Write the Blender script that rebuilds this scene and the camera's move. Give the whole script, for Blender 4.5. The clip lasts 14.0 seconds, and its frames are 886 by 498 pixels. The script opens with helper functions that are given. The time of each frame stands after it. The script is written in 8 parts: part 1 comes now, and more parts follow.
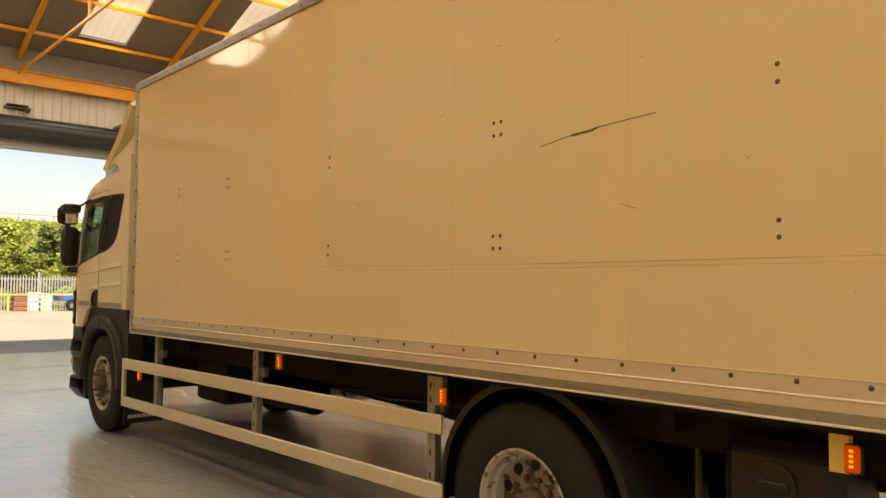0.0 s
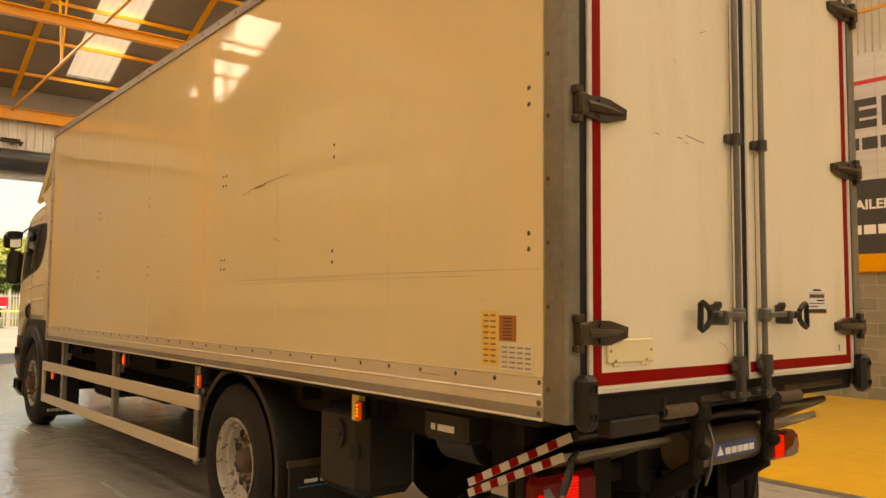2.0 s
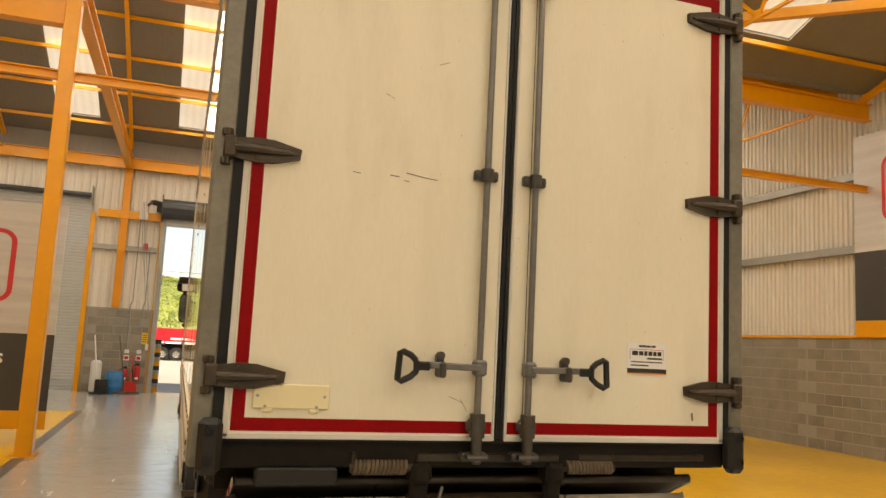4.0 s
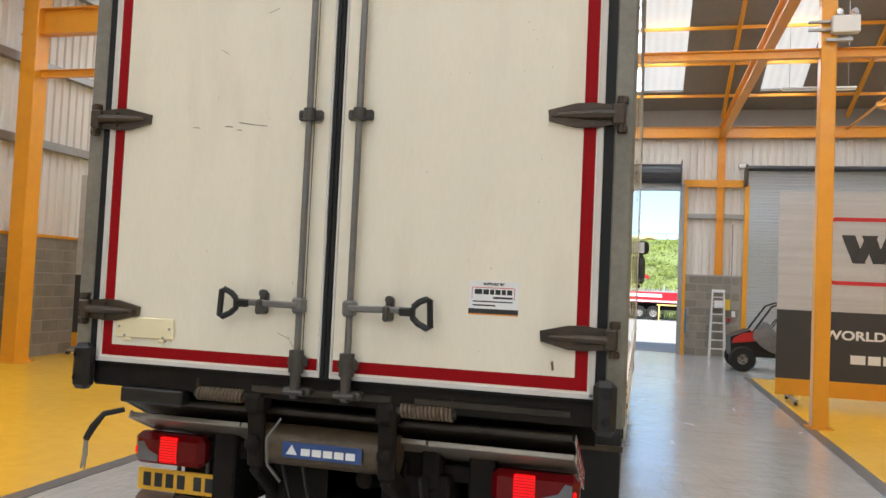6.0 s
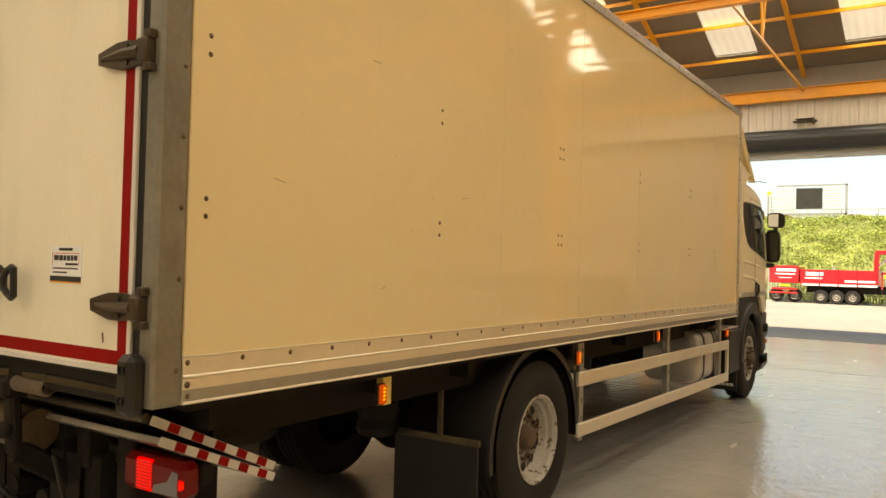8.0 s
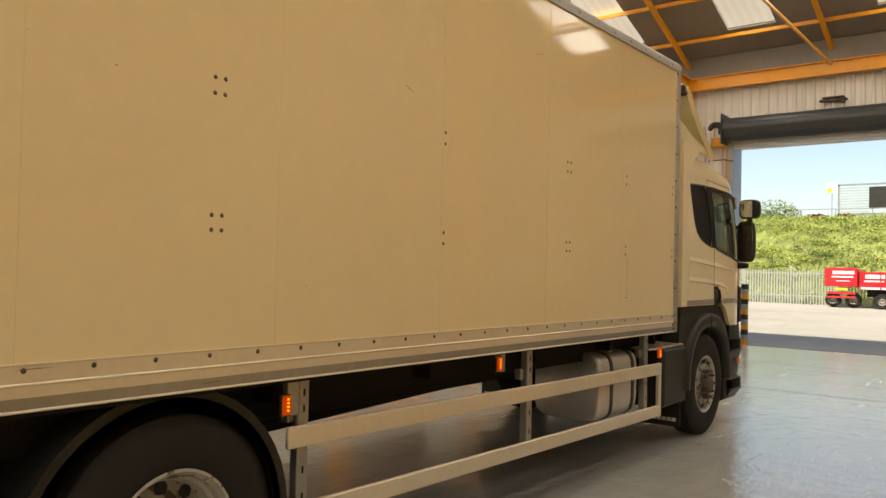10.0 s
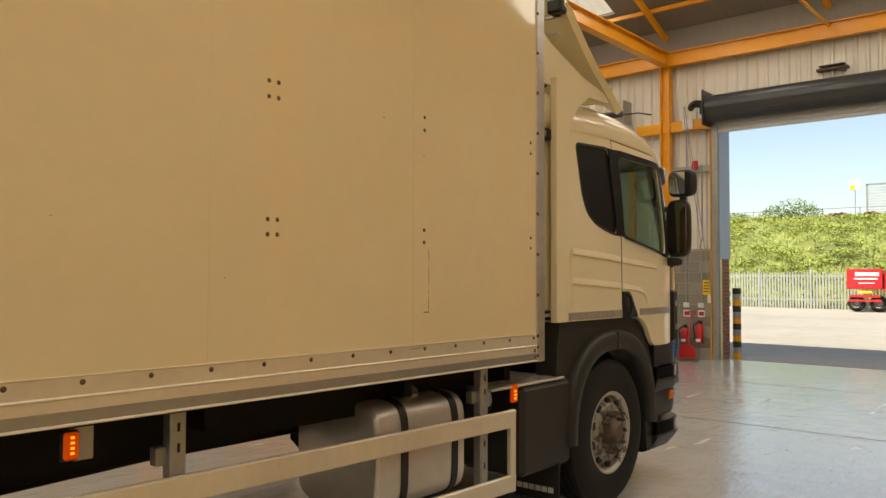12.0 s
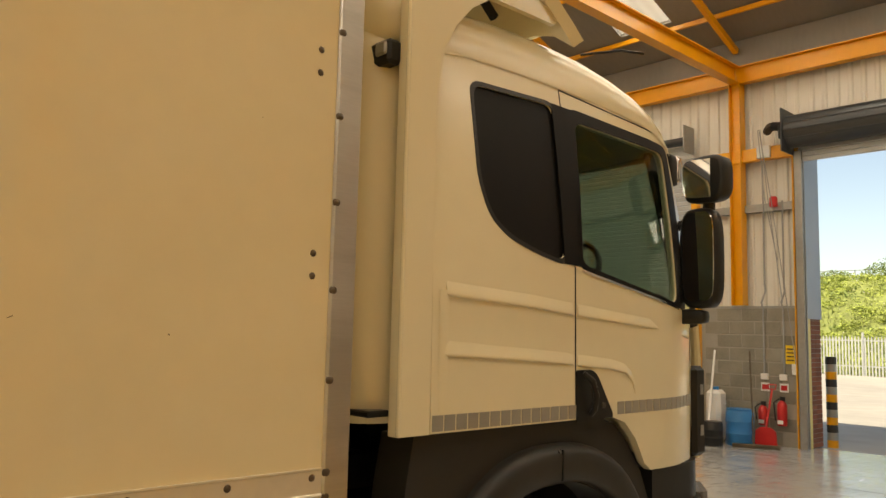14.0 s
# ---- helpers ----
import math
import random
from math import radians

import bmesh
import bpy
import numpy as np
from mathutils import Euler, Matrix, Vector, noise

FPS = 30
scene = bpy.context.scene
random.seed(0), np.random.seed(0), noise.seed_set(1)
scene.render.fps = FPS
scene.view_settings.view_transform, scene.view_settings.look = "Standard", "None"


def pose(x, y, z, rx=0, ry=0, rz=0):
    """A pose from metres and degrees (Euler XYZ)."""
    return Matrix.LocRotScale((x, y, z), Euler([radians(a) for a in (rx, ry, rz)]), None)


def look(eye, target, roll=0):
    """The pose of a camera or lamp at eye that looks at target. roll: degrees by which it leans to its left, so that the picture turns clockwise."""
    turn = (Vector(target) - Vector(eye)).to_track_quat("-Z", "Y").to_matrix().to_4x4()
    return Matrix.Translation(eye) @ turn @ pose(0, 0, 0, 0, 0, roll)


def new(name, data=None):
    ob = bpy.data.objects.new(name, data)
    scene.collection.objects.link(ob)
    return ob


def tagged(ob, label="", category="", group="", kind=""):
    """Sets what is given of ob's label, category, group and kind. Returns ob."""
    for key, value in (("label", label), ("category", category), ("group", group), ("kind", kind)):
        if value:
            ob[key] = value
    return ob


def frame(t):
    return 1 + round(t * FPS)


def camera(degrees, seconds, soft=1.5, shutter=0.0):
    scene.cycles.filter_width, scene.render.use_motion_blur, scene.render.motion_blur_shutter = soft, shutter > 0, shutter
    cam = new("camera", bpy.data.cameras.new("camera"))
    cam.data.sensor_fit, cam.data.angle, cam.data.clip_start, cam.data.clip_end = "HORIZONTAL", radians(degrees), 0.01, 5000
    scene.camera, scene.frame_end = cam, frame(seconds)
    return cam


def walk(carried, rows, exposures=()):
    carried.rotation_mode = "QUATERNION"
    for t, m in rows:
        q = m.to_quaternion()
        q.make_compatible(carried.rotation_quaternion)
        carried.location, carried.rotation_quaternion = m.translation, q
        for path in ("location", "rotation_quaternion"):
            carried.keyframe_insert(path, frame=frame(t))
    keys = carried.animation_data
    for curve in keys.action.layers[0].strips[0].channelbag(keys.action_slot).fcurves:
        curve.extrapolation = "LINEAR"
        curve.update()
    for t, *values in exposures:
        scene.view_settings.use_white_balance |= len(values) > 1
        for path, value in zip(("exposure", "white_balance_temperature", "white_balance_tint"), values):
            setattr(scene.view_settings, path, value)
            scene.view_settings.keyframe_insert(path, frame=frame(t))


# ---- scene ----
cam = camera(59.3, 14.0)
PATH = [
    (0, (0.078, 0.102, 1.652), (1.401, 1.599, 1.746), 0.6),
    (0.5, (0.207, -0.478, 1.642), (1.524, 1.024, 1.741), 0.4),
    (1, (0.317, -1.089, 1.633), (1.619, 0.427, 1.729), 0.2),
    (1.5, (0.524, -1.668, 1.631), (1.81, -0.139, 1.737), 0.3),
    (2, (0.727, -2.283, 1.631), (1.98, -0.73, 1.768), 0.5),
    (2.5, (1.137, -2.754, 1.658), (2.317, -1.15, 1.84), 0.7),
    (3, (1.599, -3.202, 1.68), (2.655, -1.52, 1.919), 1.0),
    (3.2, (1.856, -3.283, 1.663), (2.844, -1.563, 1.921), 1.3),
    (5.5, (4.802, -3.452, 1.701), (4.549, -1.473, 1.84), 3.4),
    (6, (5.499, -3.413, 1.712), (5.004, -1.477, 1.798), 2.6),
    (6.5, (6.147, -3.187, 1.697), (5.443, -1.316, 1.756), 1.8),
    (7, (6.786, -2.927, 1.715), (5.909, -1.13, 1.761), 1.3),
    (7.5, (7.288, -2.48, 1.683), (6.278, -0.754, 1.725), 1.1),
    (8, (7.73, -1.949, 1.697), (6.624, -0.282, 1.735), 1.5),
    (8.2, (7.861, -1.725, 1.717), (6.728, -0.077, 1.754), 1.7),
    (10.5, (8.298, 1.7, 1.706), (7.048, 3.261, 1.749), 0.9),
    (11, (8.277, 2.463, 1.681), (7.021, 4.019, 1.717), 0.4),
    (11.5, (8.215, 3.219, 1.676), (6.945, 4.763, 1.718), 0.3),
    (12, (8.148, 3.942, 1.669), (6.859, 5.469, 1.74), 0.2),
    (12.5, (7.989, 4.693, 1.676), (6.675, 6.196, 1.791), 0.4),
    (13, (7.791, 5.394, 1.697), (6.45, 6.869, 1.856), 0.7),
    (13.5, (7.548, 6.093, 1.698), (6.161, 7.52, 1.902), 1.0),
    (14, (7.288, 6.741, 1.699), (5.847, 8.111, 1.911), 1.4),
]
# seconds, stops, kelvin and tint of the clip's own camera
EXPOSURES = [(0.0, 1.02, 8800, 13), (0.5, 1.03, 9500, 16), (1.5, 1.07, 10300, 19), (2.5, 1.08, 10100, 16), (3.2, 1.08, 9900, 14), (5.3, 1.35, 5000, 10), (5.8, 1.35, 5200, 10), (6.5, 1.22, 6900, 9), (7.2, 1.18, 8600, 9), (8.2, 1.19, 8500, 9),
             (10.3, 0.93, 7200, 9), (12.0, 0.97, 7200, 9), (14.0, 1.05, 8000, 9)]
walk(cam, [(t, look(eye, target, roll)) for t, eye, target, roll in PATH], EXPOSURES)
SKY, SUN, ROOFLIGHT = 0.10, 3.8, 36.0
# ---- world, sun and daylight ----
world = bpy.data.worlds.new("sky")
scene.world = world
world.use_nodes = True
wt = world.node_tree
sky = wt.nodes.new("ShaderNodeTexSky")
sky.sky_type = "NISHITA"
sky.sun_disc = False
sky.sun_elevation = radians(56)
sky.sun_rotation = radians(172)
sky.dust_density = 1.2
haze = wt.nodes.new("ShaderNodeHueSaturation")
haze.inputs["Saturation"].default_value, haze.inputs["Value"].default_value = 0.95, 1.0
wt.links.new(sky.outputs[0], haze.inputs["Color"])
wt.links.new(haze.outputs[0], wt.nodes["Background"].inputs[0])
wt.nodes["Background"].inputs[1].default_value = SKY

sun = new("sun", bpy.data.lights.new("sun", "SUN"))
sun.data.energy, sun.data.angle, sun.data.color = SUN, radians(0.6), (1.0, 0.95, 0.86)
sun.matrix_world = look((2, -40, 60), (8, 0, 0))


# ---- materials ----
def mat(name, col, rough=0.5, metal=0.0, var=0.12, big=0.6, fine=14.0, bump=0.0, bscale=120.0, coat=0.0,
        stretch=(1, 1, 1), rvar=0.12, dirt=None, dirt_amount=0.0, dirt_scale=1.6, dirt_lo=None, random_value=0.0, spec=0.5):
    m = bpy.data.materials.new(name)
    m.use_nodes = True
    t = m.node_tree
    b = t.nodes["Principled BSDF"]
    geo = t.nodes.new("ShaderNodeNewGeometry")
    mp = t.nodes.new("ShaderNodeMapping")
    mp.inputs["Scale"].default_value = stretch
    t.links.new(geo.outputs["Position"], mp.inputs[0])

    def noise_at(scale, detail=4.0):
        n = t.nodes.new("ShaderNodeTexNoise")
        n.inputs["Scale"].default_value = scale
        n.inputs["Detail"].default_value = detail
        t.links.new(mp.outputs[0], n.inputs["Vector"])
        return n

    def mathn(op, a, bval):
        n = t.nodes.new("ShaderNodeMath")
        n.operation = op
        t.links.new(a, n.inputs[0])
        if isinstance(bval, (int, float)):
            n.inputs[1].default_value = bval
        else:
            t.links.new(bval, n.inputs[1])
        return n.outputs[0]

    n1, n2 = noise_at(big), noise_at(fine, 6.0)
    both = mathn("ADD", mathn("MULTIPLY", n1.outputs[0], 0.6), mathn("MULTIPLY", n2.outputs[0], 0.4))
    if random_value:
        info = t.nodes.new("ShaderNodeObjectInfo")
        both = mathn("ADD", both, mathn("MULTIPLY", mathn("SUBTRACT", info.outputs["Random"], 0.5), random_value))
    ramp = t.nodes.new("ShaderNodeValToRGB")
    ramp.color_ramp.elements[0].position, ramp.color_ramp.elements[1].position = 0.3, 0.7
    ramp.color_ramp.elements[0].color = (*[c * (1 - var) for c in col], 1)
    ramp.color_ramp.elements[1].color = (*[min(1, c * (1 + var)) for c in col], 1)
    t.links.new(both, ramp.inputs[0])
    out = ramp.outputs[0]
    if dirt:
        n3 = noise_at(dirt_scale, 8.0)
        r3 = t.nodes.new("ShaderNodeValToRGB")
        r3.color_ramp.elements[0].position, r3.color_ramp.elements[1].position = (0.62 - 0.3 * dirt_amount, 0.8) if dirt_lo is None else (dirt_lo, dirt_lo + 0.03)
        r3.color_ramp.elements[0].color, r3.color_ramp.elements[1].color = (0, 0, 0, 1), (1, 1, 1, 1)
        t.links.new(n3.outputs[0], r3.inputs[0])
        mx = t.nodes.new("ShaderNodeMix")
        mx.data_type = "RGBA"
        t.links.new(mathn("MULTIPLY", r3.outputs[0], min(1.0, dirt_amount)), mx.inputs[0])
        t.links.new(out, mx.inputs[6])
        mx.inputs[7].default_value = (*dirt, 1)
        out = mx.outputs[2]
    t.links.new(out, b.inputs["Base Color"])
    t.links.new(mathn("ADD", mathn("MULTIPLY", both, 2 * rvar), rough - rvar), b.inputs["Roughness"])
    b.inputs["Metallic"].default_value = metal
    b.inputs["Specular IOR Level"].default_value = spec
    b.inputs["Coat Weight"].default_value = coat
    b.inputs["Coat Roughness"].default_value = 0.06
    if bump:
        bp = t.nodes.new("ShaderNodeBump")
        nb = noise_at(bscale, 5.0)
        bp.inputs["Strength"].default_value, bp.inputs["Distance"].default_value = bump, 0.01
        t.links.new(nb.outputs[0], bp.inputs["Height"])
        t.links.new(bp.outputs[0], b.inputs["Normal"])
    return m


def glowing(name, col, strength, base):
    m = mat(name, base, 0.2, var=0.05)
    b = m.node_tree.nodes["Principled BSDF"]
    b.inputs["Emission Color"].default_value = (*col, 1)
    b.inputs["Emission Strength"].default_value = strength
    return m


def glass(name, tint, rough=0.02):
    m = bpy.data.materials.new(name)
    m.use_nodes = True
    t = m.node_tree
    t.nodes.remove(t.nodes["Principled BSDF"])
    tr, gl, mx, fr = (t.nodes.new(k) for k in ("ShaderNodeBsdfTransparent", "ShaderNodeBsdfGlossy", "ShaderNodeMixShader", "ShaderNodeLayerWeight"))
    tr.inputs[0].default_value = (*tint, 1)
    gl.inputs["Roughness"].default_value = rough
    fr.inputs[0].default_value = 0.5
    pw = t.nodes.new("ShaderNodeMath")
    pw.operation = "POWER"
    pw.inputs[1].default_value = 5.0
    sc = t.nodes.new("ShaderNodeMath")
    sc.operation = "MULTIPLY_ADD"
    sc.inputs[1].default_value, sc.inputs[2].default_value = 0.7, 0.035
    t.links.new(fr.outputs["Facing"], pw.inputs[0])
    t.links.new(pw.outputs[0], sc.inputs[0])
    t.links.new(sc.outputs[0], mx.inputs[0])
    t.links.new(tr.outputs[0], mx.inputs[1])
    t.links.new(gl.outputs[0], mx.inputs[2])
    t.links.new(mx.outputs[0], t.nodes["Material Output"].inputs[0])
    return m


def floor_concrete():
    """Power-floated concrete: soft clouding, trowel streaks, scuffs and oil spots."""
    m = mat("polished_concrete_floor", (0.43, 0.425, 0.41), 0.24, var=0.14, big=0.25, fine=2.2, rvar=0.05, spec=0.8, dirt=(0.30, 0.27, 0.23), dirt_amount=0.2, dirt_scale=0.35)
    t = m.node_tree
    b = t.nodes["Principled BSDF"]
    geo = t.nodes.new("ShaderNodeNewGeometry")

    def streaks(scale, stretch, turn, detail, lo, hi):
        mp = t.nodes.new("ShaderNodeMapping")
        mp.inputs["Rotation"].default_value = (0, 0, radians(turn))
        mp.inputs["Scale"].default_value = stretch
        n = t.nodes.new("ShaderNodeTexNoise")
        n.inputs["Scale"].default_value, n.inputs["Detail"].default_value, n.inputs["Distortion"].default_value = scale, detail, 0.6
        r = t.nodes.new("ShaderNodeValToRGB")
        r.color_ramp.elements[0].position, r.color_ramp.elements[1].position = lo, hi
        t.links.new(geo.outputs["Position"], mp.inputs[0])
        t.links.new(mp.outputs[0], n.inputs["Vector"])
        t.links.new(n.outputs[0], r.inputs[0])
        return r.outputs[0]

    def mathn(op, a, bval):
        n = t.nodes.new("ShaderNodeMath")
        n.operation = op
        t.links.new(a, n.inputs[0])
        if isinstance(bval, (int, float)):
            n.inputs[1].default_value = bval
        else:
            t.links.new(bval, n.inputs[1])
        return n.outputs[0]

    trowel = streaks(2.0, (1.0, 0.16, 1), 28, 5.0, 0.3, 0.75)
    cross = streaks(3.0, (0.2, 1.0, 1), -14, 4.0, 0.35, 0.75)
    scuff = streaks(4.5, (1.0, 0.22, 1), 8, 6.0, 0.66, 0.74)
    old = b.inputs["Base Color"].links[0].from_socket
    mx = t.nodes.new("ShaderNodeMix")
    mx.data_type = "RGBA"
    t.links.new(mathn("MULTIPLY", scuff, 0.35), mx.inputs[0])
    t.links.new(old, mx.inputs[6])
    mx.inputs[7].default_value = (0.14, 0.12, 0.10, 1)
    t.links.new(mx.outputs[2], b.inputs["Base Color"])
    flecks = streaks(10.0, (1.0, 0.45, 1), 40, 4.0, 0.40, 0.64)
    crumple = streaks(15.0, (0.7, 1.0, 1), -25, 2.0, 0.3, 0.8)
    rough = mathn("ADD", mathn("ADD", mathn("MULTIPLY", trowel, 0.07), mathn("MULTIPLY", cross, 0.05)), 0.15)
    t.links.new(mathn("ADD", rough, mathn("MULTIPLY", scuff, 0.15)), b.inputs["Roughness"])
    b.inputs["Coat Weight"].default_value, b.inputs["Coat Roughness"].default_value = 0.55, 0.17
    bp = t.nodes.new("ShaderNodeBump")
    bp.inputs["Strength"].default_value, bp.inputs["Distance"].default_value = 0.6, 0.008
    t.links.new(mathn("ADD", mathn("ADD", mathn("MULTIPLY", trowel, 0.8), mathn("MULTIPLY", cross, 0.5)), mathn("ADD", mathn("MULTIPLY", flecks, 0.36), mathn("MULTIPLY", crumple, 0.22))), bp.inputs["Height"])
    t.links.new(bp.outputs[0], b.inputs["Normal"])
    t.links.new(bp.outputs[0], b.inputs["Coat Normal"])
    return m


def gloss_panel():
    """Gel-coat sheet: clean reflections, bowed by the ply behind and rippled in fine upright streaks."""
    m = mat("gloss_grp_panel", CREAM, 0.05, var=0.03, rvar=0.015, spec=0.56, dirt=(0.55, 0.45, 0.30), dirt_amount=0.12)
    t = m.node_tree
    geo = t.nodes.new("ShaderNodeNewGeometry")
    last = None
    for scale, stretch, distance in ((0.7, (1, 1, 0.8), 0.0032), (3.2, (1, 0.25, 1), 0.0004), (14.0, (1, 1.0, 0.05), 0.00016)):
        mp = t.nodes.new("ShaderNodeMapping")
        mp.inputs["Scale"].default_value = stretch
        n = t.nodes.new("ShaderNodeTexNoise")
        n.inputs["Scale"].default_value, n.inputs["Detail"].default_value = scale, 2.0
        bp = t.nodes.new("ShaderNodeBump")
        bp.inputs["Strength"].default_value, bp.inputs["Distance"].default_value = 1.0, distance
        t.links.new(geo.outputs["Position"], mp.inputs[0])
        t.links.new(mp.outputs[0], n.inputs["Vector"])
        t.links.new(n.outputs[0], bp.inputs["Height"])
        if last:
            t.links.new(last, bp.inputs["Normal"])
        last = bp.outputs[0]
    t.links.new(last, t.nodes["Principled BSDF"].inputs["Normal"])
    return m


CREAM, DOORWHITE = (0.76, 0.645, 0.40), (0.80, 0.75, 0.60)
M_PANEL = gloss_panel()
M_DOORP = mat("grp_door_panel", DOORWHITE, 0.34, var=0.045, big=1.2, fine=30, dirt=(0.50, 0.42, 0.30), dirt_amount=0.3, stretch=(3, 3, 0.7), rvar=0.06)
M_CABPAINT = mat("cab_paint", (0.80, 0.715, 0.49), 0.24, var=0.02, coat=0.25, rvar=0.04)
M_ALU = mat("brushed_aluminium", (0.62, 0.60, 0.56), 0.32, metal=0.9, var=0.1, fine=30, stretch=(8, 0.6, 8), dirt=(0.22, 0.18, 0.12), dirt_amount=0.25)
# The yellow floor's reflection is put into this warm, less metallic base colour.
M_ALUDULL = mat("floor_tinted_aluminium_rail", (0.74, 0.675, 0.53), 0.34, metal=0.4, var=0.08, fine=24, dirt=(0.25, 0.2, 0.14), dirt_amount=0.2)
M_TANK = mat("tank_aluminium", (0.62, 0.59, 0.54), 0.32, metal=0.6, var=0.12, fine=10, dirt=(0.15, 0.12, 0.09), dirt_amount=0.3)
M_CHEQ = mat("tread_plate", (0.62, 0.59, 0.54), 0.3, metal=0.5, var=0.1)
M_POST = mat("grey_steel_post", (0.20, 0.19, 0.155), 0.45, metal=0.3, var=0.25, big=3, fine=40, dirt=(0.13, 0.085, 0.045), dirt_amount=0.35, dirt_scale=7, bump=0.12)
M_HINGE = mat("worn_steel_hinge", (0.062, 0.048, 0.034), 0.4, metal=0.45, var=0.35, big=4, fine=50, dirt=(0.12, 0.06, 0.025), dirt_amount=0.45, dirt_scale=8, bump=0.2)
M_GALV = mat("galvanised_steel", (0.36, 0.36, 0.34), 0.42, metal=0.7, var=0.15, fine=20, dirt=(0.16, 0.12, 0.08), dirt_amount=0.3)
M_BLACKPL = mat("black_plastic", (0.016, 0.0155, 0.0145), 0.4, spec=0.34, var=0.2, bump=0.06, bscale=300, dirt=(0.035, 0.03, 0.024), dirt_amount=0.3)
M_GREYPL = mat("dark_grey_plastic", (0.030, 0.028, 0.025), 0.46, spec=0.3, var=0.14, bump=0.05, bscale=300, dirt=(0.075, 0.062, 0.045), dirt_amount=0.4)
M_RUBBER = mat("tyre_rubber", (0.020, 0.018, 0.0155), 0.75, spec=0.25, var=0.25, bump=0.1, bscale=150, dirt=(0.04, 0.034, 0.026), dirt_amount=0.4)
M_SEAL = mat("rubber_seal", (0.009, 0.010, 0.010), 0.5, spec=0.3, var=0.2)
M_CHASSIS = mat("grimy_chassis_paint", (0.013, 0.0105, 0.008), 0.75, var=0.4, spec=0.2, bump=0.2, bscale=60, dirt=(0.020, 0.012, 0.007), dirt_amount=0.4, dirt_scale=3)
M_BARREL = mat("pale_wheel_barrel", (0.44, 0.42, 0.37), 0.42, metal=0.2, var=0.16, big=5, fine=30, bump=0.1, bscale=60, dirt=(0.10, 0.06, 0.035), dirt_amount=0.85, dirt_scale=20, dirt_lo=0.58)
M_RIM = mat("silver_wheel_paint", (0.27, 0.25, 0.21), 0.5, metal=0.15, var=0.12, big=5, fine=30, bump=0.15, bscale=60, dirt=(0.07, 0.04, 0.022), dirt_amount=0.9, dirt_scale=16, dirt_lo=0.52)
M_RUST = mat("rusty_hub", (0.12, 0.08, 0.055), 0.7, metal=0.2, var=0.4, bump=0.3, bscale=80)
M_RED = mat("red_reflective_tape", (0.27, 0.002, 0.004), 0.5, var=0.12, fine=60, spec=0.12)
M_WHITETRIM = mat("white_trim", (0.62, 0.60, 0.55), 0.4, var=0.06, dirt=(0.3, 0.25, 0.2), dirt_amount=0.2)
M_CREAMPL = mat("cream_plastic", (0.80, 0.72, 0.45), 0.35, var=0.05)
M_RIVET = mat("rivet_head", (0.11, 0.08, 0.05), 0.4, metal=0.6, var=0.3)
M_SCUFF = mat("dark_scuff", (0.16, 0.11, 0.06), 0.6, var=0.5, fine=60)
M_GROOVE = mat("rubbed_groove", (0.50, 0.40, 0.22), 0.5, var=0.35, big=2.0, fine=20)
M_SEAM = mat("panel_seam", (0.69, 0.595, 0.375), 0.4, var=0.1)
M_AMBER = glowing("lit_amber_lens", (1.0, 0.09, 0.0), 0.14, (0.34, 0.045, 0.002))
M_AMBERHOT = glowing("lit_amber_led", (1.0, 0.2, 0.01), 1.3, (0.8, 0.3, 0.05))
M_AMBEROFF = mat("amber_lens", (0.65, 0.17, 0.02), 0.2, var=0.1, coat=0.5)
M_TAIL = mat("red_lens", (0.13, 0.0015, 0.003), 0.22, var=0.1, spec=0.3)
M_TAILLIT = glowing("lit_red_lens", (1.0, 0.0, 0.0), 0.42, (0.3, 0.001, 0.001))
M_TAILGREY = mat("grey_lens", (0.15, 0.145, 0.15), 0.22, var=0.15, spec=0.4)
M_PLATEY = mat("yellow_plate", (0.75, 0.42, 0.02), 0.4, var=0.06)
M_INK = mat("black_ink", (0.02, 0.02, 0.02), 0.5, var=0.1)
M_BLUELABEL = mat("blue_label", (0.03, 0.07, 0.22), 0.3, var=0.1)
M_WHITEINK = mat("white_vinyl", (0.80, 0.80, 0.78), 0.4, var=0.03)
M_ORANGEVIN = mat("orange_vinyl", (0.75, 0.30, 0.03), 0.4, var=0.05)
M_YELLOWST = mat("yellow_sticker", (0.75, 0.55, 0.16), 0.4, var=0.08)
M_BROWNST = mat("faded_orange_sticker", (0.42, 0.16, 0.05), 0.45, var=0.1)
M_PALEST = mat("pale_sticker", (0.72, 0.66, 0.52), 0.4, var=0.06)
M_MIRROR = mat("mirror_face", (0.85, 0.86, 0.87), 0.03, metal=1.0, var=0.0, rvar=0.0)
M_CABGLASS = glass("tinted_cab_glass", (0.54, 0.64, 0.57))
M_DARKGLASS = mat("dark_privacy_glass", (0.006, 0.005, 0.0045), 0.5, var=0.2, rvar=0.04, spec=0.15)
M_CABIN = mat("grey_cab_trim", (0.10, 0.10, 0.095), 0.7, var=0.2)
M_SEATCL = mat("seat_cloth", (0.08, 0.085, 0.09), 0.9, var=0.2)
M_CHECK = mat("grey_check_tape", (0.30, 0.28, 0.24), 0.4, var=0.15)
M_CHROME = mat("bright_trim", (0.75, 0.75, 0.75), 0.15, metal=1.0, var=0.03)
M_SPRING = mat("rusty_spring_steel", (0.15, 0.11, 0.072), 0.6, metal=0.3, var=0.35, big=8, fine=60, dirt=(0.05, 0.03, 0.02), dirt_amount=0.4, dirt_scale=12)
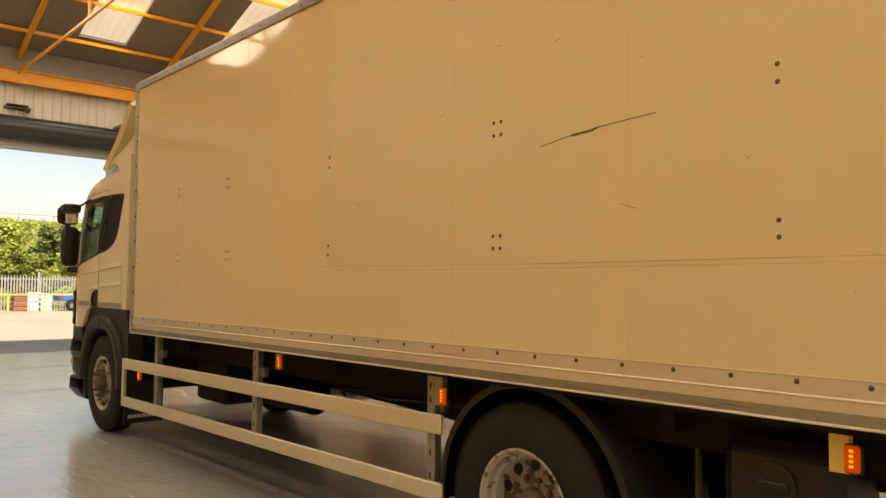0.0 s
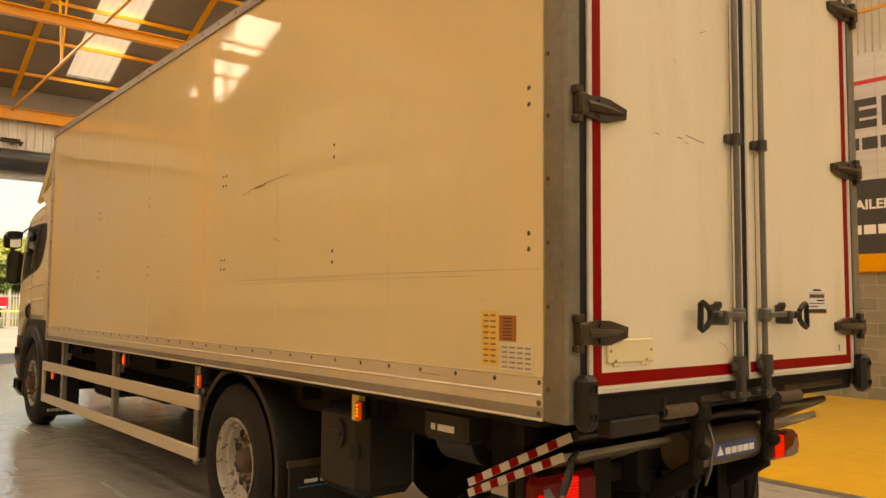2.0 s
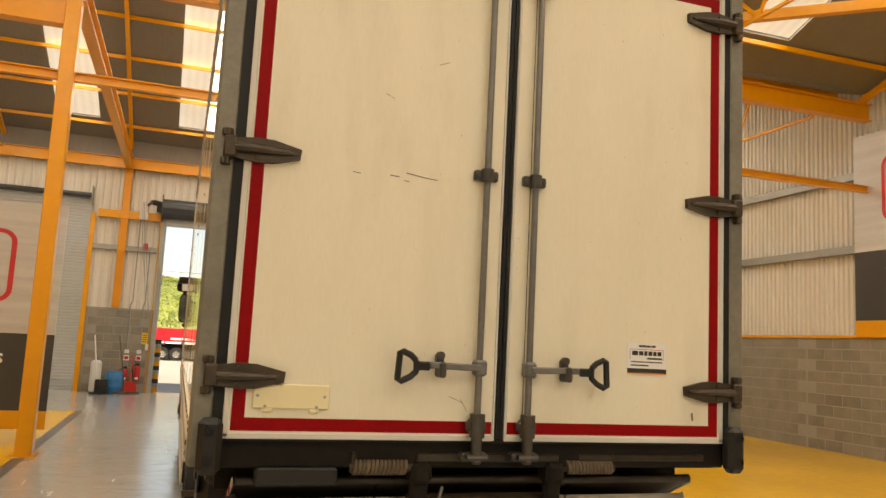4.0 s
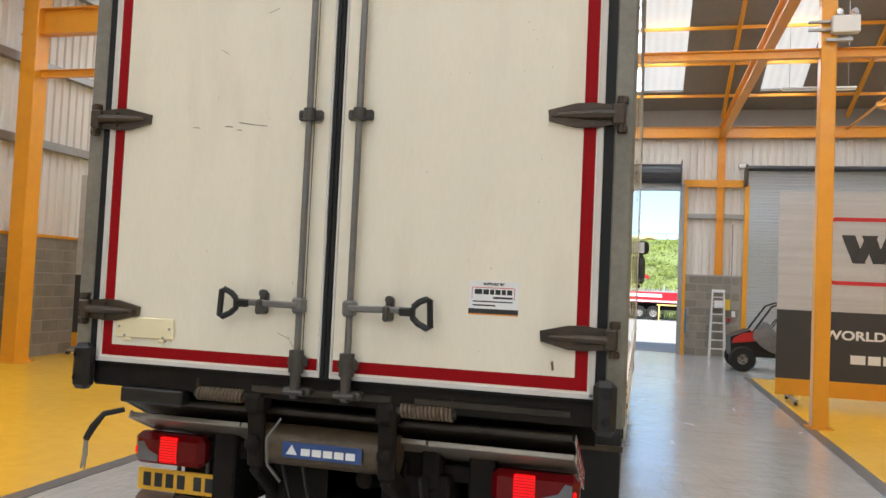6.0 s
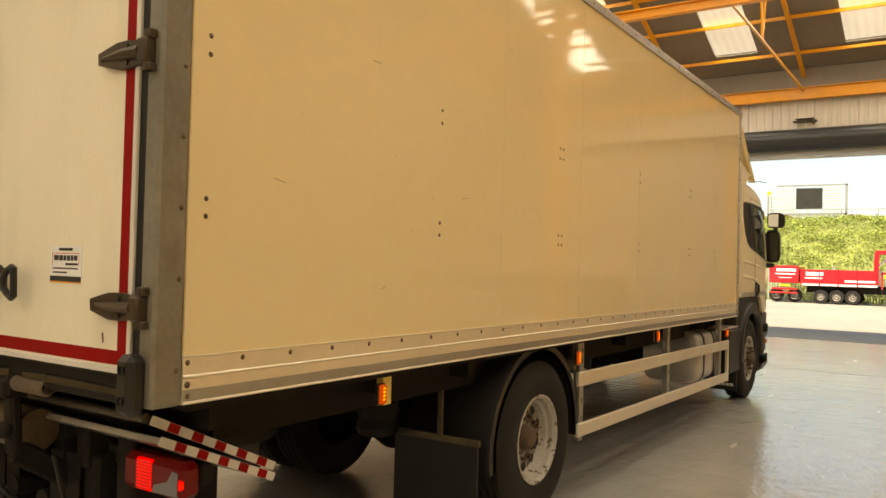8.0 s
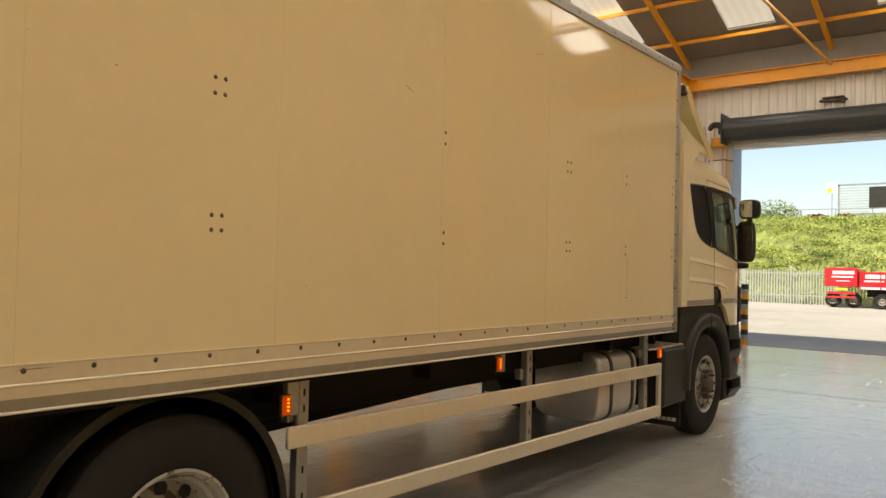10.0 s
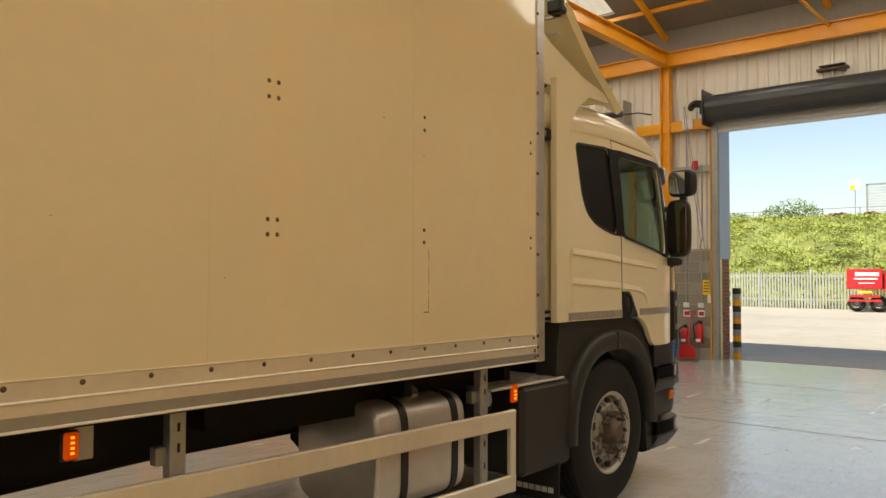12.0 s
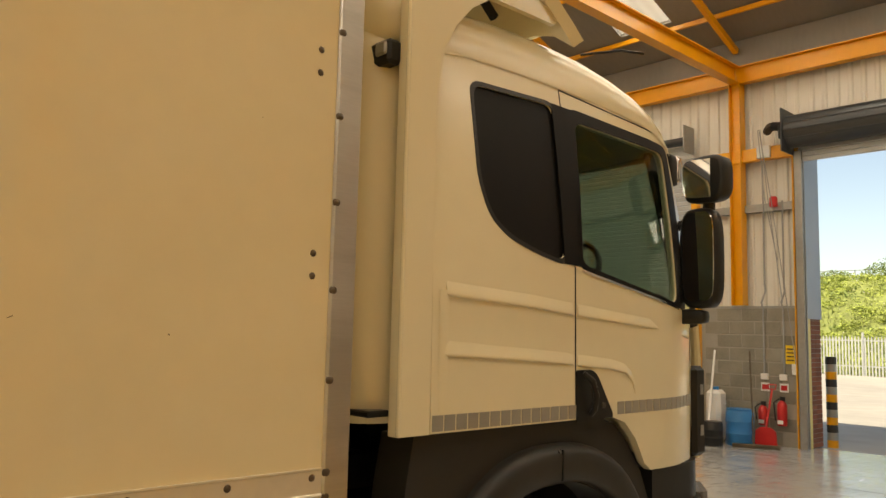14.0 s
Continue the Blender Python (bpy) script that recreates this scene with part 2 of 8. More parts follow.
M_BRASS = mat("tail_lift_paint", (0.10, 0.072, 0.040), 0.45, metal=0.2, var=0.45, big=6, fine=40, bump=0.15, bscale=50, dirt=(0.02, 0.014, 0.009), dirt_amount=0.6, dirt_scale=5)
M_PLATE = mat("worn_lift_plate", (0.30, 0.265, 0.215), 0.33, metal=0.45, var=0.2, big=3, fine=30, stretch=(0.4, 3, 3), dirt=(0.12, 0.09, 0.06), dirt_amount=0.35, dirt_scale=3)
M_ROD = mat("dull_galvanised_rod", (0.19, 0.185, 0.175), 0.4, metal=0.5, var=0.2, fine=40, dirt=(0.09, 0.07, 0.05), dirt_amount=0.4, dirt_scale=6)
M_CAST = mat("dark_cast_fitting", (0.075, 0.07, 0.062), 0.42, metal=0.4, var=0.3, fine=50, bump=0.15, dirt=(0.10, 0.06, 0.03), dirt_amount=0.35, dirt_scale=9)
M_PLATED = mat("greasy_lift_plate", (0.045, 0.036, 0.026), 0.38, metal=0.5, var=0.4, big=3, fine=30, dirt=(0.015, 0.011, 0.008), dirt_amount=0.6, dirt_scale=4)
M_CABLE = mat("grey_cable", (0.30, 0.30, 0.29), 0.5, var=0.1)

M_FLOOR = floor_concrete()
M_FLOORY = mat("yellow_floor_paint", (0.80, 0.46, 0.025), 0.24, var=0.08, big=0.4, fine=6, bump=0.02, bscale=25, coat=0.15, rvar=0.1, dirt=(0.55, 0.30, 0.03), dirt_amount=0.2, dirt_scale=1.2)
M_FLOORD = mat("dark_grey_floor_paint", (0.12, 0.12, 0.115), 0.3, var=0.15, rvar=0.1)
M_CLAD = mat("cladding_sheet", (0.72, 0.695, 0.63), 0.36, var=0.05, stretch=(2, 2, 0.4), dirt=(0.45, 0.40, 0.33), dirt_amount=0.25)
M_ROOF = mat("roof_liner", (0.215, 0.20, 0.178), 0.6, var=0.12, stretch=(1.2, 0.3, 0.3), dirt=(0.20, 0.18, 0.16), dirt_amount=0.3)
M_STEEL = mat("orange_painted_steel", (0.76, 0.335, 0.009), 0.34, var=0.07, fine=9, coat=0.1, dirt=(0.50, 0.20, 0.03), dirt_amount=0.25, dirt_scale=2.2)
M_BLOCK = mat("concrete_block", (0.25, 0.228, 0.185), 0.9, var=0.22, big=2.5, fine=60, bump=0.35, bscale=120, random_value=0.22, spec=0.25)
M_MORTAR = mat("mortar", (0.32, 0.295, 0.25), 0.9, var=0.1, bump=0.3)
M_BRICK = mat("red_brick", (0.26, 0.10, 0.06), 0.85, var=0.2, bump=0.3, random_value=0.8)
M_SHUTTER = mat("dark_shutter_curtain", (0.06, 0.065, 0.07), 0.38, metal=0.3, var=0.1, dirt=(0.12, 0.11, 0.09), dirt_amount=0.2)
M_SHUTTERL = mat("galvanised_shutter", (0.48, 0.50, 0.50), 0.42, metal=0.5, var=0.08)
M_BLUEGREY = mat("blue_grey_cladding", (0.33, 0.40, 0.50), 0.5, var=0.06)
M_SIGNG = mat("brushed_silver_sign", (0.56, 0.555, 0.55), 0.42, metal=0.25, var=0.14, big=1.0, fine=16, stretch=(0.5, 0.5, 12))
M_SIGND = mat("charcoal_sign", (0.045, 0.044, 0.043), 0.5, var=0.1)
M_SIGNR = mat("red_sign", (0.60, 0.03, 0.035), 0.4, var=0.04)
M_ASPH = mat("pale_concrete_yard", (0.37, 0.34, 0.285), 0.9, var=0.2, big=0.08, fine=1.5, bump=0.15, bscale=20, dirt=(0.14, 0.13, 0.115), dirt_amount=0.45, dirt_scale=0.12)
M_GRASS = mat("grass_bank", (0.205, 0.235, 0.062), 0.9, var=0.4, big=0.3, fine=3, bump=0.6, bscale=4, dirt=(0.30, 0.27, 0.12), dirt_amount=0.3, dirt_scale=0.3)
M_LEAF = mat("bright_leaves", (0.30, 0.345, 0.08), 0.85, var=0.6, big=1.2, fine=9, spec=0.2, random_value=0.3)
M_LEAFD = mat("dark_leaves", (0.18, 0.235, 0.075), 0.85, var=0.5, big=1.2, fine=9, spec=0.2)
M_FENCE = mat("weathered_galvanised_fence", (0.40, 0.41, 0.385), 0.5, metal=0.2, var=0.12, fine=8, dirt=(0.30, 0.28, 0.24), dirt_amount=0.25)
M_FLOWER = mat("white_flowers", (0.55, 0.53, 0.42), 0.8, var=0.2)
M_BOUGH = mat("rust_brown_growth", (0.20, 0.07, 0.035), 0.9, var=0.3)
M_BARK = mat("bark", (0.12, 0.085, 0.055), 0.9, var=0.3, bump=0.4)
M_LORRYRED = mat("red_lorry_paint", (0.48, 0.012, 0.02), 0.3, var=0.06, coat=0.4)
M_BLUEPL = mat("blue_plastic", (0.02, 0.17, 0.42), 0.4, var=0.1)
M_REDPL = mat("red_paint", (0.50, 0.02, 0.02), 0.35, var=0.1)
M_YELLOWPL = mat("yellow_paint", (0.80, 0.55, 0.03), 0.45, var=0.08)
M_WHITEPL = mat("white_plastic", (0.72, 0.71, 0.68), 0.4, var=0.05)
M_PALEYEL = mat("sun_bleached_yellow_paint", (0.72, 0.62, 0.25), 0.5, var=0.1)
M_LADDER = mat("ladder_aluminium", (0.70, 0.70, 0.68), 0.45, metal=0.15, var=0.1)
M_TARP = mat("grey_cover_cloth", (0.16, 0.145, 0.13), 0.85, var=0.25, bump=0.3, bscale=40)


def glowing_rooflight_sheet(name, col, strength):
    """A ribbed rooflight sheet whose own emission stands in for daylight coming through."""
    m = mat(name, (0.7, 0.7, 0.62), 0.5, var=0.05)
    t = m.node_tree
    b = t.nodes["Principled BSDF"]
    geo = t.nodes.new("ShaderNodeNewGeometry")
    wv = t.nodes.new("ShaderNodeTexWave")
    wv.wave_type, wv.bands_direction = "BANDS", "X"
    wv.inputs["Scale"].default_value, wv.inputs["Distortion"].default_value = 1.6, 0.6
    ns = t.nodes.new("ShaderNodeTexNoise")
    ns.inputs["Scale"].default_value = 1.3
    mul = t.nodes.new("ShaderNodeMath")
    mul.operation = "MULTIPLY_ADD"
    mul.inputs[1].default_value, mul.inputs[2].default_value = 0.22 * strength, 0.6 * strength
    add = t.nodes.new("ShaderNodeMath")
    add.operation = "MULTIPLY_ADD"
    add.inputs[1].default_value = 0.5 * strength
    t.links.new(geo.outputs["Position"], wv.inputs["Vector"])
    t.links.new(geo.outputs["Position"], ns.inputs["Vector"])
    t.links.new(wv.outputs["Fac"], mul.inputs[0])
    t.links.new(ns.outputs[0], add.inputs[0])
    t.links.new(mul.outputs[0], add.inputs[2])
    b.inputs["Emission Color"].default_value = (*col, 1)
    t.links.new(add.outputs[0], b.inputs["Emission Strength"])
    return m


M_ROOFLIGHT = glowing_rooflight_sheet("glowing_rooflight_sheet", (1.0, 0.99, 0.92), 0.235)


# ---- mesh building ----
class Mesh:
    def __init__(self):
        self.v, self.f = [], []

    def add(self, verts, faces):
        k = len(self.v)
        self.v.extend([tuple(p) for p in verts])
        self.f.extend([tuple(i + k for i in q) for q in faces])
        return self

    def box(self, x0, x1, y0, y1, z0, z1, b=0.0):
        x0, x1, y0, y1, z0, z1 = min(x0, x1), max(x0, x1), min(y0, y1), max(y0, y1), min(z0, z1), max(z0, z1)
        b = min(b, 0.45 * (x1 - x0), 0.45 * (y1 - y0), 0.45 * (z1 - z0))
        if b <= 0:
            v = [(x, y, z) for x in (x0, x1) for y in (y0, y1) for z in (z0, z1)]
            return self.add(v, [(0, 1, 3, 2), (4, 6, 7, 5), (0, 4, 5, 1), (2, 3, 7, 6), (0, 2, 6, 4), (1, 5, 7, 3)])
        v, idx = [], {}
        for i in (0, 1):
            for j in (0, 1):
                for k in (0, 1):
                    c = ((x0, x1)[i], (y0, y1)[j], (z0, z1)[k])
                    s = (1 - 2 * i, 1 - 2 * j, 1 - 2 * k)
                    for a in range(3):
                        p = [c[d] + (0 if d == a else s[d] * b) for d in range(3)]
                        idx[i, j, k, a] = len(v)
                        v.append(p)
        f = []
        for a in range(3):
            o = [d for d in range(3) if d != a]
            for s in (0, 1):
                q = []
                for e in ((0, 0), (1, 0), (1, 1), (0, 1)):
                    c = [0, 0, 0]
                    c[a], c[o[0]], c[o[1]] = s, e[0], e[1]
                    q.append(idx[(*c, a)])
                f.append(q)
            for e in ((0, 0), (1, 0), (1, 1), (0, 1)):
                c0, c1 = [0, 0, 0], [0, 0, 0]
                c0[o[0]], c0[o[1]] = e
                c1[o[0]], c1[o[1]] = e
                c1[a] = 1
                f.append([idx[(*c0, o[0])], idx[(*c1, o[0])], idx[(*c1, o[1])], idx[(*c0, o[1])]])
        for i in (0, 1):
            for j in (0, 1):
                for k in (0, 1):
                    f.append([idx[i, j, k, 0], idx[i, j, k, 1], idx[i, j, k, 2]])
        return self.add(v, f)

    def beam(self, p, q, w, h, b=0.0, up=(0, 0, 1)):
        """A bar of w by h from p to q."""
        p, q = Vector(p), Vector(q)
        d = q - p
        n = d.normalized()
        u = Vector(up)
        if abs(n.dot(u)) > 0.99:
            u = Vector((1, 0, 0))
        s = n.cross(u).normalized()
        u = s.cross(n)
        k = Mesh().box(-w / 2, w / 2, 0, d.length, -h / 2, h / 2, b)
        return self.add([p + s * x + n * y + u * z for x, y, z in k.v], k.f)

    def ibeam(self, p, q, w, h, tf=0.018, tw=0.012, up=(0, 0, 1)):
        p, q = Vector(p), Vector(q)
        n = (q - p).normalized()
        u = Vector(up)
        if abs(n.dot(u)) > 0.99:
            u = Vector((1, 0, 0))
        s = n.cross(u).normalized()
        u = s.cross(n)
        o = u * (h / 2 - tf / 2)
        self.beam(p + o, q + o, w, tf, 0, up)
        self.beam(p - o, q - o, w, tf, 0, up)
        return self.beam(p, q, tw, h - 2 * tf, 0, up)

    def loft(self, rings, closed=True, caps=True):
        n, k = len(rings[0]), len(self.v)
        for r in rings:
            self.v.extend([tuple(p) for p in r])
        m = n if closed else n - 1
        for i in range(len(rings) - 1):
            for j in range(m):
                a, b2 = k + i * n + j, k + i * n + (j + 1) % n
                self.f.append((a, b2, b2 + n, a + n))
        if caps and closed:
            self.f.append(tuple(range(k, k + n)))
            self.f.append(tuple(range(k + (len(rings) - 1) * n, k + len(rings) * n)))
        return self

    def cyl(self, p, q, r0, r1=None, n=16, caps=True):
        return self.tube([p, q], r0, n, [r0, r0 if r1 is None else r1], caps)

    def tube(self, path, r, n=10, radii=None, caps=True):
        path = [Vector(p) for p in path]
        rings, u = [], None
        for i, p in enumerate(path):
            d = (path[min(i + 1, len(path) - 1)] - path[max(i - 1, 0)]).normalized()
            if u is None:
                u = d.orthogonal().normalized()
            u = (u - d * u.dot(d)).normalized()
            w = d.cross(u)
            rr = radii[i] if radii else r
            rings.append([p + (u * math.cos(a) + w * math.sin(a)) * rr for a in [2 * math.pi * k / n for k in range(n)]])
        return self.loft(rings, True, caps)

    def revolve(self, profile, centre, axis, n=32, a0=0.0, a1=360.0):
        """profile: (radius, along) pairs."""
        ax = Vector(axis).normalized()
        u = ax.orthogonal().normalized()
        if abs(ax.x) > 0.9:
            u = Vector((0, 0, 1))
        w = ax.cross(u)
        c = Vector(centre)
        full = abs(a1 - a0) >= 359.9
        steps = n if full else n + 1
        rings = []
        for i in range(steps):
            a = radians(a0 + (a1 - a0) * i / n)
            rings.append([c + ax * h + (u * math.cos(a) + w * math.sin(a)) * r for r, h in profile])
        if full:
            rings.append(rings[0])
        return self.loft(rings, False, False)

    def prism(self, pts, axis, a0, a1):
        """A polygon in the other two axes, drawn out along one."""
        def at(p, a):
            return {"x": (a, p[0], p[1]), "y": (p[0], a, p[1]), "z": (p[0], p[1], a)}[axis]
        return self.loft([[at(p, a0) for p in pts], [at(p, a1) for p in pts]])

    def ball(self, c, r, n=10, squash=(1, 1, 1)):
        rings = []
        for i in range(n // 2 + 1):
            t = math.pi * i / (n // 2)
            rr = max(math.sin(t), 0.001)
            rings.append([(c[0] + r * squash[0] * rr * math.cos(a), c[1] + r * squash[1] * rr * math.sin(a), c[2] - r * squash[2] * math.cos(t))
                          for a in [2 * math.pi * k / n for k in range(n)]])
        return self.loft(rings, True, False)

    def data(self, name, material, smooth=35):
        c = [sum(p[i] for p in self.v) / len(self.v) for i in range(3)]
        me = bpy.data.meshes.new(name)
        me.from_pydata([(p[0] - c[0], p[1] - c[1], p[2] - c[2]) for p in self.v], [], self.f)
        if len(self.f) < 60000:
            bm = bmesh.new()
            bm.from_mesh(me)
            bmesh.ops.recalc_face_normals(bm, faces=bm.faces)
            bm.to_mesh(me)
            bm.free()
        me.materials.append(material)
        if smooth:
            me.polygons.foreach_set("use_smooth", [True] * len(me.polygons))
            me.set_sharp_from_angle(angle=radians(smooth))
        me.update()
        return me, c


PLACE = {}


def hang(ob, c, parent):
    ob.location = c
    PLACE[ob.name] = Vector(c)
    if parent is not None:
        ob.parent = parent
        ob.matrix_parent_inverse = Matrix.Translation(-PLACE[parent.name])
    return ob


def part(name, m, material, parent, label="", smooth=35):
    me, c = m.data(name, material, smooth)
    ob = hang(new(name, me), c, parent)
    return tagged(ob, label) if label else ob


def thing(name, m, material, label, category, group="", kind="", smooth=35):
    return tagged(part(name, m, material, None, "", smooth), label, category, group, kind)


def base(name, c, label, category, group=""):
    return tagged(hang(new(name), c, None), label, category, group)


def piece(name, data, c, parent, turn=None):
    ob = new(name, data)
    hang(ob, c, parent)
    if turn:
        ob.rotation_euler = turn
    return ob


def words(name, text, size, c, turn, material, parent, width=None, label=""):
    """Lettering in the built-in font, lying in the plane that turn gives; c is its left end on the baseline."""
    cu = bpy.data.curves.new(name, "FONT")
    cu.body, cu.size, cu.extrude = text, size, 0.002
    cu.offset = size * 0.03
    cu.materials.append(material)
    ob = hang(new(name, cu), c, parent)
    ob.rotation_euler = [radians(a) for a in turn]
    if width:
        bpy.context.view_layer.update()
        if ob.dimensions.x > 0:
            ob.scale.x = width / ob.dimensions.x
    return tagged(ob, label) if label else ob


# ---- the hall: floor, walls, roof ----
WL, WR, WF, WB = -5.35, 15.2, 19.6, -16.3     # inner faces: left, right, front, back
BLOCKTOP = 2.22


def structure(name, m, material, label="", category="", smooth=35):
    return thing(name, m, material, label or name.replace("_", " "), category or name.split("_")[0], kind="structure", smooth=smooth)


structure("floor", Mesh().box(WL - 0.2, WR + 0.2, WB - 0.2, WF + 0.32, -0.2, 0.0), M_FLOOR, "polished grey concrete workshop floor with scuffs", "floor")
structure("floor_paint", Mesh().box(WL, 1.03, -8, 14.1, 0.0, 0.004), M_FLOORY, "glossy yellow painted bay on concrete floor", "floor")
structure("floor_paint", Mesh().box(7.80, WR, -8, 14.1, 0.0, 0.004), M_FLOORY, "glossy yellow painted bay on concrete floor", "floor")
structure("floor_line", Mesh().box(1.03, 1.18, -8, 14.25, 0.0, 0.005), M_FLOORD, "dark grey border line painted on the floor", "floor")
structure("floor_line", Mesh().box(7.65, 7.80, -8, 14.25, 0.0, 0.005), M_FLOORD, "dark grey border line painted on the floor", "floor")
structure("floor_line", Mesh().box(7.80, WR, 14.1, 14.25, 0.0, 0.005), M_FLOORD, "dark grey border line painted on the floor", "floor")
structure("floor_line", Mesh().box(WL, 1.03, 14.1, 14.25, 0.0, 0.005), M_FLOORD, "dark grey border line painted on the floor", "floor")
structure("floor_joint", Mesh().box(1.2, 7.6, 13.0, 13.006, 0.0, 0.003).box(WL, WR, 16.6, 16.606, 0.0, 0.003), M_FLOORD, "dark saw-cut joint in the concrete floor", "floor")

# ribbed sheets: a trapezoid profile along one wall
def ribbed(along, a0, a1, at, z0, z1, sign, pitch=0.2, depth=0.034):
    m, pts, a = Mesh(), [], a0
    while a < a1:
        for da, d in ((0.0, 0), (0.55, 0), (0.66, 1), (0.89, 1)):
            p = a + da * pitch
            if p < a1:
                pts.append((p, at + sign * d * depth))
        a += pitch
    pts.append((a1, at))
    lo = [(p, q, z0) if along == "x" else (q, p, z0) for p, q in pts]
    hi = [(p, q, z1) if along == "x" else (q, p, z1) for p, q in pts]
    return m.loft([lo, hi], False, False)


DOOR_L, DOOR_R, DOOR_T = 2.28, 6.51, 4.80
DOOR2_L, DOOR2_R = 8.32, 12.32
DOOR3_L, DOOR3_R = -3.75, 0.35
wall_front = structure("wall_front", Mesh()
                       .box(WL - 0.2, DOOR3_L, WF, WF + 0.22, 0, BLOCKTOP).box(DOOR3_R, DOOR_L - 0.03, WF, WF + 0.22, 0, BLOCKTOP).box(DOOR_R + 0.03, DOOR2_L, WF, WF + 0.22, 0, BLOCKTOP)
                       .box(DOOR2_R, WR + 0.2, WF, WF + 0.22, 0, BLOCKTOP), M_MORTAR, "concrete block dado of the front wall", "wall")
structure("wall_front_upper", Mesh()
          .box(WL - 0.2, DOOR3_L, WF + 0.16, WF + 0.24, BLOCKTOP, 7.0).box(DOOR3_R, DOOR_L - 0.03, WF + 0.16, WF + 0.24, BLOCKTOP, 7.0).box(DOOR3_L, DOOR3_R, WF + 0.16, WF + 0.24, DOOR_T, 7.0).box(DOOR_R + 0.03, DOOR2_L, WF + 0.16, WF + 0.24, BLOCKTOP, 7.0)
          .box(DOOR2_R, WR + 0.2, WF + 0.16, WF + 0.24, BLOCKTOP, 7.0).box(DOOR_L - 0.03, DOOR_R + 0.03, WF + 0.16, WF + 0.24, DOOR_T, 7.0)
          .box(DOOR2_L, DOOR2_R, WF + 0.16, WF + 0.24, DOOR_T, 7.0), M_CLAD, "upper front wall of pale sheeting", "wall")
for a, b_, z in ((WL, DOOR3_L - 0.03, BLOCKTOP), (DOOR3_R + 0.03, DOOR_L - 0.05, BLOCKTOP), (DOOR3_L - 0.03, DOOR3_R + 0.03, DOOR_T), (DOOR_R + 0.05, DOOR2_L - 0.03, BLOCKTOP), (DOOR2_R + 0.03, WR, BLOCKTOP), (DOOR_L - 0.05, DOOR_R + 0.05, DOOR_T), (DOOR2_L - 0.03, DOOR2_R + 0.03, DOOR_T)):
    structure("cladding_front", ribbed("x", a, b_, WF + 0.13, z, 6.9, -1), M_CLAD, "pale grey ribbed cladding sheets of the front wall", "wall", 20)
wall_left = structure("wall_left", Mesh().box(WL - 0.24, WL + 0.003, WB, WF, 0, BLOCKTOP), M_MORTAR, "concrete block dado of the side wall", "wall")
wall_right = structure("wall_right", Mesh().box(WR - 0.003, WR + 0.24, WB, WF, 0, BLOCKTOP), M_MORTAR, "concrete block dado of the side wall", "wall")
for nm, x, s in (("left", WL, 1), ("right", WR, -1)):
    structure("wall_%s_upper" % nm, Mesh().box(x - s * 0.18, x - s * 0.26, WB, WF + 0.2, BLOCKTOP, 9.6), M_CLAD, "upper side wall of pale sheeting", "wall")
    structure("cladding_%s" % nm, ribbed("y", WB, WF, x - s * 0.15, BLOCKTOP, 9.6, s, *(() if s > 0 else (0.126, 0.042))), M_CLAD, "pale grey ribbed cladding sheets of the side wall", "wall", 20)
    structure("sill_rail", Mesh().box(x - s * 0.15, x + s * 0.03, WB, WF, BLOCKTOP, BLOCKTOP + 0.05), M_STEEL, "orange steel capping rail on the block dado", "trim")
    rails = Mesh()
    for z in (3.9, 5.35, 7.0) if s > 0 else (3.9, 5.35):
        rails.box(x - s * 0.14, x + s * 0.02, WB, WF, z - 0.03, z + 0.12)
    structure("sheeting_rail", rails, M_GALV, "galvanised sheeting rails behind the side cladding", "trim")
# Out of view: this wall is added to close the hall behind the camera.
structure("wall_back", Mesh().box(WL - 0.2, WR + 0.2, WB - 0.2, WB, 0, 9.6), M_CLAD, "plain pale back wall of the hall", "wall")
structure("sill_rail", Mesh().box(DOOR3_R + 0.1, DOOR_L - 0.1, WF + 0.0, WF + 0.14, BLOCKTOP, BLOCKTOP + 0.04).box(DOOR_R + 0.1, DOOR2_L - 0.1, WF + 0.0, WF + 0.14, BLOCKTOP, BLOCKTOP + 0.04), M_GALV, "steel capping on the front block dado", "trim")
structure("sheeting_rail", Mesh().box(DOOR3_R + 0.1, DOOR_L - 0.2, WF - 0.02, WF + 0.12, 3.85, 3.98).box(DOOR_R + 0.1, DOOR2_L - 0.1, WF - 0.02, WF + 0.12, 3.85, 3.98), M_GALV, "galvanised sheeting rail on the front wall", "trim")

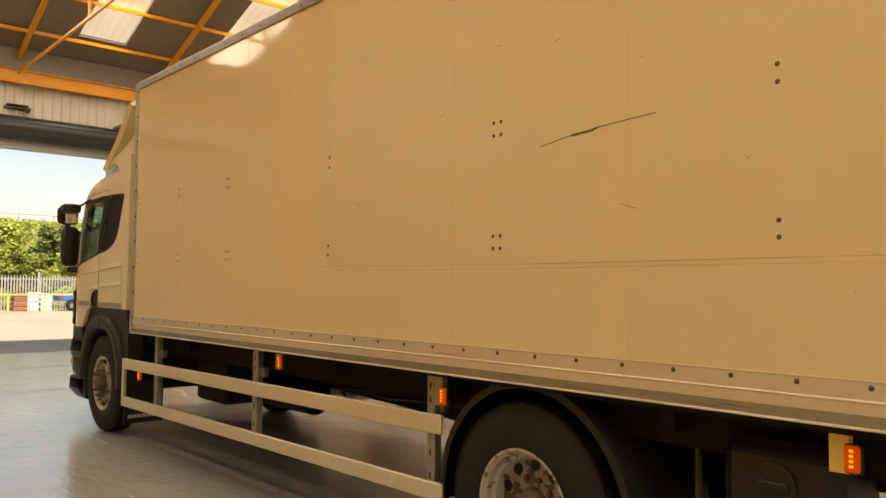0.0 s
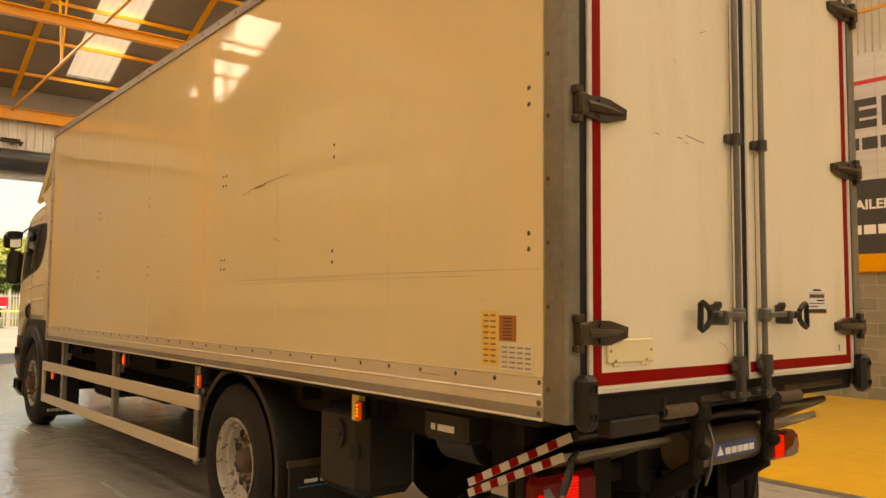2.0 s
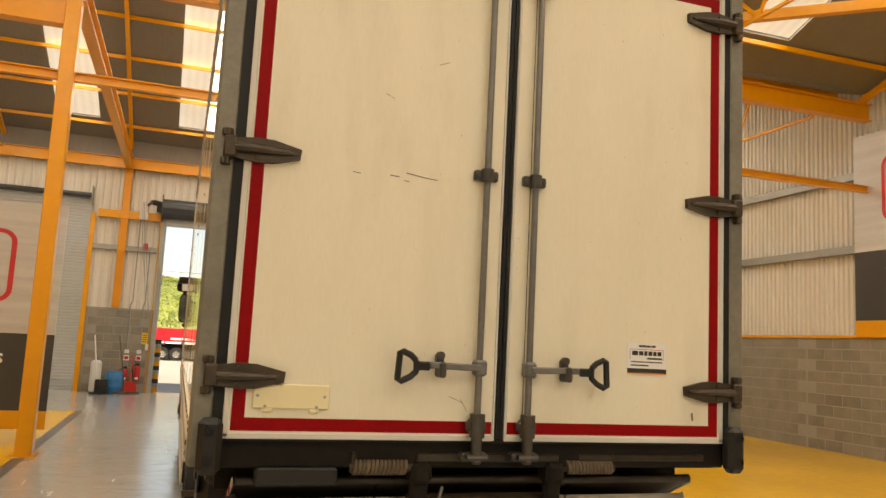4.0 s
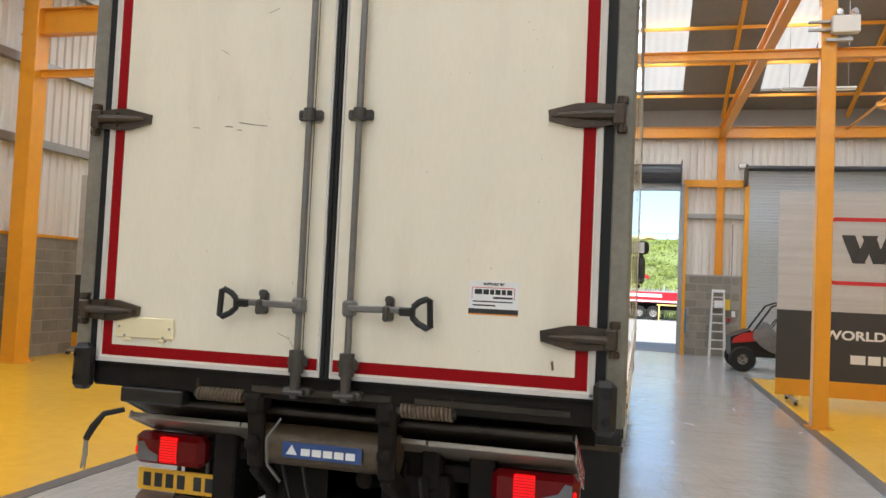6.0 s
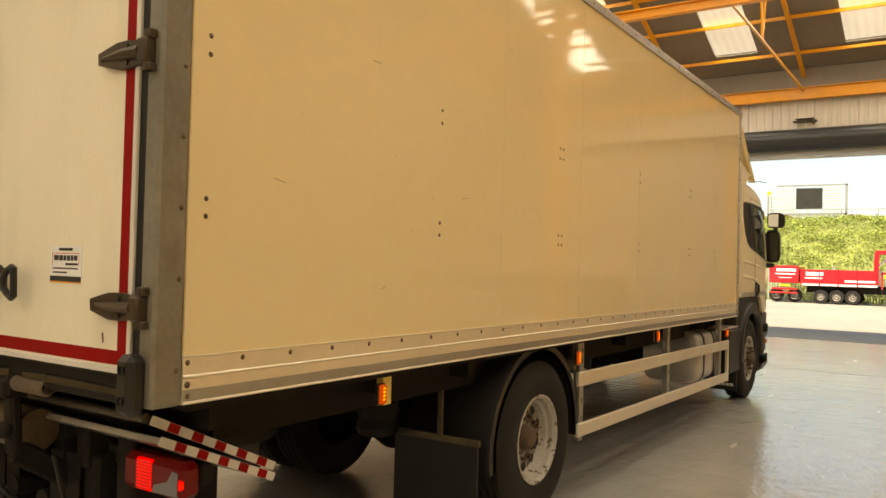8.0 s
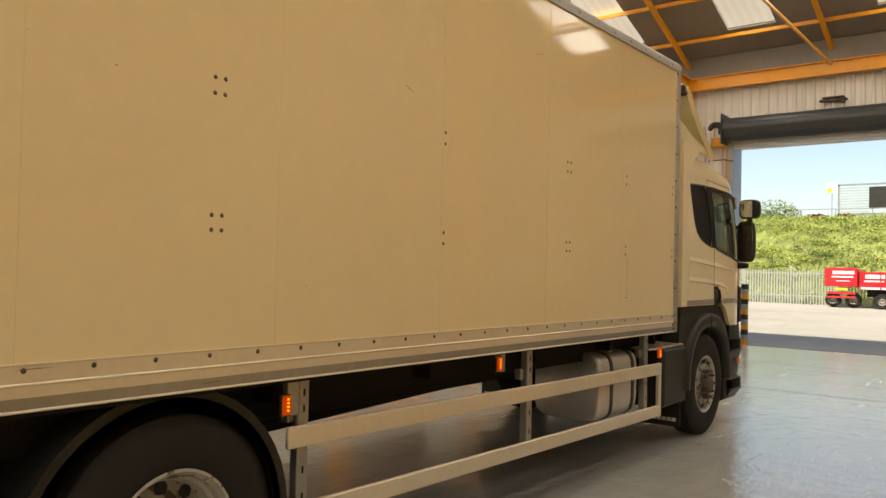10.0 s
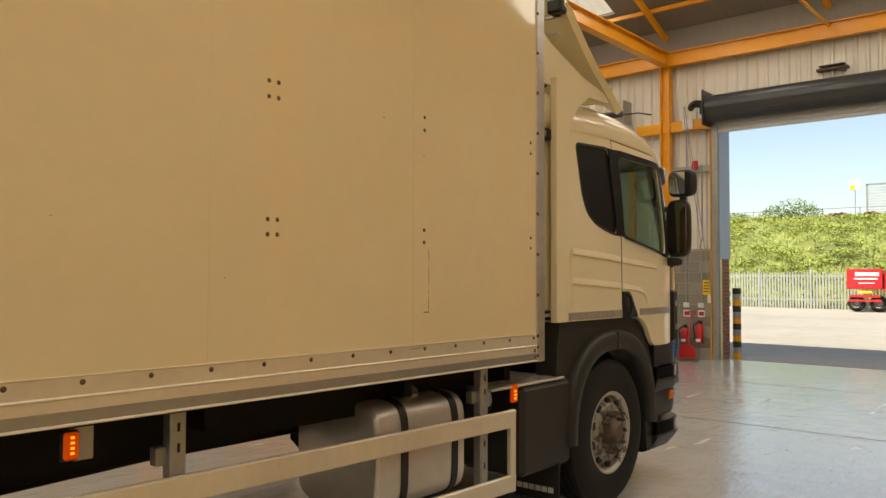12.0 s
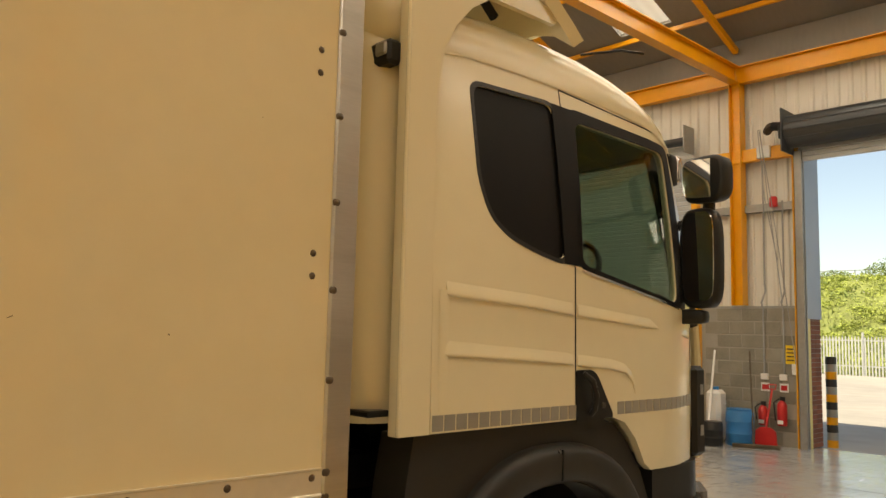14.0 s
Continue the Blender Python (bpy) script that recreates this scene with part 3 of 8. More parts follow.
# roof: three pitched bays with a valley at each girder line
RISE, EAVE = 0.36, 6.95
# The third bay is unseen; its rooflights are added to light the lorry's rear.
BAYS = ((WF, 7.95), (7.95, -4.2), (-4.2, WB))
LIGHT_X = [2.38 + 3.03 * k for k in range(-2, 4)]
LIGHT_W = 1.04
for nb, (ya, yb) in enumerate(BAYS):
    mid = (ya + yb) / 2
    half = abs(ya - yb) / 2
    for s, y_e in ((-1, ya), (1, yb)):
        def P(x, d, up=0.0, y_e=y_e, s=s):
            return (x, y_e + s * d, EAVE + RISE * d + up)
        deck = Mesh()

        def sheet(x0, x1, d0, d1):
            a = [P(x0, d0), P(x1, d0), P(x1, d1), P(x0, d1)]
            b_ = [P(x0, d0, 0.08), P(x1, d0, 0.08), P(x1, d1, 0.08), P(x0, d1, 0.08)]
            deck.loft([a, b_])
        d_lo, d_hi, x = 0.85, half - 0.35, WL - 0.2
        for lx in LIGHT_X:
            sheet(x, lx, -0.15 if nb == 0 and s < 0 else 0.0, half)
            sheet(lx, lx + LIGHT_W, -0.15 if nb == 0 and s < 0 else 0.0, d_lo)
            sheet(lx, lx + LIGHT_W, d_hi, half)
            x = lx + LIGHT_W
        sheet(x, WR + 0.2, -0.15 if nb == 0 and s < 0 else 0.0, half)
        structure("ceiling", deck, M_ROOF, "grey lined pitched roof sheets", "ceiling")
        for lx in LIGHT_X:
            # The pane glows for its bright look; the lamp below stands in for daylight.
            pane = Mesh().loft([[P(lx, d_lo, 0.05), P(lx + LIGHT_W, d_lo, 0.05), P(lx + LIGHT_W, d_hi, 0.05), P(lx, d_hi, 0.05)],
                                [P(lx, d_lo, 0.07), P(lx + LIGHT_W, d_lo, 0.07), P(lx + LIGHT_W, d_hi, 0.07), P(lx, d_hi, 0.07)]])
            structure("rooflight", pane, M_ROOFLIGHT, "translucent white rooflight sheet set in the roof, given its own glow", "rooflight")
            lamp = new("rooflight_daylight", bpy.data.lights.new("rooflight_daylight", "AREA"))
            lamp.data.shape, lamp.data.size, lamp.data.size_y = "RECTANGLE", LIGHT_W - 0.02, (d_hi - d_lo) * math.sqrt(1 + RISE ** 2) - 0.02
            lamp.data.energy, lamp.data.color = ROOFLIGHT, (1.0, 0.97, 0.90)
            dm = (d_lo + d_hi) / 2
            lamp.matrix_world = pose(lx + LIGHT_W / 2, y_e + s * dm, EAVE + RISE * dm + 0.03, s * math.degrees(math.atan(RISE)), 0, 0)
        for d in (0.76, 2.14, 3.5, 4.86, half - 0.12):
            c0, c1 = P(WL, d, -0.07), P(WR, d, -0.07)
            structure("purlin", Mesh().beam(c0, c1, 0.05, 0.085, 0.004), M_STEEL, "orange painted steel roof purlin", "purlin")
        if nb == 0 and s < 0:
            # Grey strip added in the dark gap over the beam, to stop light leaking in.
            structure("eaves_filler", Mesh().box(WL, WR, WF - 0.02, WF + 0.12, 6.40, 6.93), M_ROOF, "grey strip added to close the dark gap above the beam", "trim")

# eaves beam and columns of the front wall
structure("eaves_beam", Mesh().ibeam((WL, WF - 0.06, 6.275), (WR, WF - 0.06, 6.275), 0.16, 0.31), M_STEEL, "orange painted steel eaves beam", "beam")
for x in (-5.2, 1.18, 7.58, 13.95):
    structure("column", Mesh().ibeam((x, WF - 0.06, BLOCKTOP + 0.05 if x in (1.18, 7.58) else 0), (x, WF - 0.06, 6.13), 0.2, 0.2, 0.014, 0.01, (1, 0, 0)), M_STEEL, "orange painted steel wall column", "column")
structure("door_head_beam", Mesh().beam((DOOR3_R + 0.15, WF - 0.03, 4.83), (DOOR_L - 0.1, WF - 0.03, 4.83), 0.12, 0.22, 0.008).beam((DOOR_R + 0.08, WF - 0.03, 4.83), (DOOR2_L - 0.12, WF - 0.03, 4.83), 0.12, 0.2, 0.008), M_STEEL, "orange painted steel rail beside the shutter", "beam")

# trusses
for nb, (ya, yb) in enumerate(BAYS[:2]):
    mid, half = (ya + yb) / 2, abs(ya - yb) / 2
    for x in (-5.1, -2.0, 1.18, 4.38, 7.58, 10.78, 13.95) if nb == 0 else (-5.1, -2.0, 1.18, 4.38, 7.58, 10.78, 14.95):
        heavy = x in (1.18, 7.58) and nb == 0
        lower = 6.85 if nb else 6.36
        tr = Mesh()
        for s, ye in ((-1, ya), (1, yb)):
            tr.beam((x, ye + s * 0.05, EAVE - 0.22), (x, mid, EAVE - 0.18 + RISE * half), 0.09, 0.11, 0.006)
            for d in (() if heavy else (2.38, 4.3) if nb else (5.32,) if s < 0 else (2.5,)):
                tr.beam((x, ye + s * (d - 0.25), lower), (x, ye + s * (d - 0.75), EAVE - 0.2 + RISE * (d - 0.75)), 0.04, 0.045)
                tr.beam((x, ye + s * (d - 0.25), lower), (x, ye + s * (d + 0.25), EAVE - 0.2 + RISE * min(d + 0.25, half)), 0.04, 0.045)
                tr.box(x - 0.01, x + 0.01, ye + s * (d - 0.35), ye + s * (d - 0.15), lower - 0.04, lower + 0.13)
        if heavy:
            tr.ibeam((x, ya - 0.1, 6.28), (x, yb, 6.28), 0.18, 0.3)
        else:
            tr.beam((x, ya - 0.1, lower), (x, yb + 0.1, lower), 0.05, 0.05, 0.004)
        structure("roof_truss", tr, M_STEEL, "orange painted lattice roof truss", "truss")
# valley girder on its posts
structure("valley_girder", Mesh().ibeam((WL + 0.1, 7.95, 5.97), (1.03, 7.95, 5.97), 0.2, 0.46), M_STEEL, "deep orange painted steel valley girder", "beam")
structure("valley_girder", Mesh().ibeam((1.03, 7.95, 6.56), (WR, 7.95, 6.56), 0.2, 0.34), M_STEEL, "orange painted steel valley girder", "beam")
structure("plan_brace", Mesh().beam((10.7, 16.4, 6.3), (13.7, 19.6, 6.3), 0.1, 0.13, 0.006), M_STEEL, "orange painted diagonal brace at eaves level", "beam")
structure("plan_brace", Mesh().beam((10.7, 16.4, 6.3), (13.7, 13.5, 6.3), 0.1, 0.13, 0.006), M_STEEL, "orange painted diagonal brace at eaves level", "beam")
structure("plan_brace", Mesh().beam((8.6, 7.9, 6.95), (15.0, 2.55, 6.95), 0.12, 0.16, 0.006), M_STEEL, "orange painted diagonal brace under the roof", "beam")
structure("tie_beam", Mesh().ibeam((WL + 0.1, 7.95, 5.05), (WR, 7.95, 5.05), 0.10, 0.13, 0.014, 0.01), M_STEEL, "orange painted steel tie beam between posts", "beam")
for x, w in ((7.85, 0.1), (1.13, 0.1), (-5.0, 0.16)):
    structure("post", Mesh().box(x - w, x + w, 7.95 - w, 7.95 + w, 0, 6.9, 0.012).box(x - w - 0.06, x + w + 0.06, 7.95 - w - 0.06, 7.95 + w + 0.06, 0, 0.02), M_STEEL, "orange painted square steel post", "post")

# roller shutter of the open doorway
sh = base("roller_shutter", (4.3, WF - 0.1, DOOR_T), "rolled-up dark grey roller shutter over the open doorway", "shutter")
roll = Mesh()
rings = []
for x in (DOOR_L - 0.12, DOOR_R - 0.02):
    rings.append([(x, WF - 0.27 + 0.25 * math.cos(a), 5.07 + 0.27 * math.sin(a)) for a in [2 * math.pi * k / 22 for k in range(22)]])
roll.loft(rings)
part("curtain_roll", roll, M_SHUTTER, sh)
for z, d in ((5.28, 0.15), (5.17, 0.22), (5.05, 0.252), (4.93, 0.21)):
    part("slat_ridge", Mesh().beam((DOOR_L - 0.11, WF - 0.27 - d - 0.015, z), (DOOR_R - 0.03, WF - 0.27 - d - 0.015, z), 0.02, 0.014, 0.003), M_SHUTTER, sh)
part("end_plate", Mesh().box(DOOR_R - 0.015, DOOR_R + 0.005, WF - 0.56, WF, 4.72, 5.42), M_SHUTTER, sh)
part("end_plate", Mesh().box(DOOR_L - 0.145, DOOR_L - 0.125, WF - 0.56, WF, 4.72, 5.42), M_SHUTTER, sh)
for k in range(3):
    part("slat", Mesh().box(DOOR_L, DOOR_R, WF - 0.09, WF - 0.05, 4.60 + 0.085 * k, 4.68 + 0.085 * k, 0.01), M_SHUTTERL, sh, "pale lower shutter slat")
for x in (DOOR_L, DOOR_R):
    s = 1 if x == DOOR_L else -1
    part("guide_channel", Mesh().box(x - s * 0.12, x - s * 0.06, WF - 0.12, WF + 0.0, 0, 4.78).box(x - s * 0.06, x + s * 0.0, WF - 0.12, WF - 0.09, 0, 4.78).box(x - s * 0.06, x, WF - 0.04, WF - 0.01, 0, 4.78), M_GALV, sh, "galvanised steel guide channel")
part("motor", Mesh().cyl((DOOR_L - 0.16, WF - 0.25, 5.18), (DOOR_L - 0.40, WF - 0.25, 5.22), 0.075, n=14).box(DOOR_L - 0.28, DOOR_L - 0.15, WF - 0.33, WF - 0.15, 4.98, 5.2, 0.01), M_BLACKPL, sh, "dark blue-black shutter drive motor")
part("chain_wheel", Mesh().cyl((DOOR_L - 0.44, WF - 0.25, 5.17), (DOOR_L - 0.48, WF - 0.25, 5.2), 0.11, n=16), M_HINGE, sh)
part("switch_box", Mesh().box(DOOR_L - 0.72, DOOR_L - 0.5, WF - 0.16, WF - 0.09, 4.74, 4.95, 0.01), M_WHITEPL, sh, "white shutter isolator box")
for xt, xb, zt in ((1.60, 1.57, 4.95), (1.92, 1.90, 4.0)):
    part("conduit_drop", Mesh().tube([(xt, WF - 0.03, zt), (xt, WF - 0.03, 2.62), (xt + 0.01, WF - 0.03, 2.5), (xb - 0.03, WF - 0.03, 2.32), (xb, WF - 0.04, 2.2), (xb, WF - 0.03, 1.15)], 0.016, 8), M_CABLE, sh, "grey metal conduit drop")
for xt, xb, zb in ((1.65, 2.13, 1.35), (1.67, 1.94, 2.3), (1.63, 1.87, 3.0)):
    part("pull_cord", Mesh().tube([(xt, WF - 0.25, 5.2), ((xt * 2 + xb) / 3, WF - 0.2, 4.0), (xb, WF - 0.14, zb)], 0.008, 6), M_CABLE, sh)
part("cord_cleat", Mesh().box(1.73, 1.85, WF - 0.10, WF - 0.02, 3.9, 4.08, 0.02), M_REDPL, sh, "small red cord cleat")
structure("door_board", Mesh().box(DOOR_L - 0.06, DOOR_L - 0.004, WF + 0.005, WF + 0.10, 0, 2.1, 0.004), M_PALEYEL, "pale timber board at the foot of the doorway", "trim")
structure("door_jamb", Mesh().box(DOOR_L - 0.165, DOOR_L - 0.143, WF - 0.10, WF, 0, 4.85), M_STEEL, "narrow orange steel jamb beside the doorway", "trim")
structure("door_jamb", Mesh().box(DOOR_R + 0.125, DOOR_R + 0.2, WF - 0.13, WF, 0, 4.85), M_STEEL, "narrow orange steel jamb beside the doorway", "trim")
jam = Mesh().box(DOOR_L - 0.03, DOOR_L - 0.0, WF + 0.0, WF + 0.55, 2.05, 4.8).box(DOOR_R, DOOR_R + 0.03, WF + 0.0, WF + 0.45, 2.2, 4.8)
structure("door_reveal", jam, M_BLUEGREY, "blue-grey sheeted reveal of the doorway", "trim")


def closed_shutter(x0, x1):
    r = base("roller_shutter", ((x0 + x1) / 2, WF - 0.1, 0), "closed pale galvanised roller shutter in the front wall", "shutter", "closed shutters")
    part("curtain_roll", Mesh().loft([[(x, WF - 0.14 + 0.11 * math.cos(a), 5.26 + 0.075 * math.sin(a)) for a in [2 * math.pi * k / 20 for k in range(20)]] for x in (x0 - 0.05, x1 - 0.02)]), M_SHUTTER, r)
    part("end_plate", Mesh().box(x1 - 0.02, x1 + 0.01, WF - 0.4, WF - 0.02, 5.0, 5.5, 0.01), M_GALV, r)
    slat_mesh, c = Mesh().box(x0, x1, -0.018, 0.012, -0.041, 0.041, 0.012).data("slat", M_SHUTTERL)
    for k in range(61):
        piece("slat", slat_mesh, ((x0 + x1) / 2, WF - 0.02, 0.05 + 0.085 * k), r)
    for x in (x0 - 0.1, x1 - 0.02):
        part("guide_channel", Mesh().box(x, x + 0.12, WF - 0.12, WF, 0, 4.8), M_STEEL, r)
    part("motor", Mesh().cyl((x0 - 0.12, WF - 0.25, 5.3), (x0 - 0.3, WF - 0.25, 5.3), 0.09, n=14), M_WHITEPL, r)
    part("chain_wheel", Mesh().cyl((x0 - 0.06, WF - 0.25, 5.2), (x0 - 0.1, WF - 0.25, 5.2), 0.16, n=16), M_HINGE, r)
    part("chain_guard", Mesh().box(x0 - 0.14, x0 - 0.05, WF - 0.4, WF - 0.1, 4.75, 5.25), M_HINGE, r)


closed_shutter(DOOR2_L, DOOR2_R)
closed_shutter(DOOR3_L, DOOR3_R)


# ---- wall signs ----
def sign(name, at, heading, label, tall=1.0, feet=False):
    """A sign 6.4 m long and 3.85 m high; at is its lower left corner, heading the turn of its face about z."""
    W, H = 6.4, 3.9
    R = Matrix.Translation(at) @ Matrix.Rotation(radians(heading), 4, "Z")

    def put(m):
        k = Mesh()
        return k.add([R @ Vector((p[0], p[1], p[2] * tall)) for p in m.v], m.f)
    b_ = base(name, at, label, "sign", "company signs")
    # local: x along the sign, -y towards the viewer, z up
    part("silver_panel", put(Mesh().box(0, W, -0.03, 0.0, 1.62, H)), M_SIGNG, b_, "brushed silver upper panel")
    part("charcoal_panel", put(Mesh().box(0, W, -0.03, 0.0, 0.31, 1.62)), M_SIGND, b_, "charcoal lower panel")
    part("yellow_strip", put(Mesh().box(0, W, -0.03, 0.0, 0.0, 0.31)), M_STEEL, b_, "orange-yellow bottom strip")
    for x in (1.6, 3.2, 4.8):
        part("panel_joint", put(Mesh().box(x - 0.003, x + 0.003, -0.032, -0.028, 1.62, H)), M_GALV, b_)
    # open red frame round the logo
    fr = Mesh()
    x0, x1, z0, z1, r, w = 0.68, 5.72, 2.17, 3.38, 0.2, 0.075
    path = [(1.65, z0), (x0 + r, z0)] + [(x0 + r - r * math.sin(a), z0 + r - r * math.cos(a)) for a in [radians(15 * k) for k in range(1, 7)]]
    path += [(x0, z1 - r)] + [(x0 + r - r * math.cos(a), z1 - r + r * math.sin(a)) for a in [radians(15 * k) for k in range(1, 7)]]
    path += [(x1 - r, z1)] + [(x1 - r + r * math.sin(a), z1 - r + r * math.cos(a)) for a in [radians(15 * k) for k in range(1, 7)]]
    path += [(x1, z0 + r)] + [(x1 - r + r * math.cos(a), z0 + r - r * math.sin(a)) for a in [radians(15 * k) for k in range(1, 7)]] + [(x1 - 0.45, z0)]
    inner, outer = [], []
    for i, p in enumerate(path):
        q0, q1 = path[max(i - 1, 0)], path[min(i + 1, len(path) - 1)]
        dx, dz = q1[0] - q0[0], q1[1] - q0[1]
        L = math.hypot(dx, dz) or 1
        inner.append((p[0] + dz / L * w / 2, -0.036, p[1] - dx / L * w / 2))
        outer.append((p[0] - dz / L * w / 2, -0.036, p[1] + dx / L * w / 2))
    fr.loft([inner, outer], False, False)
    part("red_outline", put(fr), M_SIGNR, b_)
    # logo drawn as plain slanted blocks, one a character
    zb, zt = 2.55, 3.08

    def blocks(*shapes, proud=0.037):
        for pts in shapes:
            part("logo_block", put(Mesh().prism(pts, "y", -proud, -0.029)), M_SIGND, b_)
    x = 0.95
    blocks(*[[(x + 0.17 + k, zb), (x + 0.36 + k, zb), (x + 0.20 + k, zt), (x + k, zt)] for k in (0.0, 0.30)])
    blocks(*[[(x + 0.19 + k, zb), (x + 0.34 + k, zb), (x + 0.54 + k, zt), (x + 0.36 + k, zt)] for k in (0.0, 0.30)], proud=0.039)
    for za, zc in ((2.16, 2.42), (2.48, 2.74), (2.79, 3.04)):
        ka, kc = 0.17 * (1 - (za - 2.16) / 0.95), 0.17 * (1 - (zc - 2.16) / 0.95)
        blocks([(2.24 - ka, za), (2.24 + ka, za), (2.24 + kc, zc), (2.24 - kc, zc)])
    blocks([(2.70, zb), (2.91, zb), (2.70, zt), (2.48, zt)])
    for x, wd, bars in ((2.96, 0.58, (0.0,)), (3.60, 0.64, ()), (4.32, 0.5, (0.0, 0.19, 0.39)), (4.90, 0.56, (0.19, 0.39))):
        blocks([(x, zb), (x + 0.2, zb), (x + 0.2, zt), (x, zt)])
        blocks(*[[(x + 0.2, zb + q), (x + wd, zb + q), (x + wd, zb + q + 0.14), (x + 0.2, zb + q + 0.14)] for q in bars])
        if not bars:
            blocks([(x + 0.2, zb + 0.27), (x + 0.42, zb), (x + 0.68, zb), (x + 0.38, zb + 0.32)], [(x + 0.2, zb + 0.2), (x + 0.2, zb + 0.36), (x + 0.40, zt), (x + 0.66, zt)])
        if len(bars) == 2:
            blocks([(x + 0.2, zb + 0.19), (x + 0.34, zb), (x + 0.58, zb), (x + 0.44, zb + 0.19)])
    x = 2.68
    for wd in (0.35, 0.33, 0.31, 0.27, 0.35, 0.27, 0.31, 0.28, 0.27):
        blocks([(x, 2.165), (x + wd - 0.05, 2.165), (x + wd - 0.05, 2.38), (x, 2.38)])
        x += wd
    turn = (90, 0, heading)
    words("sign_lettering", "WORLDWIDE USED TRUCK & TRAILER SALES", 0.235 * tall, R @ Vector((0.72, -0.034, 1.105 * tall)), turn, M_WHITEINK, b_, 5.03, "white capital lettering")
    x = 1.12
    for wd in (0.26, 0.22, 0.17, 0.2, 0.18, 0.2, 0.26, 0.24, 0.22, 0.18, 0.26, 0.18, 0.22, 0.18, 0.18, 0.06, 0.22, 0.24, 0.26):
        part("web_address_bar", put(Mesh().box(x, x + wd - 0.04, -0.036, -0.029, 0.655, 0.82)), M_WHITEINK, b_)
        x += wd
    if feet:
        for x in (0.25, W / 2, W - 0.25):
            part("stand_foot", put(Mesh().box(x - 0.03, x + 0.03, -0.45, 0.45, -0.07, -0.02, 0.005).box(x - 0.03, x + 0.03, 0.0, 0.06, -0.07, 3.4)), M_GALV, b_, "galvanised stand with castors")
            for y in (-0.4, 0.4):
                part("castor", put(Mesh().cyl((x - 0.02, y, -0.09), (x + 0.02, y, -0.09), 0.05, n=12)), M_BLACKPL, b_)
    return b_


sign("wall_sign", (WR - 0.04, 8.26, 2.24), -90, "silver and charcoal company sign above the block dado")
sign("wall_sign", (WL + 0.04, 0.65, 2.075), 90, "silver and charcoal company sign on the side wall", 0.925)
sign("standing_sign", (7.70, 10.5, 0.13), 0, "silver and charcoal company sign on a castor stand", 0.86, True)
sign("standing_sign", (-5.3, 9.72, 0.14), 0, "silver and charcoal company sign on a castor stand", 0.865, True)


# ---- the lorry ----
XL, XR, XC = 2.95, 5.45, 4.20
BOX_R, BOX_F, RAIL_B, RAIL_T, BOX_T, HEAD_T = -0.285, 8.13, 1.143, 1.318, 3.69, 3.66
POST_F = -0.16         # front edge of the rear posts
lorry = base("box_lorry", (XC, 4.2, 0), "cream two-axle box lorry with aluminium side rails and tail lift", "lorry")


def both(f):
    """Calls f for the near side (-1) and the off side (1)."""
    for s in (-1, 1):
        f(s, XC + s * 1.25)


def rake(y):
    """The lower rails rise a little towards the rear."""
    return 0.032 * (8.1 - y) / 8.2


# box body
body = part("box_body", Mesh().box(XL, XR, POST_F + 0.005, BOX_F - 0.02, RAIL_B + 0.03, BOX_T - 0.03, 0.004), M_PANEL, lorry, "glossy cream panelled box body", 0)


def side_trim(s, x):
    prof = [(-0.02, 0), (0.013, 0), (0.0165, 0.004), (0.0145, 0.009), (0.0095, 0.012), (0.0085, 0.092), (0.0125, 0.095), (0.0135, 0.098), (0.0125, 0.101), (0.0085, 0.104), (0.0075, 0.165), (0.0105, 0.1675), (0.0105, 0.172), (-0.02, 0.172)]
    part("side_rail", Mesh().loft([[(x + s * d, y, RAIL_B + rake(y) + h) for d, h in prof] for y in (POST_F, BOX_F - 0.094)]), M_ALUDULL, body, "dull aluminium lower side rail with ridges", 25)
    part("rail_web", Mesh().loft([[(x + s * d, y, RAIL_B + rake(y) + h) for d, h in ((0.0085, 0.010), (0.0118, 0.012), (0.0118, 0.052), (0.0085, 0.053))] for y in (POST_F + 0.002, BOX_F - 0.096)]), M_GALV, body, "grey textured strip on the side rail")
    part("cant_rail", Mesh().prism([(x - s * 0.05, BOX_T - 0.0), (x - s * 0.02, BOX_T + 0.02), (x + s * 0.012, BOX_T - 0.01), (x + s * 0.014, BOX_T - 0.075), (x - s * 0.05, BOX_T - 0.075)], "y", POST_F, BOX_F), M_GALV, body, "grey metal upper cant rail")
    part("front_strip", Mesh().box(x - s * 0.03, x + s * 0.010, BOX_F - 0.09, BOX_F, RAIL_B - 0.005, BOX_T - 0.07, 0.006), M_ALU, body, "bright aluminium front corner strip")
    part("rear_post", Mesh().box(x - s * 0.078, x + s * 0.008, BOX_R, POST_F, RAIL_B + 0.03, HEAD_T, 0.012), M_POST, body, "grey steel rear corner post")
    for y in (2.12, 3.27, 4.49, 5.7, 6.9, 0.9):
        part("panel_seam", Mesh().box(x, x + s * 0.001, y - 0.0012, y + 0.0015, RAIL_T, BOX_T - 0.08), M_SEAM, body)
    if s < 0:
        part("panel_groove", Mesh().loft([[(x + s * 0.001, y, 1.766 + 0.004 * math.sin(1.7 * y)), (x + s * 0.001, y, 1.7695 + 0.004 * math.sin(1.7 * y))] for y in [-0.14 + 0.2 * k for k in range(25)]], False, False), M_GROOVE, body, "", 0)
        part("panel_groove", Mesh().loft([[(x + s * 0.001, y, 1.744 + 0.004 * math.sin(1.5 * y)), (x + s * 0.001, y, 1.7462 + 0.004 * math.sin(1.5 * y))] for y in [0.2 + 0.2 * k for k in range(20)]], False, False), M_GROOVE, body, "", 0)


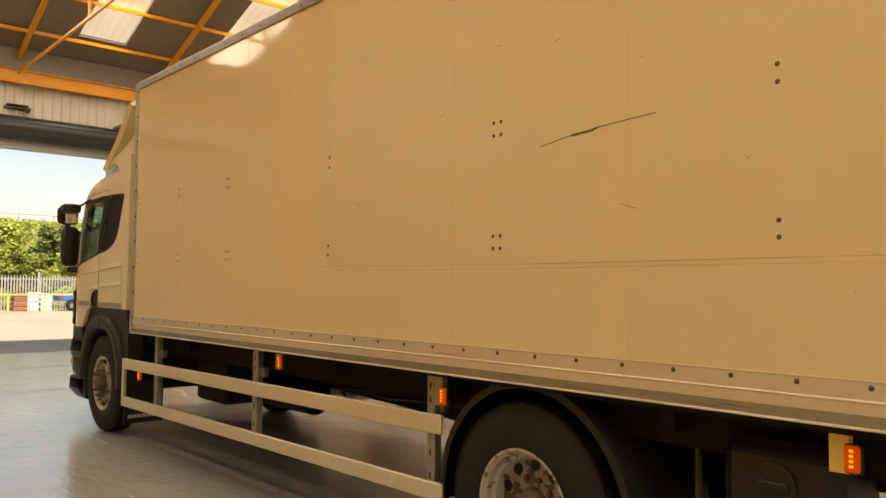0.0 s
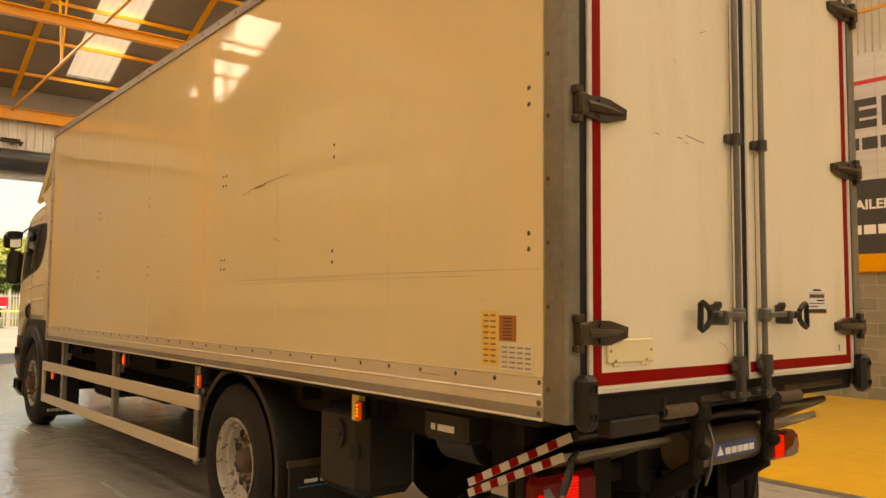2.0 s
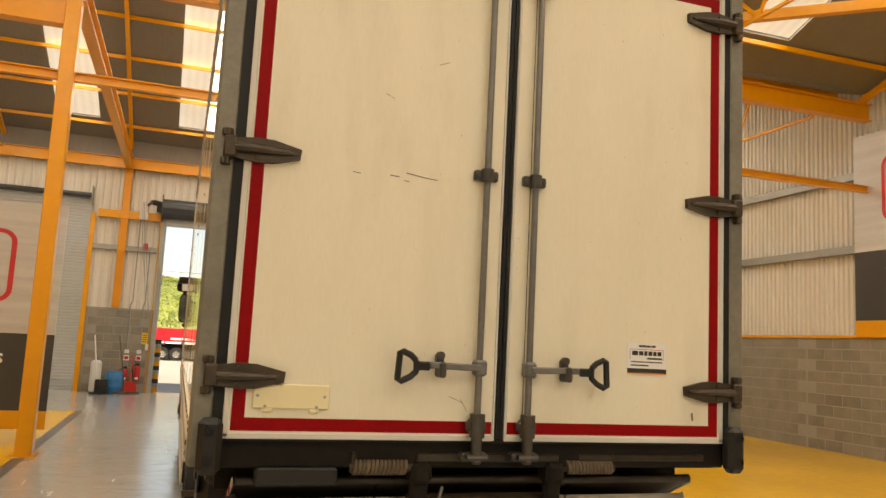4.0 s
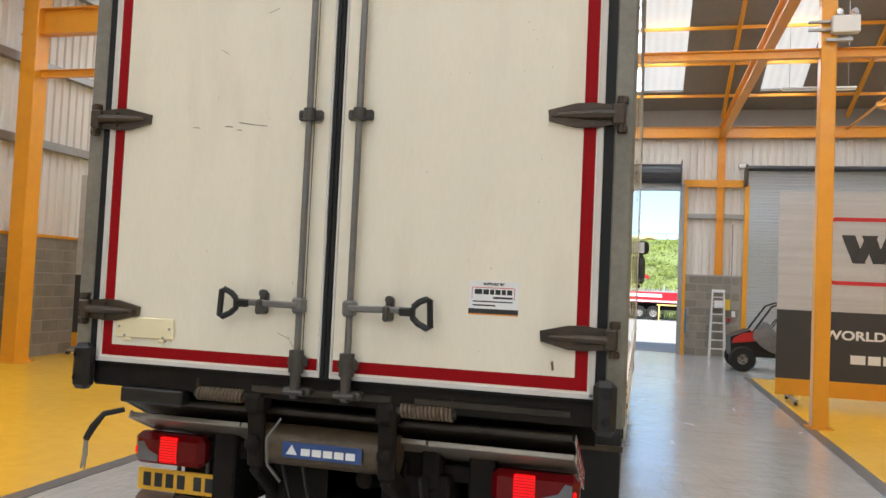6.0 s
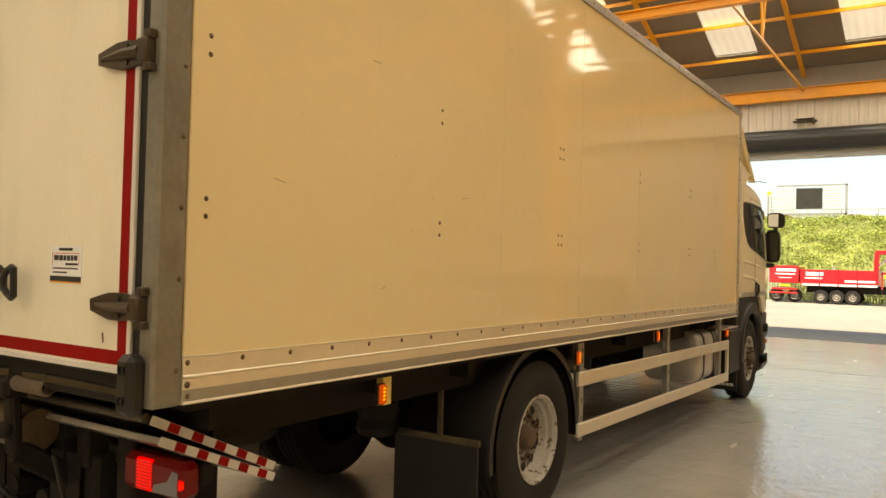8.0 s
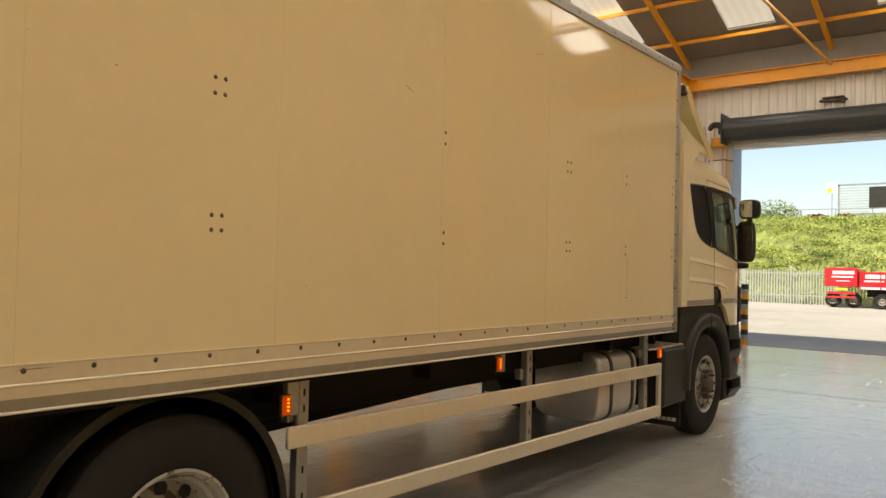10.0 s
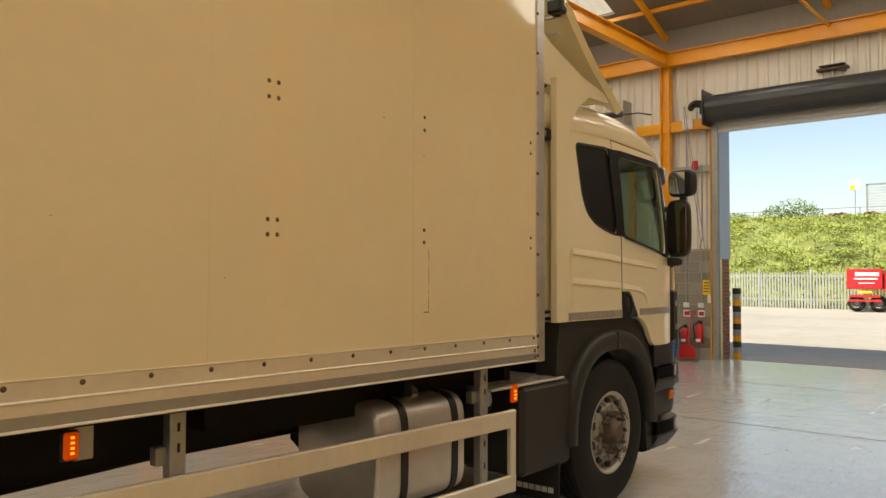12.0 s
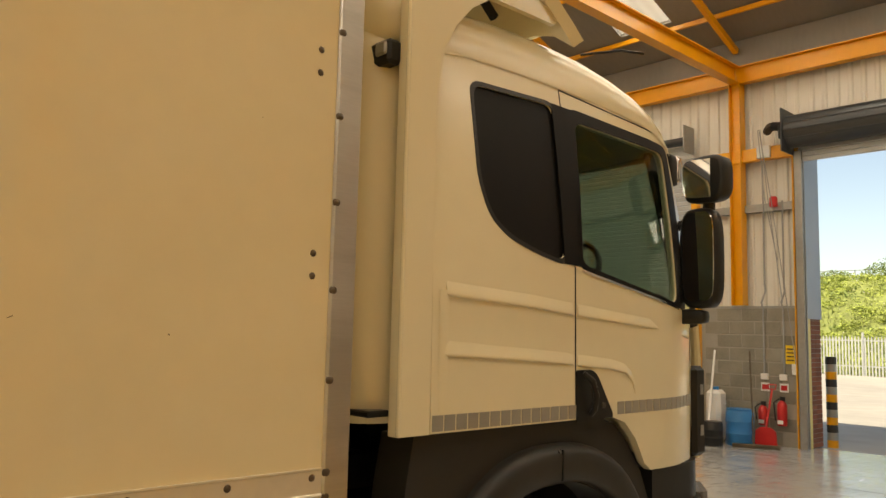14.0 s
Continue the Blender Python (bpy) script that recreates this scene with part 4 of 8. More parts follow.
both(side_trim)
part("box_front_edge", Mesh().box(XL + 0.03, XR - 0.03, BOX_F - 0.02, BOX_F + 0.01, RAIL_B, BOX_T - 0.03), M_PANEL, body)
bolt_mesh, _c = Mesh().revolve([(0.0, 0.008), (0.007, 0.007), (0.0125, 0.003), (0.014, 0.0)], (0, 0, 0), (1, 0, 0), 10).data("rivet", M_RIVET)


def rivets(s, x):
    turn = (0, 0, 0) if s > 0 else (0, 0, math.pi)
    y = -0.14
    while y < BOX_F - 0.12:
        piece("rivet", bolt_mesh, (x + s * 0.008, y, RAIL_B + 0.148 + rake(y)), body, turn)
        y += 0.2545
    for y in (POST_F + 0.02, BOX_F - 0.115):
        for z in (RAIL_B + 0.03 + rake(y), RAIL_B + 0.07 + rake(y)):
            piece("rivet", bolt_mesh, (x + s * 0.012, y, z), body, turn)
    for z in [1.18, 1.235, 1.302] + [1.302 + 0.2545 * k for k in range(1, 10)]:
        piece("rivet", bolt_mesh, (x + s * 0.0105, BOX_F - 0.078, z), body, turn)
    for z in (1.30, 1.62, 1.87, 2.12, 2.37, 2.62, 2.87, 3.12, 3.37):
        piece("rivet", bolt_mesh, (x + s * 0.008, -0.188, z), body, turn)
    for y in (-0.075, 1.45, 2.908, 2.96, 4.515, 5.983, 6.034, 6.986, 7.983):
        for z in (1.848, 1.912, 2.438, 2.506):
            piece("rivet", bolt_mesh, (x, y, z), body, turn)
    y = 0.1
    while y < BOX_F:
        piece("rivet", bolt_mesh, (x + s * 0.013, y, BOX_T - 0.04), body, turn)
        y += 0.3


both(rivets)

# scrapes and stickers on the near side
scr = [(2.64, 2.340), (2.56, 2.350), (2.50, 2.362), (2.44, 2.370), (2.38, 2.374), (2.33, 2.376), (2.29, 2.386), (2.20, 2.392), (2.10, 2.398), (1.98, 2.404)]
for (y0, z0), (y1, z1) in zip(scr, scr[1:]):
    w = 0.0085 if 2.31 < y0 < 2.48 else 0.0028
    part("scrape", Mesh().loft([[(XL - 0.0012, y0, z0 - w), (XL - 0.0012, y0, z0 + w * 0.6)], [(XL - 0.0012, y1, z1 - w * 0.8), (XL - 0.0012, y1, z1 + w * 0.4)]], False, False), M_SCUFF, body)
rnd = random.Random(4)
for k in range(16):
    s = rnd.choice((-1, 1))
    y, z, l, tilt = rnd.uniform(0.2, 7.8), rnd.uniform(1.45, 3.4), rnd.uniform(0.02, 0.09), rnd.uniform(-0.5, 0.5)
    x = XC + s * 1.2512
    part("scrape", Mesh().loft([[(x, y, z), (x, y, z + 0.003)], [(x, y + l, z + tilt * l), (x, y + l, z + tilt * l + 0.002)]], False, False), M_SCUFF, body)
for z0, z1 in ((1.49, 1.56), (1.58, 1.60), (1.63, 1.72), (1.75, 1.81)):
    part("scrape", Mesh().box(XR, XR + 0.0012, 7.021, 7.0225, z0, z1), M_SCUFF, body)
part("scrape", Mesh().box(XR, XR + 0.0012, 6.986, 7.026, 1.48, 1.486), M_SCUFF, body)


def sticker(y0, y1, z0, z1, material, bars, ink, label):
    st = part("sticker", Mesh().box(XL - 0.002, XL, y0, y1, z0, z1), material, body, label)
    rows, cols = bars
    h, w = (z1 - z0) / (rows + 0.6), (y1 - y0) / (cols + 0.4)
    for i in range(rows):
        for j in range(cols):
            yy, zz = y0 + w * (j + 0.35), z0 + h * (i + 0.55)
            part("print_bar", Mesh().box(XL - 0.003, XL - 0.0018, yy, yy + w * 0.72, zz, zz + h * 0.35), ink, st)


sticker(0.10, 0.205, 1.37, 1.60, M_YELLOWST, (9, 2), M_BROWNST, "yellow loading chart sticker with brown print")
sticker(-0.005, 0.095, 1.475, 1.58, M_BROWNST, (7, 1), M_SIGND, "faded orange sticker with dark print")
sticker(-0.105, 0.092, 1.355, 1.468, M_PALEST, (5, 4), M_GALV, "pale load diagram sticker with grey print")

# rear frame and doors
part("rear_header", Mesh().box(XL + 0.10, XR - 0.10, BOX_R + 0.01, -0.12, 3.50, HEAD_T, 0.01).box(XL, XR, BOX_R - 0.03, BOX_R + 0.05, 3.60, HEAD_T + 0.03, 0.015).box(XL + 0.01, XR - 0.01, BOX_R + 0.05, POST_F + 0.02, HEAD_T, BOX_T, 0.01), M_POST, body, "grey steel rear header")
part("rear_sill", Mesh().box(XL + 0.08, XR - 0.08, BOX_R + 0.03, -0.1, 1.165, 1.285, 0.008), M_CHASSIS, body, "grimy steel rear sill")
part("door_seal", Mesh().box(XL + 0.07, XR - 0.07, BOX_R + 0.006, BOX_R + 0.05, 1.27, 3.50), M_SEAL, body, "black rubber door seal")
part("marker_lamp", Mesh().box(XR - 0.16, XR - 0.03, BOX_R - 0.055, BOX_R - 0.02, 3.575, 3.612, 0.008), M_TAIL, body, "small red rear marker lamp")
part("marker_lamp", Mesh().box(XL + 0.03, XL + 0.16, BOX_R - 0.055, BOX_R - 0.02, 3.575, 3.612, 0.008), M_TAIL, body, "small red rear marker lamp")
YD = BOX_R          # door face
hinge_m = Mesh()
hinge_m.prism([(0.0, -0.042), (0.10, -0.052), (0.175, -0.05), (0.30, -0.022), (0.305, 0.022), (0.175, 0.05), (0.10, 0.052), (0.0, 0.042)], "y", -0.022, 0.0)
hinge_m.tube([(0.0, -0.03, 0), (0.10, -0.034, 0), (0.20, -0.024, 0), (0.28, -0.02, 0)], 0.018, 8, [0.022, 0.02, 0.014, 0.008])
hinge_m.box(-0.05, 0.01, -0.045, 0.02, -0.045, 0.045, 0.008).cyl((-0.03, -0.02, -0.075), (-0.03, -0.02, 0.075), 0.017, n=10)
hinge_m.box(-0.06, -0.01, -0.03, 0.04, 0.045, 0.078, 0.006).box(-0.06, -0.015, -0.03, 0.05, -0.075, -0.045, 0.006)
for px, pz in ((0.10, 0.032), (0.10, -0.032), (0.27, 0.0)):
    hinge_m.cyl((px, -0.03, pz), (px, -0.018, pz), 0.010, n=8)
for s in (-1, 1):
    xo, xi = XC + s * 1.138, XC + s * 0.022
    a, b_ = min(xo, xi), max(xo, xi)
    door = part("rear_door", Mesh().box(a, b_, YD, YD + 0.045, 1.285, 3.495, 0.006), M_DOORP, lorry, "off-white rear door leaf with red tape border")
    t = 0.05
    tape = Mesh().box(min(xo - s * 0.03, xo - s * (0.03 + t)), max(xo - s * 0.03, xo - s * (0.03 + t)), YD - 0.0015, YD, 1.31, 3.465)
    tape.box(min(xo - s * (0.03 + t), xi + s * 0.014), max(xo - s * (0.03 + t), xi + s * 0.014), YD - 0.0015, YD, 1.31, 1.31 + t)
    tape.box(min(xo - s * (0.03 + t), xi + s * 0.12), max(xo - s * (0.03 + t), xi + s * 0.12), YD - 0.0015, YD, 3.465 - t, 3.465)
    part("red_tape", tape, M_RED, door)
    part("edge_trim", Mesh().box(min(xo, xo - s * 0.024), max(xo, xo - s * 0.024), YD - 0.006, YD + 0.03, 1.285, 3.495, 0.003).box(a, b_, YD - 0.006, YD + 0.03, 1.28, 1.302, 0.003).box(a, b_, YD - 0.006, YD + 0.03, 3.475, 3.5, 0.003)
         .box(min(xi, xi + s * 0.012), max(xi, xi + s * 0.012), YD - 0.005, YD + 0.03, 1.29, 3.49, 0.003), M_WHITETRIM, door, "white aluminium edge trim")
    part("meeting_seal", Mesh().box(min(xi - s * 0.003, xi - s * 0.022), max(xi - s * 0.003, xi - s * 0.022), YD - 0.004, YD + 0.04, 1.285, 3.495, 0.004), M_SEAL, door)
    part("inner_line", Mesh().box(min(xi + s * 0.082, xi + s * 0.085), max(xi + s * 0.082, xi + s * 0.085), YD - 0.0012, YD, 1.3, 3.49), M_SEAL, door)
    for z in (3.332, 2.403, 1.517):
        k = Mesh()
        k.add([(xo + s * 0.04 - s * p[0] * 0.86, YD + p[1], z + p[2] * 0.95) for p in hinge_m.v], hinge_m.f)
        part("hinge", k, M_HINGE, door, "dark worn steel strap hinge")
    xr = XC + s * 0.115
    part("locking_rod", Mesh().cyl((xr, YD - 0.035, 1.24), (xr, YD - 0.035, 3.6), 0.0145, n=12), M_ROD, door, "grey galvanised locking rod")
    for z in (2.412, 3.3):
        part("rod_bracket", Mesh().box(xr - 0.055, xr + 0.055, YD - 0.03, YD, z - 0.022, z + 0.022, 0.006).cyl((xr, YD - 0.035, z - 0.026), (xr, YD - 0.035, z + 0.026), 0.027, n=12).cyl((xr - 0.042, YD - 0.036, z), (xr - 0.042, YD - 0.028, z), 0.009, n=8).cyl((xr + 0.042, YD - 0.036, z), (xr + 0.042, YD - 0.028, z), 0.009, n=8), M_CAST, door)
    part("rod_bracket", Mesh().box(xr - 0.046, xr + 0.046, YD - 0.045, YD, 1.315, 1.375, 0.018).cyl((xr, YD - 0.04, 1.30), (xr, YD - 0.04, 1.395), 0.032, n=12), M_CAST, door, "cast lower rod bracket")
    part("cam_keeper", Mesh().box(xr - 0.062, xr + 0.062, YD - 0.035, YD + 0.03, 1.2, 1.235, 0.01).box(xr - 0.02, xr + 0.02, YD - 0.06, YD - 0.02, 1.19, 1.31, 0.008).cyl((xr - 0.045, YD - 0.05, 1.218), (xr + 0.045, YD - 0.05, 1.218), 0.014, n=8), M_CAST, door, "dark steel cam keeper")
    # lever handle with a loop grip
    z = 1.585
    xe = XC + s * 0.475
    part("clamp", Mesh().box(xr - 0.028, xr + 0.028, YD - 0.062, YD - 0.012, z - 0.034, z + 0.034, 0.01), M_ROD, door)
    part("lever", Mesh().beam((xr, YD - 0.062, z), (xe - s * 0.12, YD - 0.062, z + 0.005), 0.014, 0.028, 0.005), M_ROD, door)
    xk = XC + s * 0.288
    part("lever_catch", Mesh().box(xk - 0.014, xk + 0.014, YD - 0.085, YD, z - 0.045, z + 0.02, 0.008).cyl((xk, YD - 0.02, z + 0.045), (xk, YD - 0.045, z + 0.045), 0.017, n=12).box(xk - 0.016, xk + 0.016, YD - 0.04, YD, z, z + 0.05, 0.006), M_CAST, door)
    grip = [(xe - s * 0.074, z + 0.020), (xe - s * 0.05, z + 0.042), (xe - s * 0.016, z + 0.056), (xe - s * 0.004, z + 0.052), (xe + s * 0.002, z - 0.058), (xe - s * 0.012, z - 0.064), (xe - s * 0.05, z - 0.046), (xe - s * 0.074, z - 0.024), (xe - s * 0.076, z), (xe - s * 0.074, z + 0.020)]
    part("loop_grip", Mesh().tube([(p, YD - 0.065, q) for p, q in grip], 0.0135, 8).beam((xe - s * 0.135, YD - 0.065, z), (xe - s * 0.07, YD - 0.065, z), 0.022, 0.036, 0.007), M_BLACKPL, door, "black plastic loop grip")
    if s < 0:
        part("cream_cover", Mesh().box(3.165, 3.465, YD - 0.012, YD, 1.395, 1.492, 0.006).box(3.205, 3.245, YD - 0.012, YD, 1.38, 1.4, 0.005).box(3.385, 3.425, YD - 0.012, YD, 1.38, 1.4, 0.005), M_CREAMPL, door, "cream plastic cover plate")
        for dx, dz in ((0.02, 0.045), (0.05, 0.005), (0.25, 0.005), (0.28, 0.045)):
            part("cover_screw", Mesh().cyl((3.165 + dx, YD - 0.015, 1.40 + dz), (3.165 + dx, YD - 0.011, 1.40 + dz), 0.006, n=8), M_GALV, door)
        for x0, z0, x1, z1, w in ((3.50, 2.365, 3.535, 2.361, 0.003), (3.66, 2.368, 3.70, 2.365, 0.004), (3.73, 2.385, 3.80, 2.375, 0.004), (3.80, 2.375, 3.87, 2.369, 0.003), (3.72, 2.352, 3.745, 2.350, 0.003),
                                  (4.02, 1.45, 4.05, 1.40, 0.003), (3.97, 1.46, 4.03, 1.435, 0.002), (3.85, 2.88, 3.90, 2.90, 0.002), (3.62, 2.72, 3.66, 2.70, 0.002)):
            part("scrape", Mesh().loft([[(x0, YD - 0.0014, z0), (x0, YD - 0.0014, z0 + w)], [(x1, YD - 0.0014, z1), (x1, YD - 0.0014, z1 + w)]], False, False), M_SCUFF, door)
    else:
        part("rust_stain", Mesh().prism([(5.162, 1.415), (5.172, 1.42), (5.176, 1.385), (5.168, 1.38)], "y", YD - 0.0014, YD), M_SCUFF, door)
        st = part("supplier_sticker", Mesh().box(4.818, 5.024, YD - 0.002, YD, 1.588, 1.727), M_WHITEINK, door, "white supplier sticker with dark print")
        words("sticker_lettering", "SUPPLIED BY", 0.013, (4.878, YD - 0.0035, 1.710), (90, 0, 0), M_INK, st, 0.088)
        part("print_bar", Mesh().box(4.818, 5.024, YD - 0.0028, YD - 0.0018, 1.593, 1.613), M_INK, st)
        part("print_bar", Mesh().box(4.818, 5.024, YD - 0.0028, YD - 0.0018, 1.588, 1.593), M_ORANGEVIN, st)
        x = 4.842
        for wd in (0.036, 0.028, 0.022, 0.026, 0.022, 0.026):
            part("print_bar", Mesh().box(x, x + wd - 0.005, YD - 0.0028, YD - 0.0018, 1.672, 1.692), M_INK, st)
            x += wd
        part("print_bar", Mesh().box(4.92, 5.0, YD - 0.0028, YD - 0.0018, 1.655, 1.663).box(4.835, 5.0, YD - 0.0028, YD - 0.0018, 1.640, 1.645).box(4.835, 4.93, YD - 0.0028, YD - 0.0018, 1.624, 1.630).box(4.86, 4.98, YD - 0.0032, YD - 0.0022, 1.612, 1.6125), M_INK, st)
        part("print_outline", Mesh().box(4.83, 5.008, YD - 0.0026, YD - 0.0018, 1.698, 1.7005).box(4.83, 4.8325, YD - 0.0026, YD - 0.0018, 1.652, 1.70).box(5.0055, 5.008, YD - 0.0026, YD - 0.0018, 1.652, 1.70), M_SIGNR, st)
    part("corner_buffer", Mesh().box(XC + s * 1.135, XC + s * 1.225, BOX_R - 0.065, BOX_R + 0.01, 1.15, 1.36, 0.022), M_BLACKPL, lorry, "black rubber corner buffer")
    for z in (1.205, 1.31):
        part("buffer_bolt", Mesh().revolve([(0.0, -0.002), (0.012, -0.002), (0.014, 0.006), (0.018, 0.006)], (XC + s * 1.185, BOX_R - 0.0665, z), (0, -1, 0), 12), M_SEAL, lorry)

# small chips and specks in the panels
def specks(seed, n, place):
    r, m = random.Random(seed), Mesh()
    for _ in range(n):
        u, z = r.random(), r.uniform(1.42, 3.4)
        w, h = r.choice((0.002, 0.003, 0.004, 0.012)), r.choice((0.002, 0.003, 0.004))
        q = r.uniform(-0.5, 0.5)
        m.add([place(u, z), place(u, z + h), place(u + w / 8, z + h + q * w), place(u + w / 8, z + q * w)], [(0, 1, 2, 3)])
    return m


tagged(part("paint_chips", specks(31, 70, lambda u, z: (XL - 0.0011, 0.1 + 7.8 * u, z)), M_SCUFF, body, "", 0), kind="stuff")
tagged(part("paint_chips", specks(32, 70, lambda u, z: (XR + 0.0011, 0.1 + 7.8 * u, z)), M_SCUFF, body, "", 0), kind="stuff")
tagged(part("paint_chips", specks(33, 90, lambda u, z: (XL + 0.25 + 2.0 * u, YD - 0.0013, z)), M_SCUFF, body, "", 0), kind="stuff")
# rub marks and a grubby lower edge on the side rails
for s in (-1, 1):
    r = random.Random(40 + s)
    for k in range(9 if s < 0 else 3):
        y, l = r.uniform(-0.05, 7.6), r.uniform(0.06, 0.35)
        z = RAIL_B + rake(y) + r.choice((0.02, 0.03, 0.045, 0.115, 0.13, 0.15))
        x = XC + s * (1.25 + (0.0128 if z - RAIL_B - rake(y) < 0.085 else 0.0095))
        part("rub_mark", Mesh().add([(x, y, z), (x, y + l, z + 0.002), (x, y + l * 0.6, z + 0.0042), (x, y + 0.2 * l, z + 0.003)], [(0, 1, 2, 3)]), M_SCUFF, body, "", 0)

# under-frame
ch = part("chassis", Mesh().box(XC - 0.45, XC - 0.37, 0.0, 10.0, 0.78, 1.03, 0.01).box(XC + 0.37, XC + 0.45, 0.0, 10.0, 0.78, 1.03, 0.01), M_CHASSIS, lorry, "grimy dark steel chassis rails")
for y in (0.1, 1.2, 2.0, 3.4, 4.6, 5.8, 7.0, 7.9):
    part("cross_member", Mesh().box(XL + 0.12, XR - 0.12, y - 0.03, y + 0.03, 1.03, 1.16).box(XC - 0.37, XC + 0.37, y - 0.06, y + 0.06, 0.82, 0.98), M_CHASSIS, ch)
part("floor_underside", Mesh().box(XL + 0.03, XR - 0.03, -0.1, BOX_F - 0.05, 1.14, 1.17), M_CHASSIS, ch)
part("side_bearer", Mesh().box(XL + 0.25, XL + 0.3, 0.2, 8.0, 0.95, 1.14).box(XR - 0.3, XR - 0.25, 0.2, 8.0, 0.95, 1.14), M_CHASSIS, ch)
part("rear_axle", Mesh().cyl((XL + 0.4, 2.82, 0.53), (XR - 0.4, 2.82, 0.53), 0.09, n=14).ball((XC, 2.82, 0.53), 0.24, 14), M_CHASSIS, ch)
part("front_axle", Mesh().box(XL + 0.35, XR - 0.35, 9.09, 9.21, 0.42, 0.54, 0.02), M_CHASSIS, ch)
part("prop_shaft", Mesh().cyl((XC, 2.9, 0.6), (XC, 7.4, 0.78), 0.06, n=12), M_CHASSIS, ch)
part("gearbox", Mesh().box(XC - 0.3, XC + 0.3, 7.3, 8.6, 0.5, 1.05, 0.08), M_CHASSIS, ch)
part("air_tank", Mesh().cyl((XL + 0.62, 5.6, 0.72), (XL + 0.62, 6.5, 0.72), 0.14, n=16), M_CHASSIS, ch)
part("battery_box", Mesh().box(XL + 0.35, XL + 0.8, 6.7, 7.3, 0.55, 0.95, 0.03), M_CHASSIS, ch)
part("spring_leaf", Mesh().beam((XC - 0.5, 2.0, 0.72), (XC - 0.5, 3.4, 0.72), 0.08, 0.07).beam((XC + 0.5, 2.0, 0.72), (XC + 0.5, 3.4, 0.72), 0.08, 0.07), M_CHASSIS, ch)
part("spare_wheel_carrier", Mesh().cyl((XC + 0.1, 0.9, 0.74), (XC + 0.1, 0.9, 0.94), 0.4, n=24), M_RUBBER, ch)
for x in (XC - 0.52, XC + 0.52):
    part("air_bellows", Mesh().revolve([(0.08, 0.62), (0.125, 0.64), (0.135, 0.68), (0.115, 0.73), (0.135, 0.78), (0.125, 0.83), (0.08, 0.86)], (x, 1.9, 0), (0, 0, 1), 18), M_RUBBER, ch)
for y in (5.3, 4.2, 6.1):
    part("air_line", Mesh().tube([(XC - 0.5, y - 1.2, 0.84), (XC - 0.52, y - 0.5, 0.8), (XC - 0.5, y, 0.85)], 0.012, 6), M_BLACKPL, ch)


# wheels
def tyre(m, xc, y, z, s, w=0.285, R=0.53):
    h = w / 2
    pr = [(0.285, -h + 0.03), (0.33, -h + 0.006), (0.42, -h), (0.47, -h + 0.006), (0.505, -h + 0.022), (R - 0.004, -h + 0.04),
          (R, -h + 0.06), (R, -0.062), (R - 0.014, -0.058), (R - 0.014, -0.046), (R, -0.042), (R, -0.006), (R - 0.014, -0.004), (R - 0.014, 0.006), (R, 0.01),
          (R, 0.042), (R - 0.014, 0.046), (R - 0.014, 0.058), (R, 0.062), (R, h - 0.06), (R - 0.004, h - 0.04), (0.505, h - 0.022), (0.47, h - 0.006), (0.42, h), (0.33, h - 0.006), (0.285, h - 0.03)]
    return m.revolve([(r, s * a) for r, a in pr], (xc, y, z), (1, 0, 0), 48)


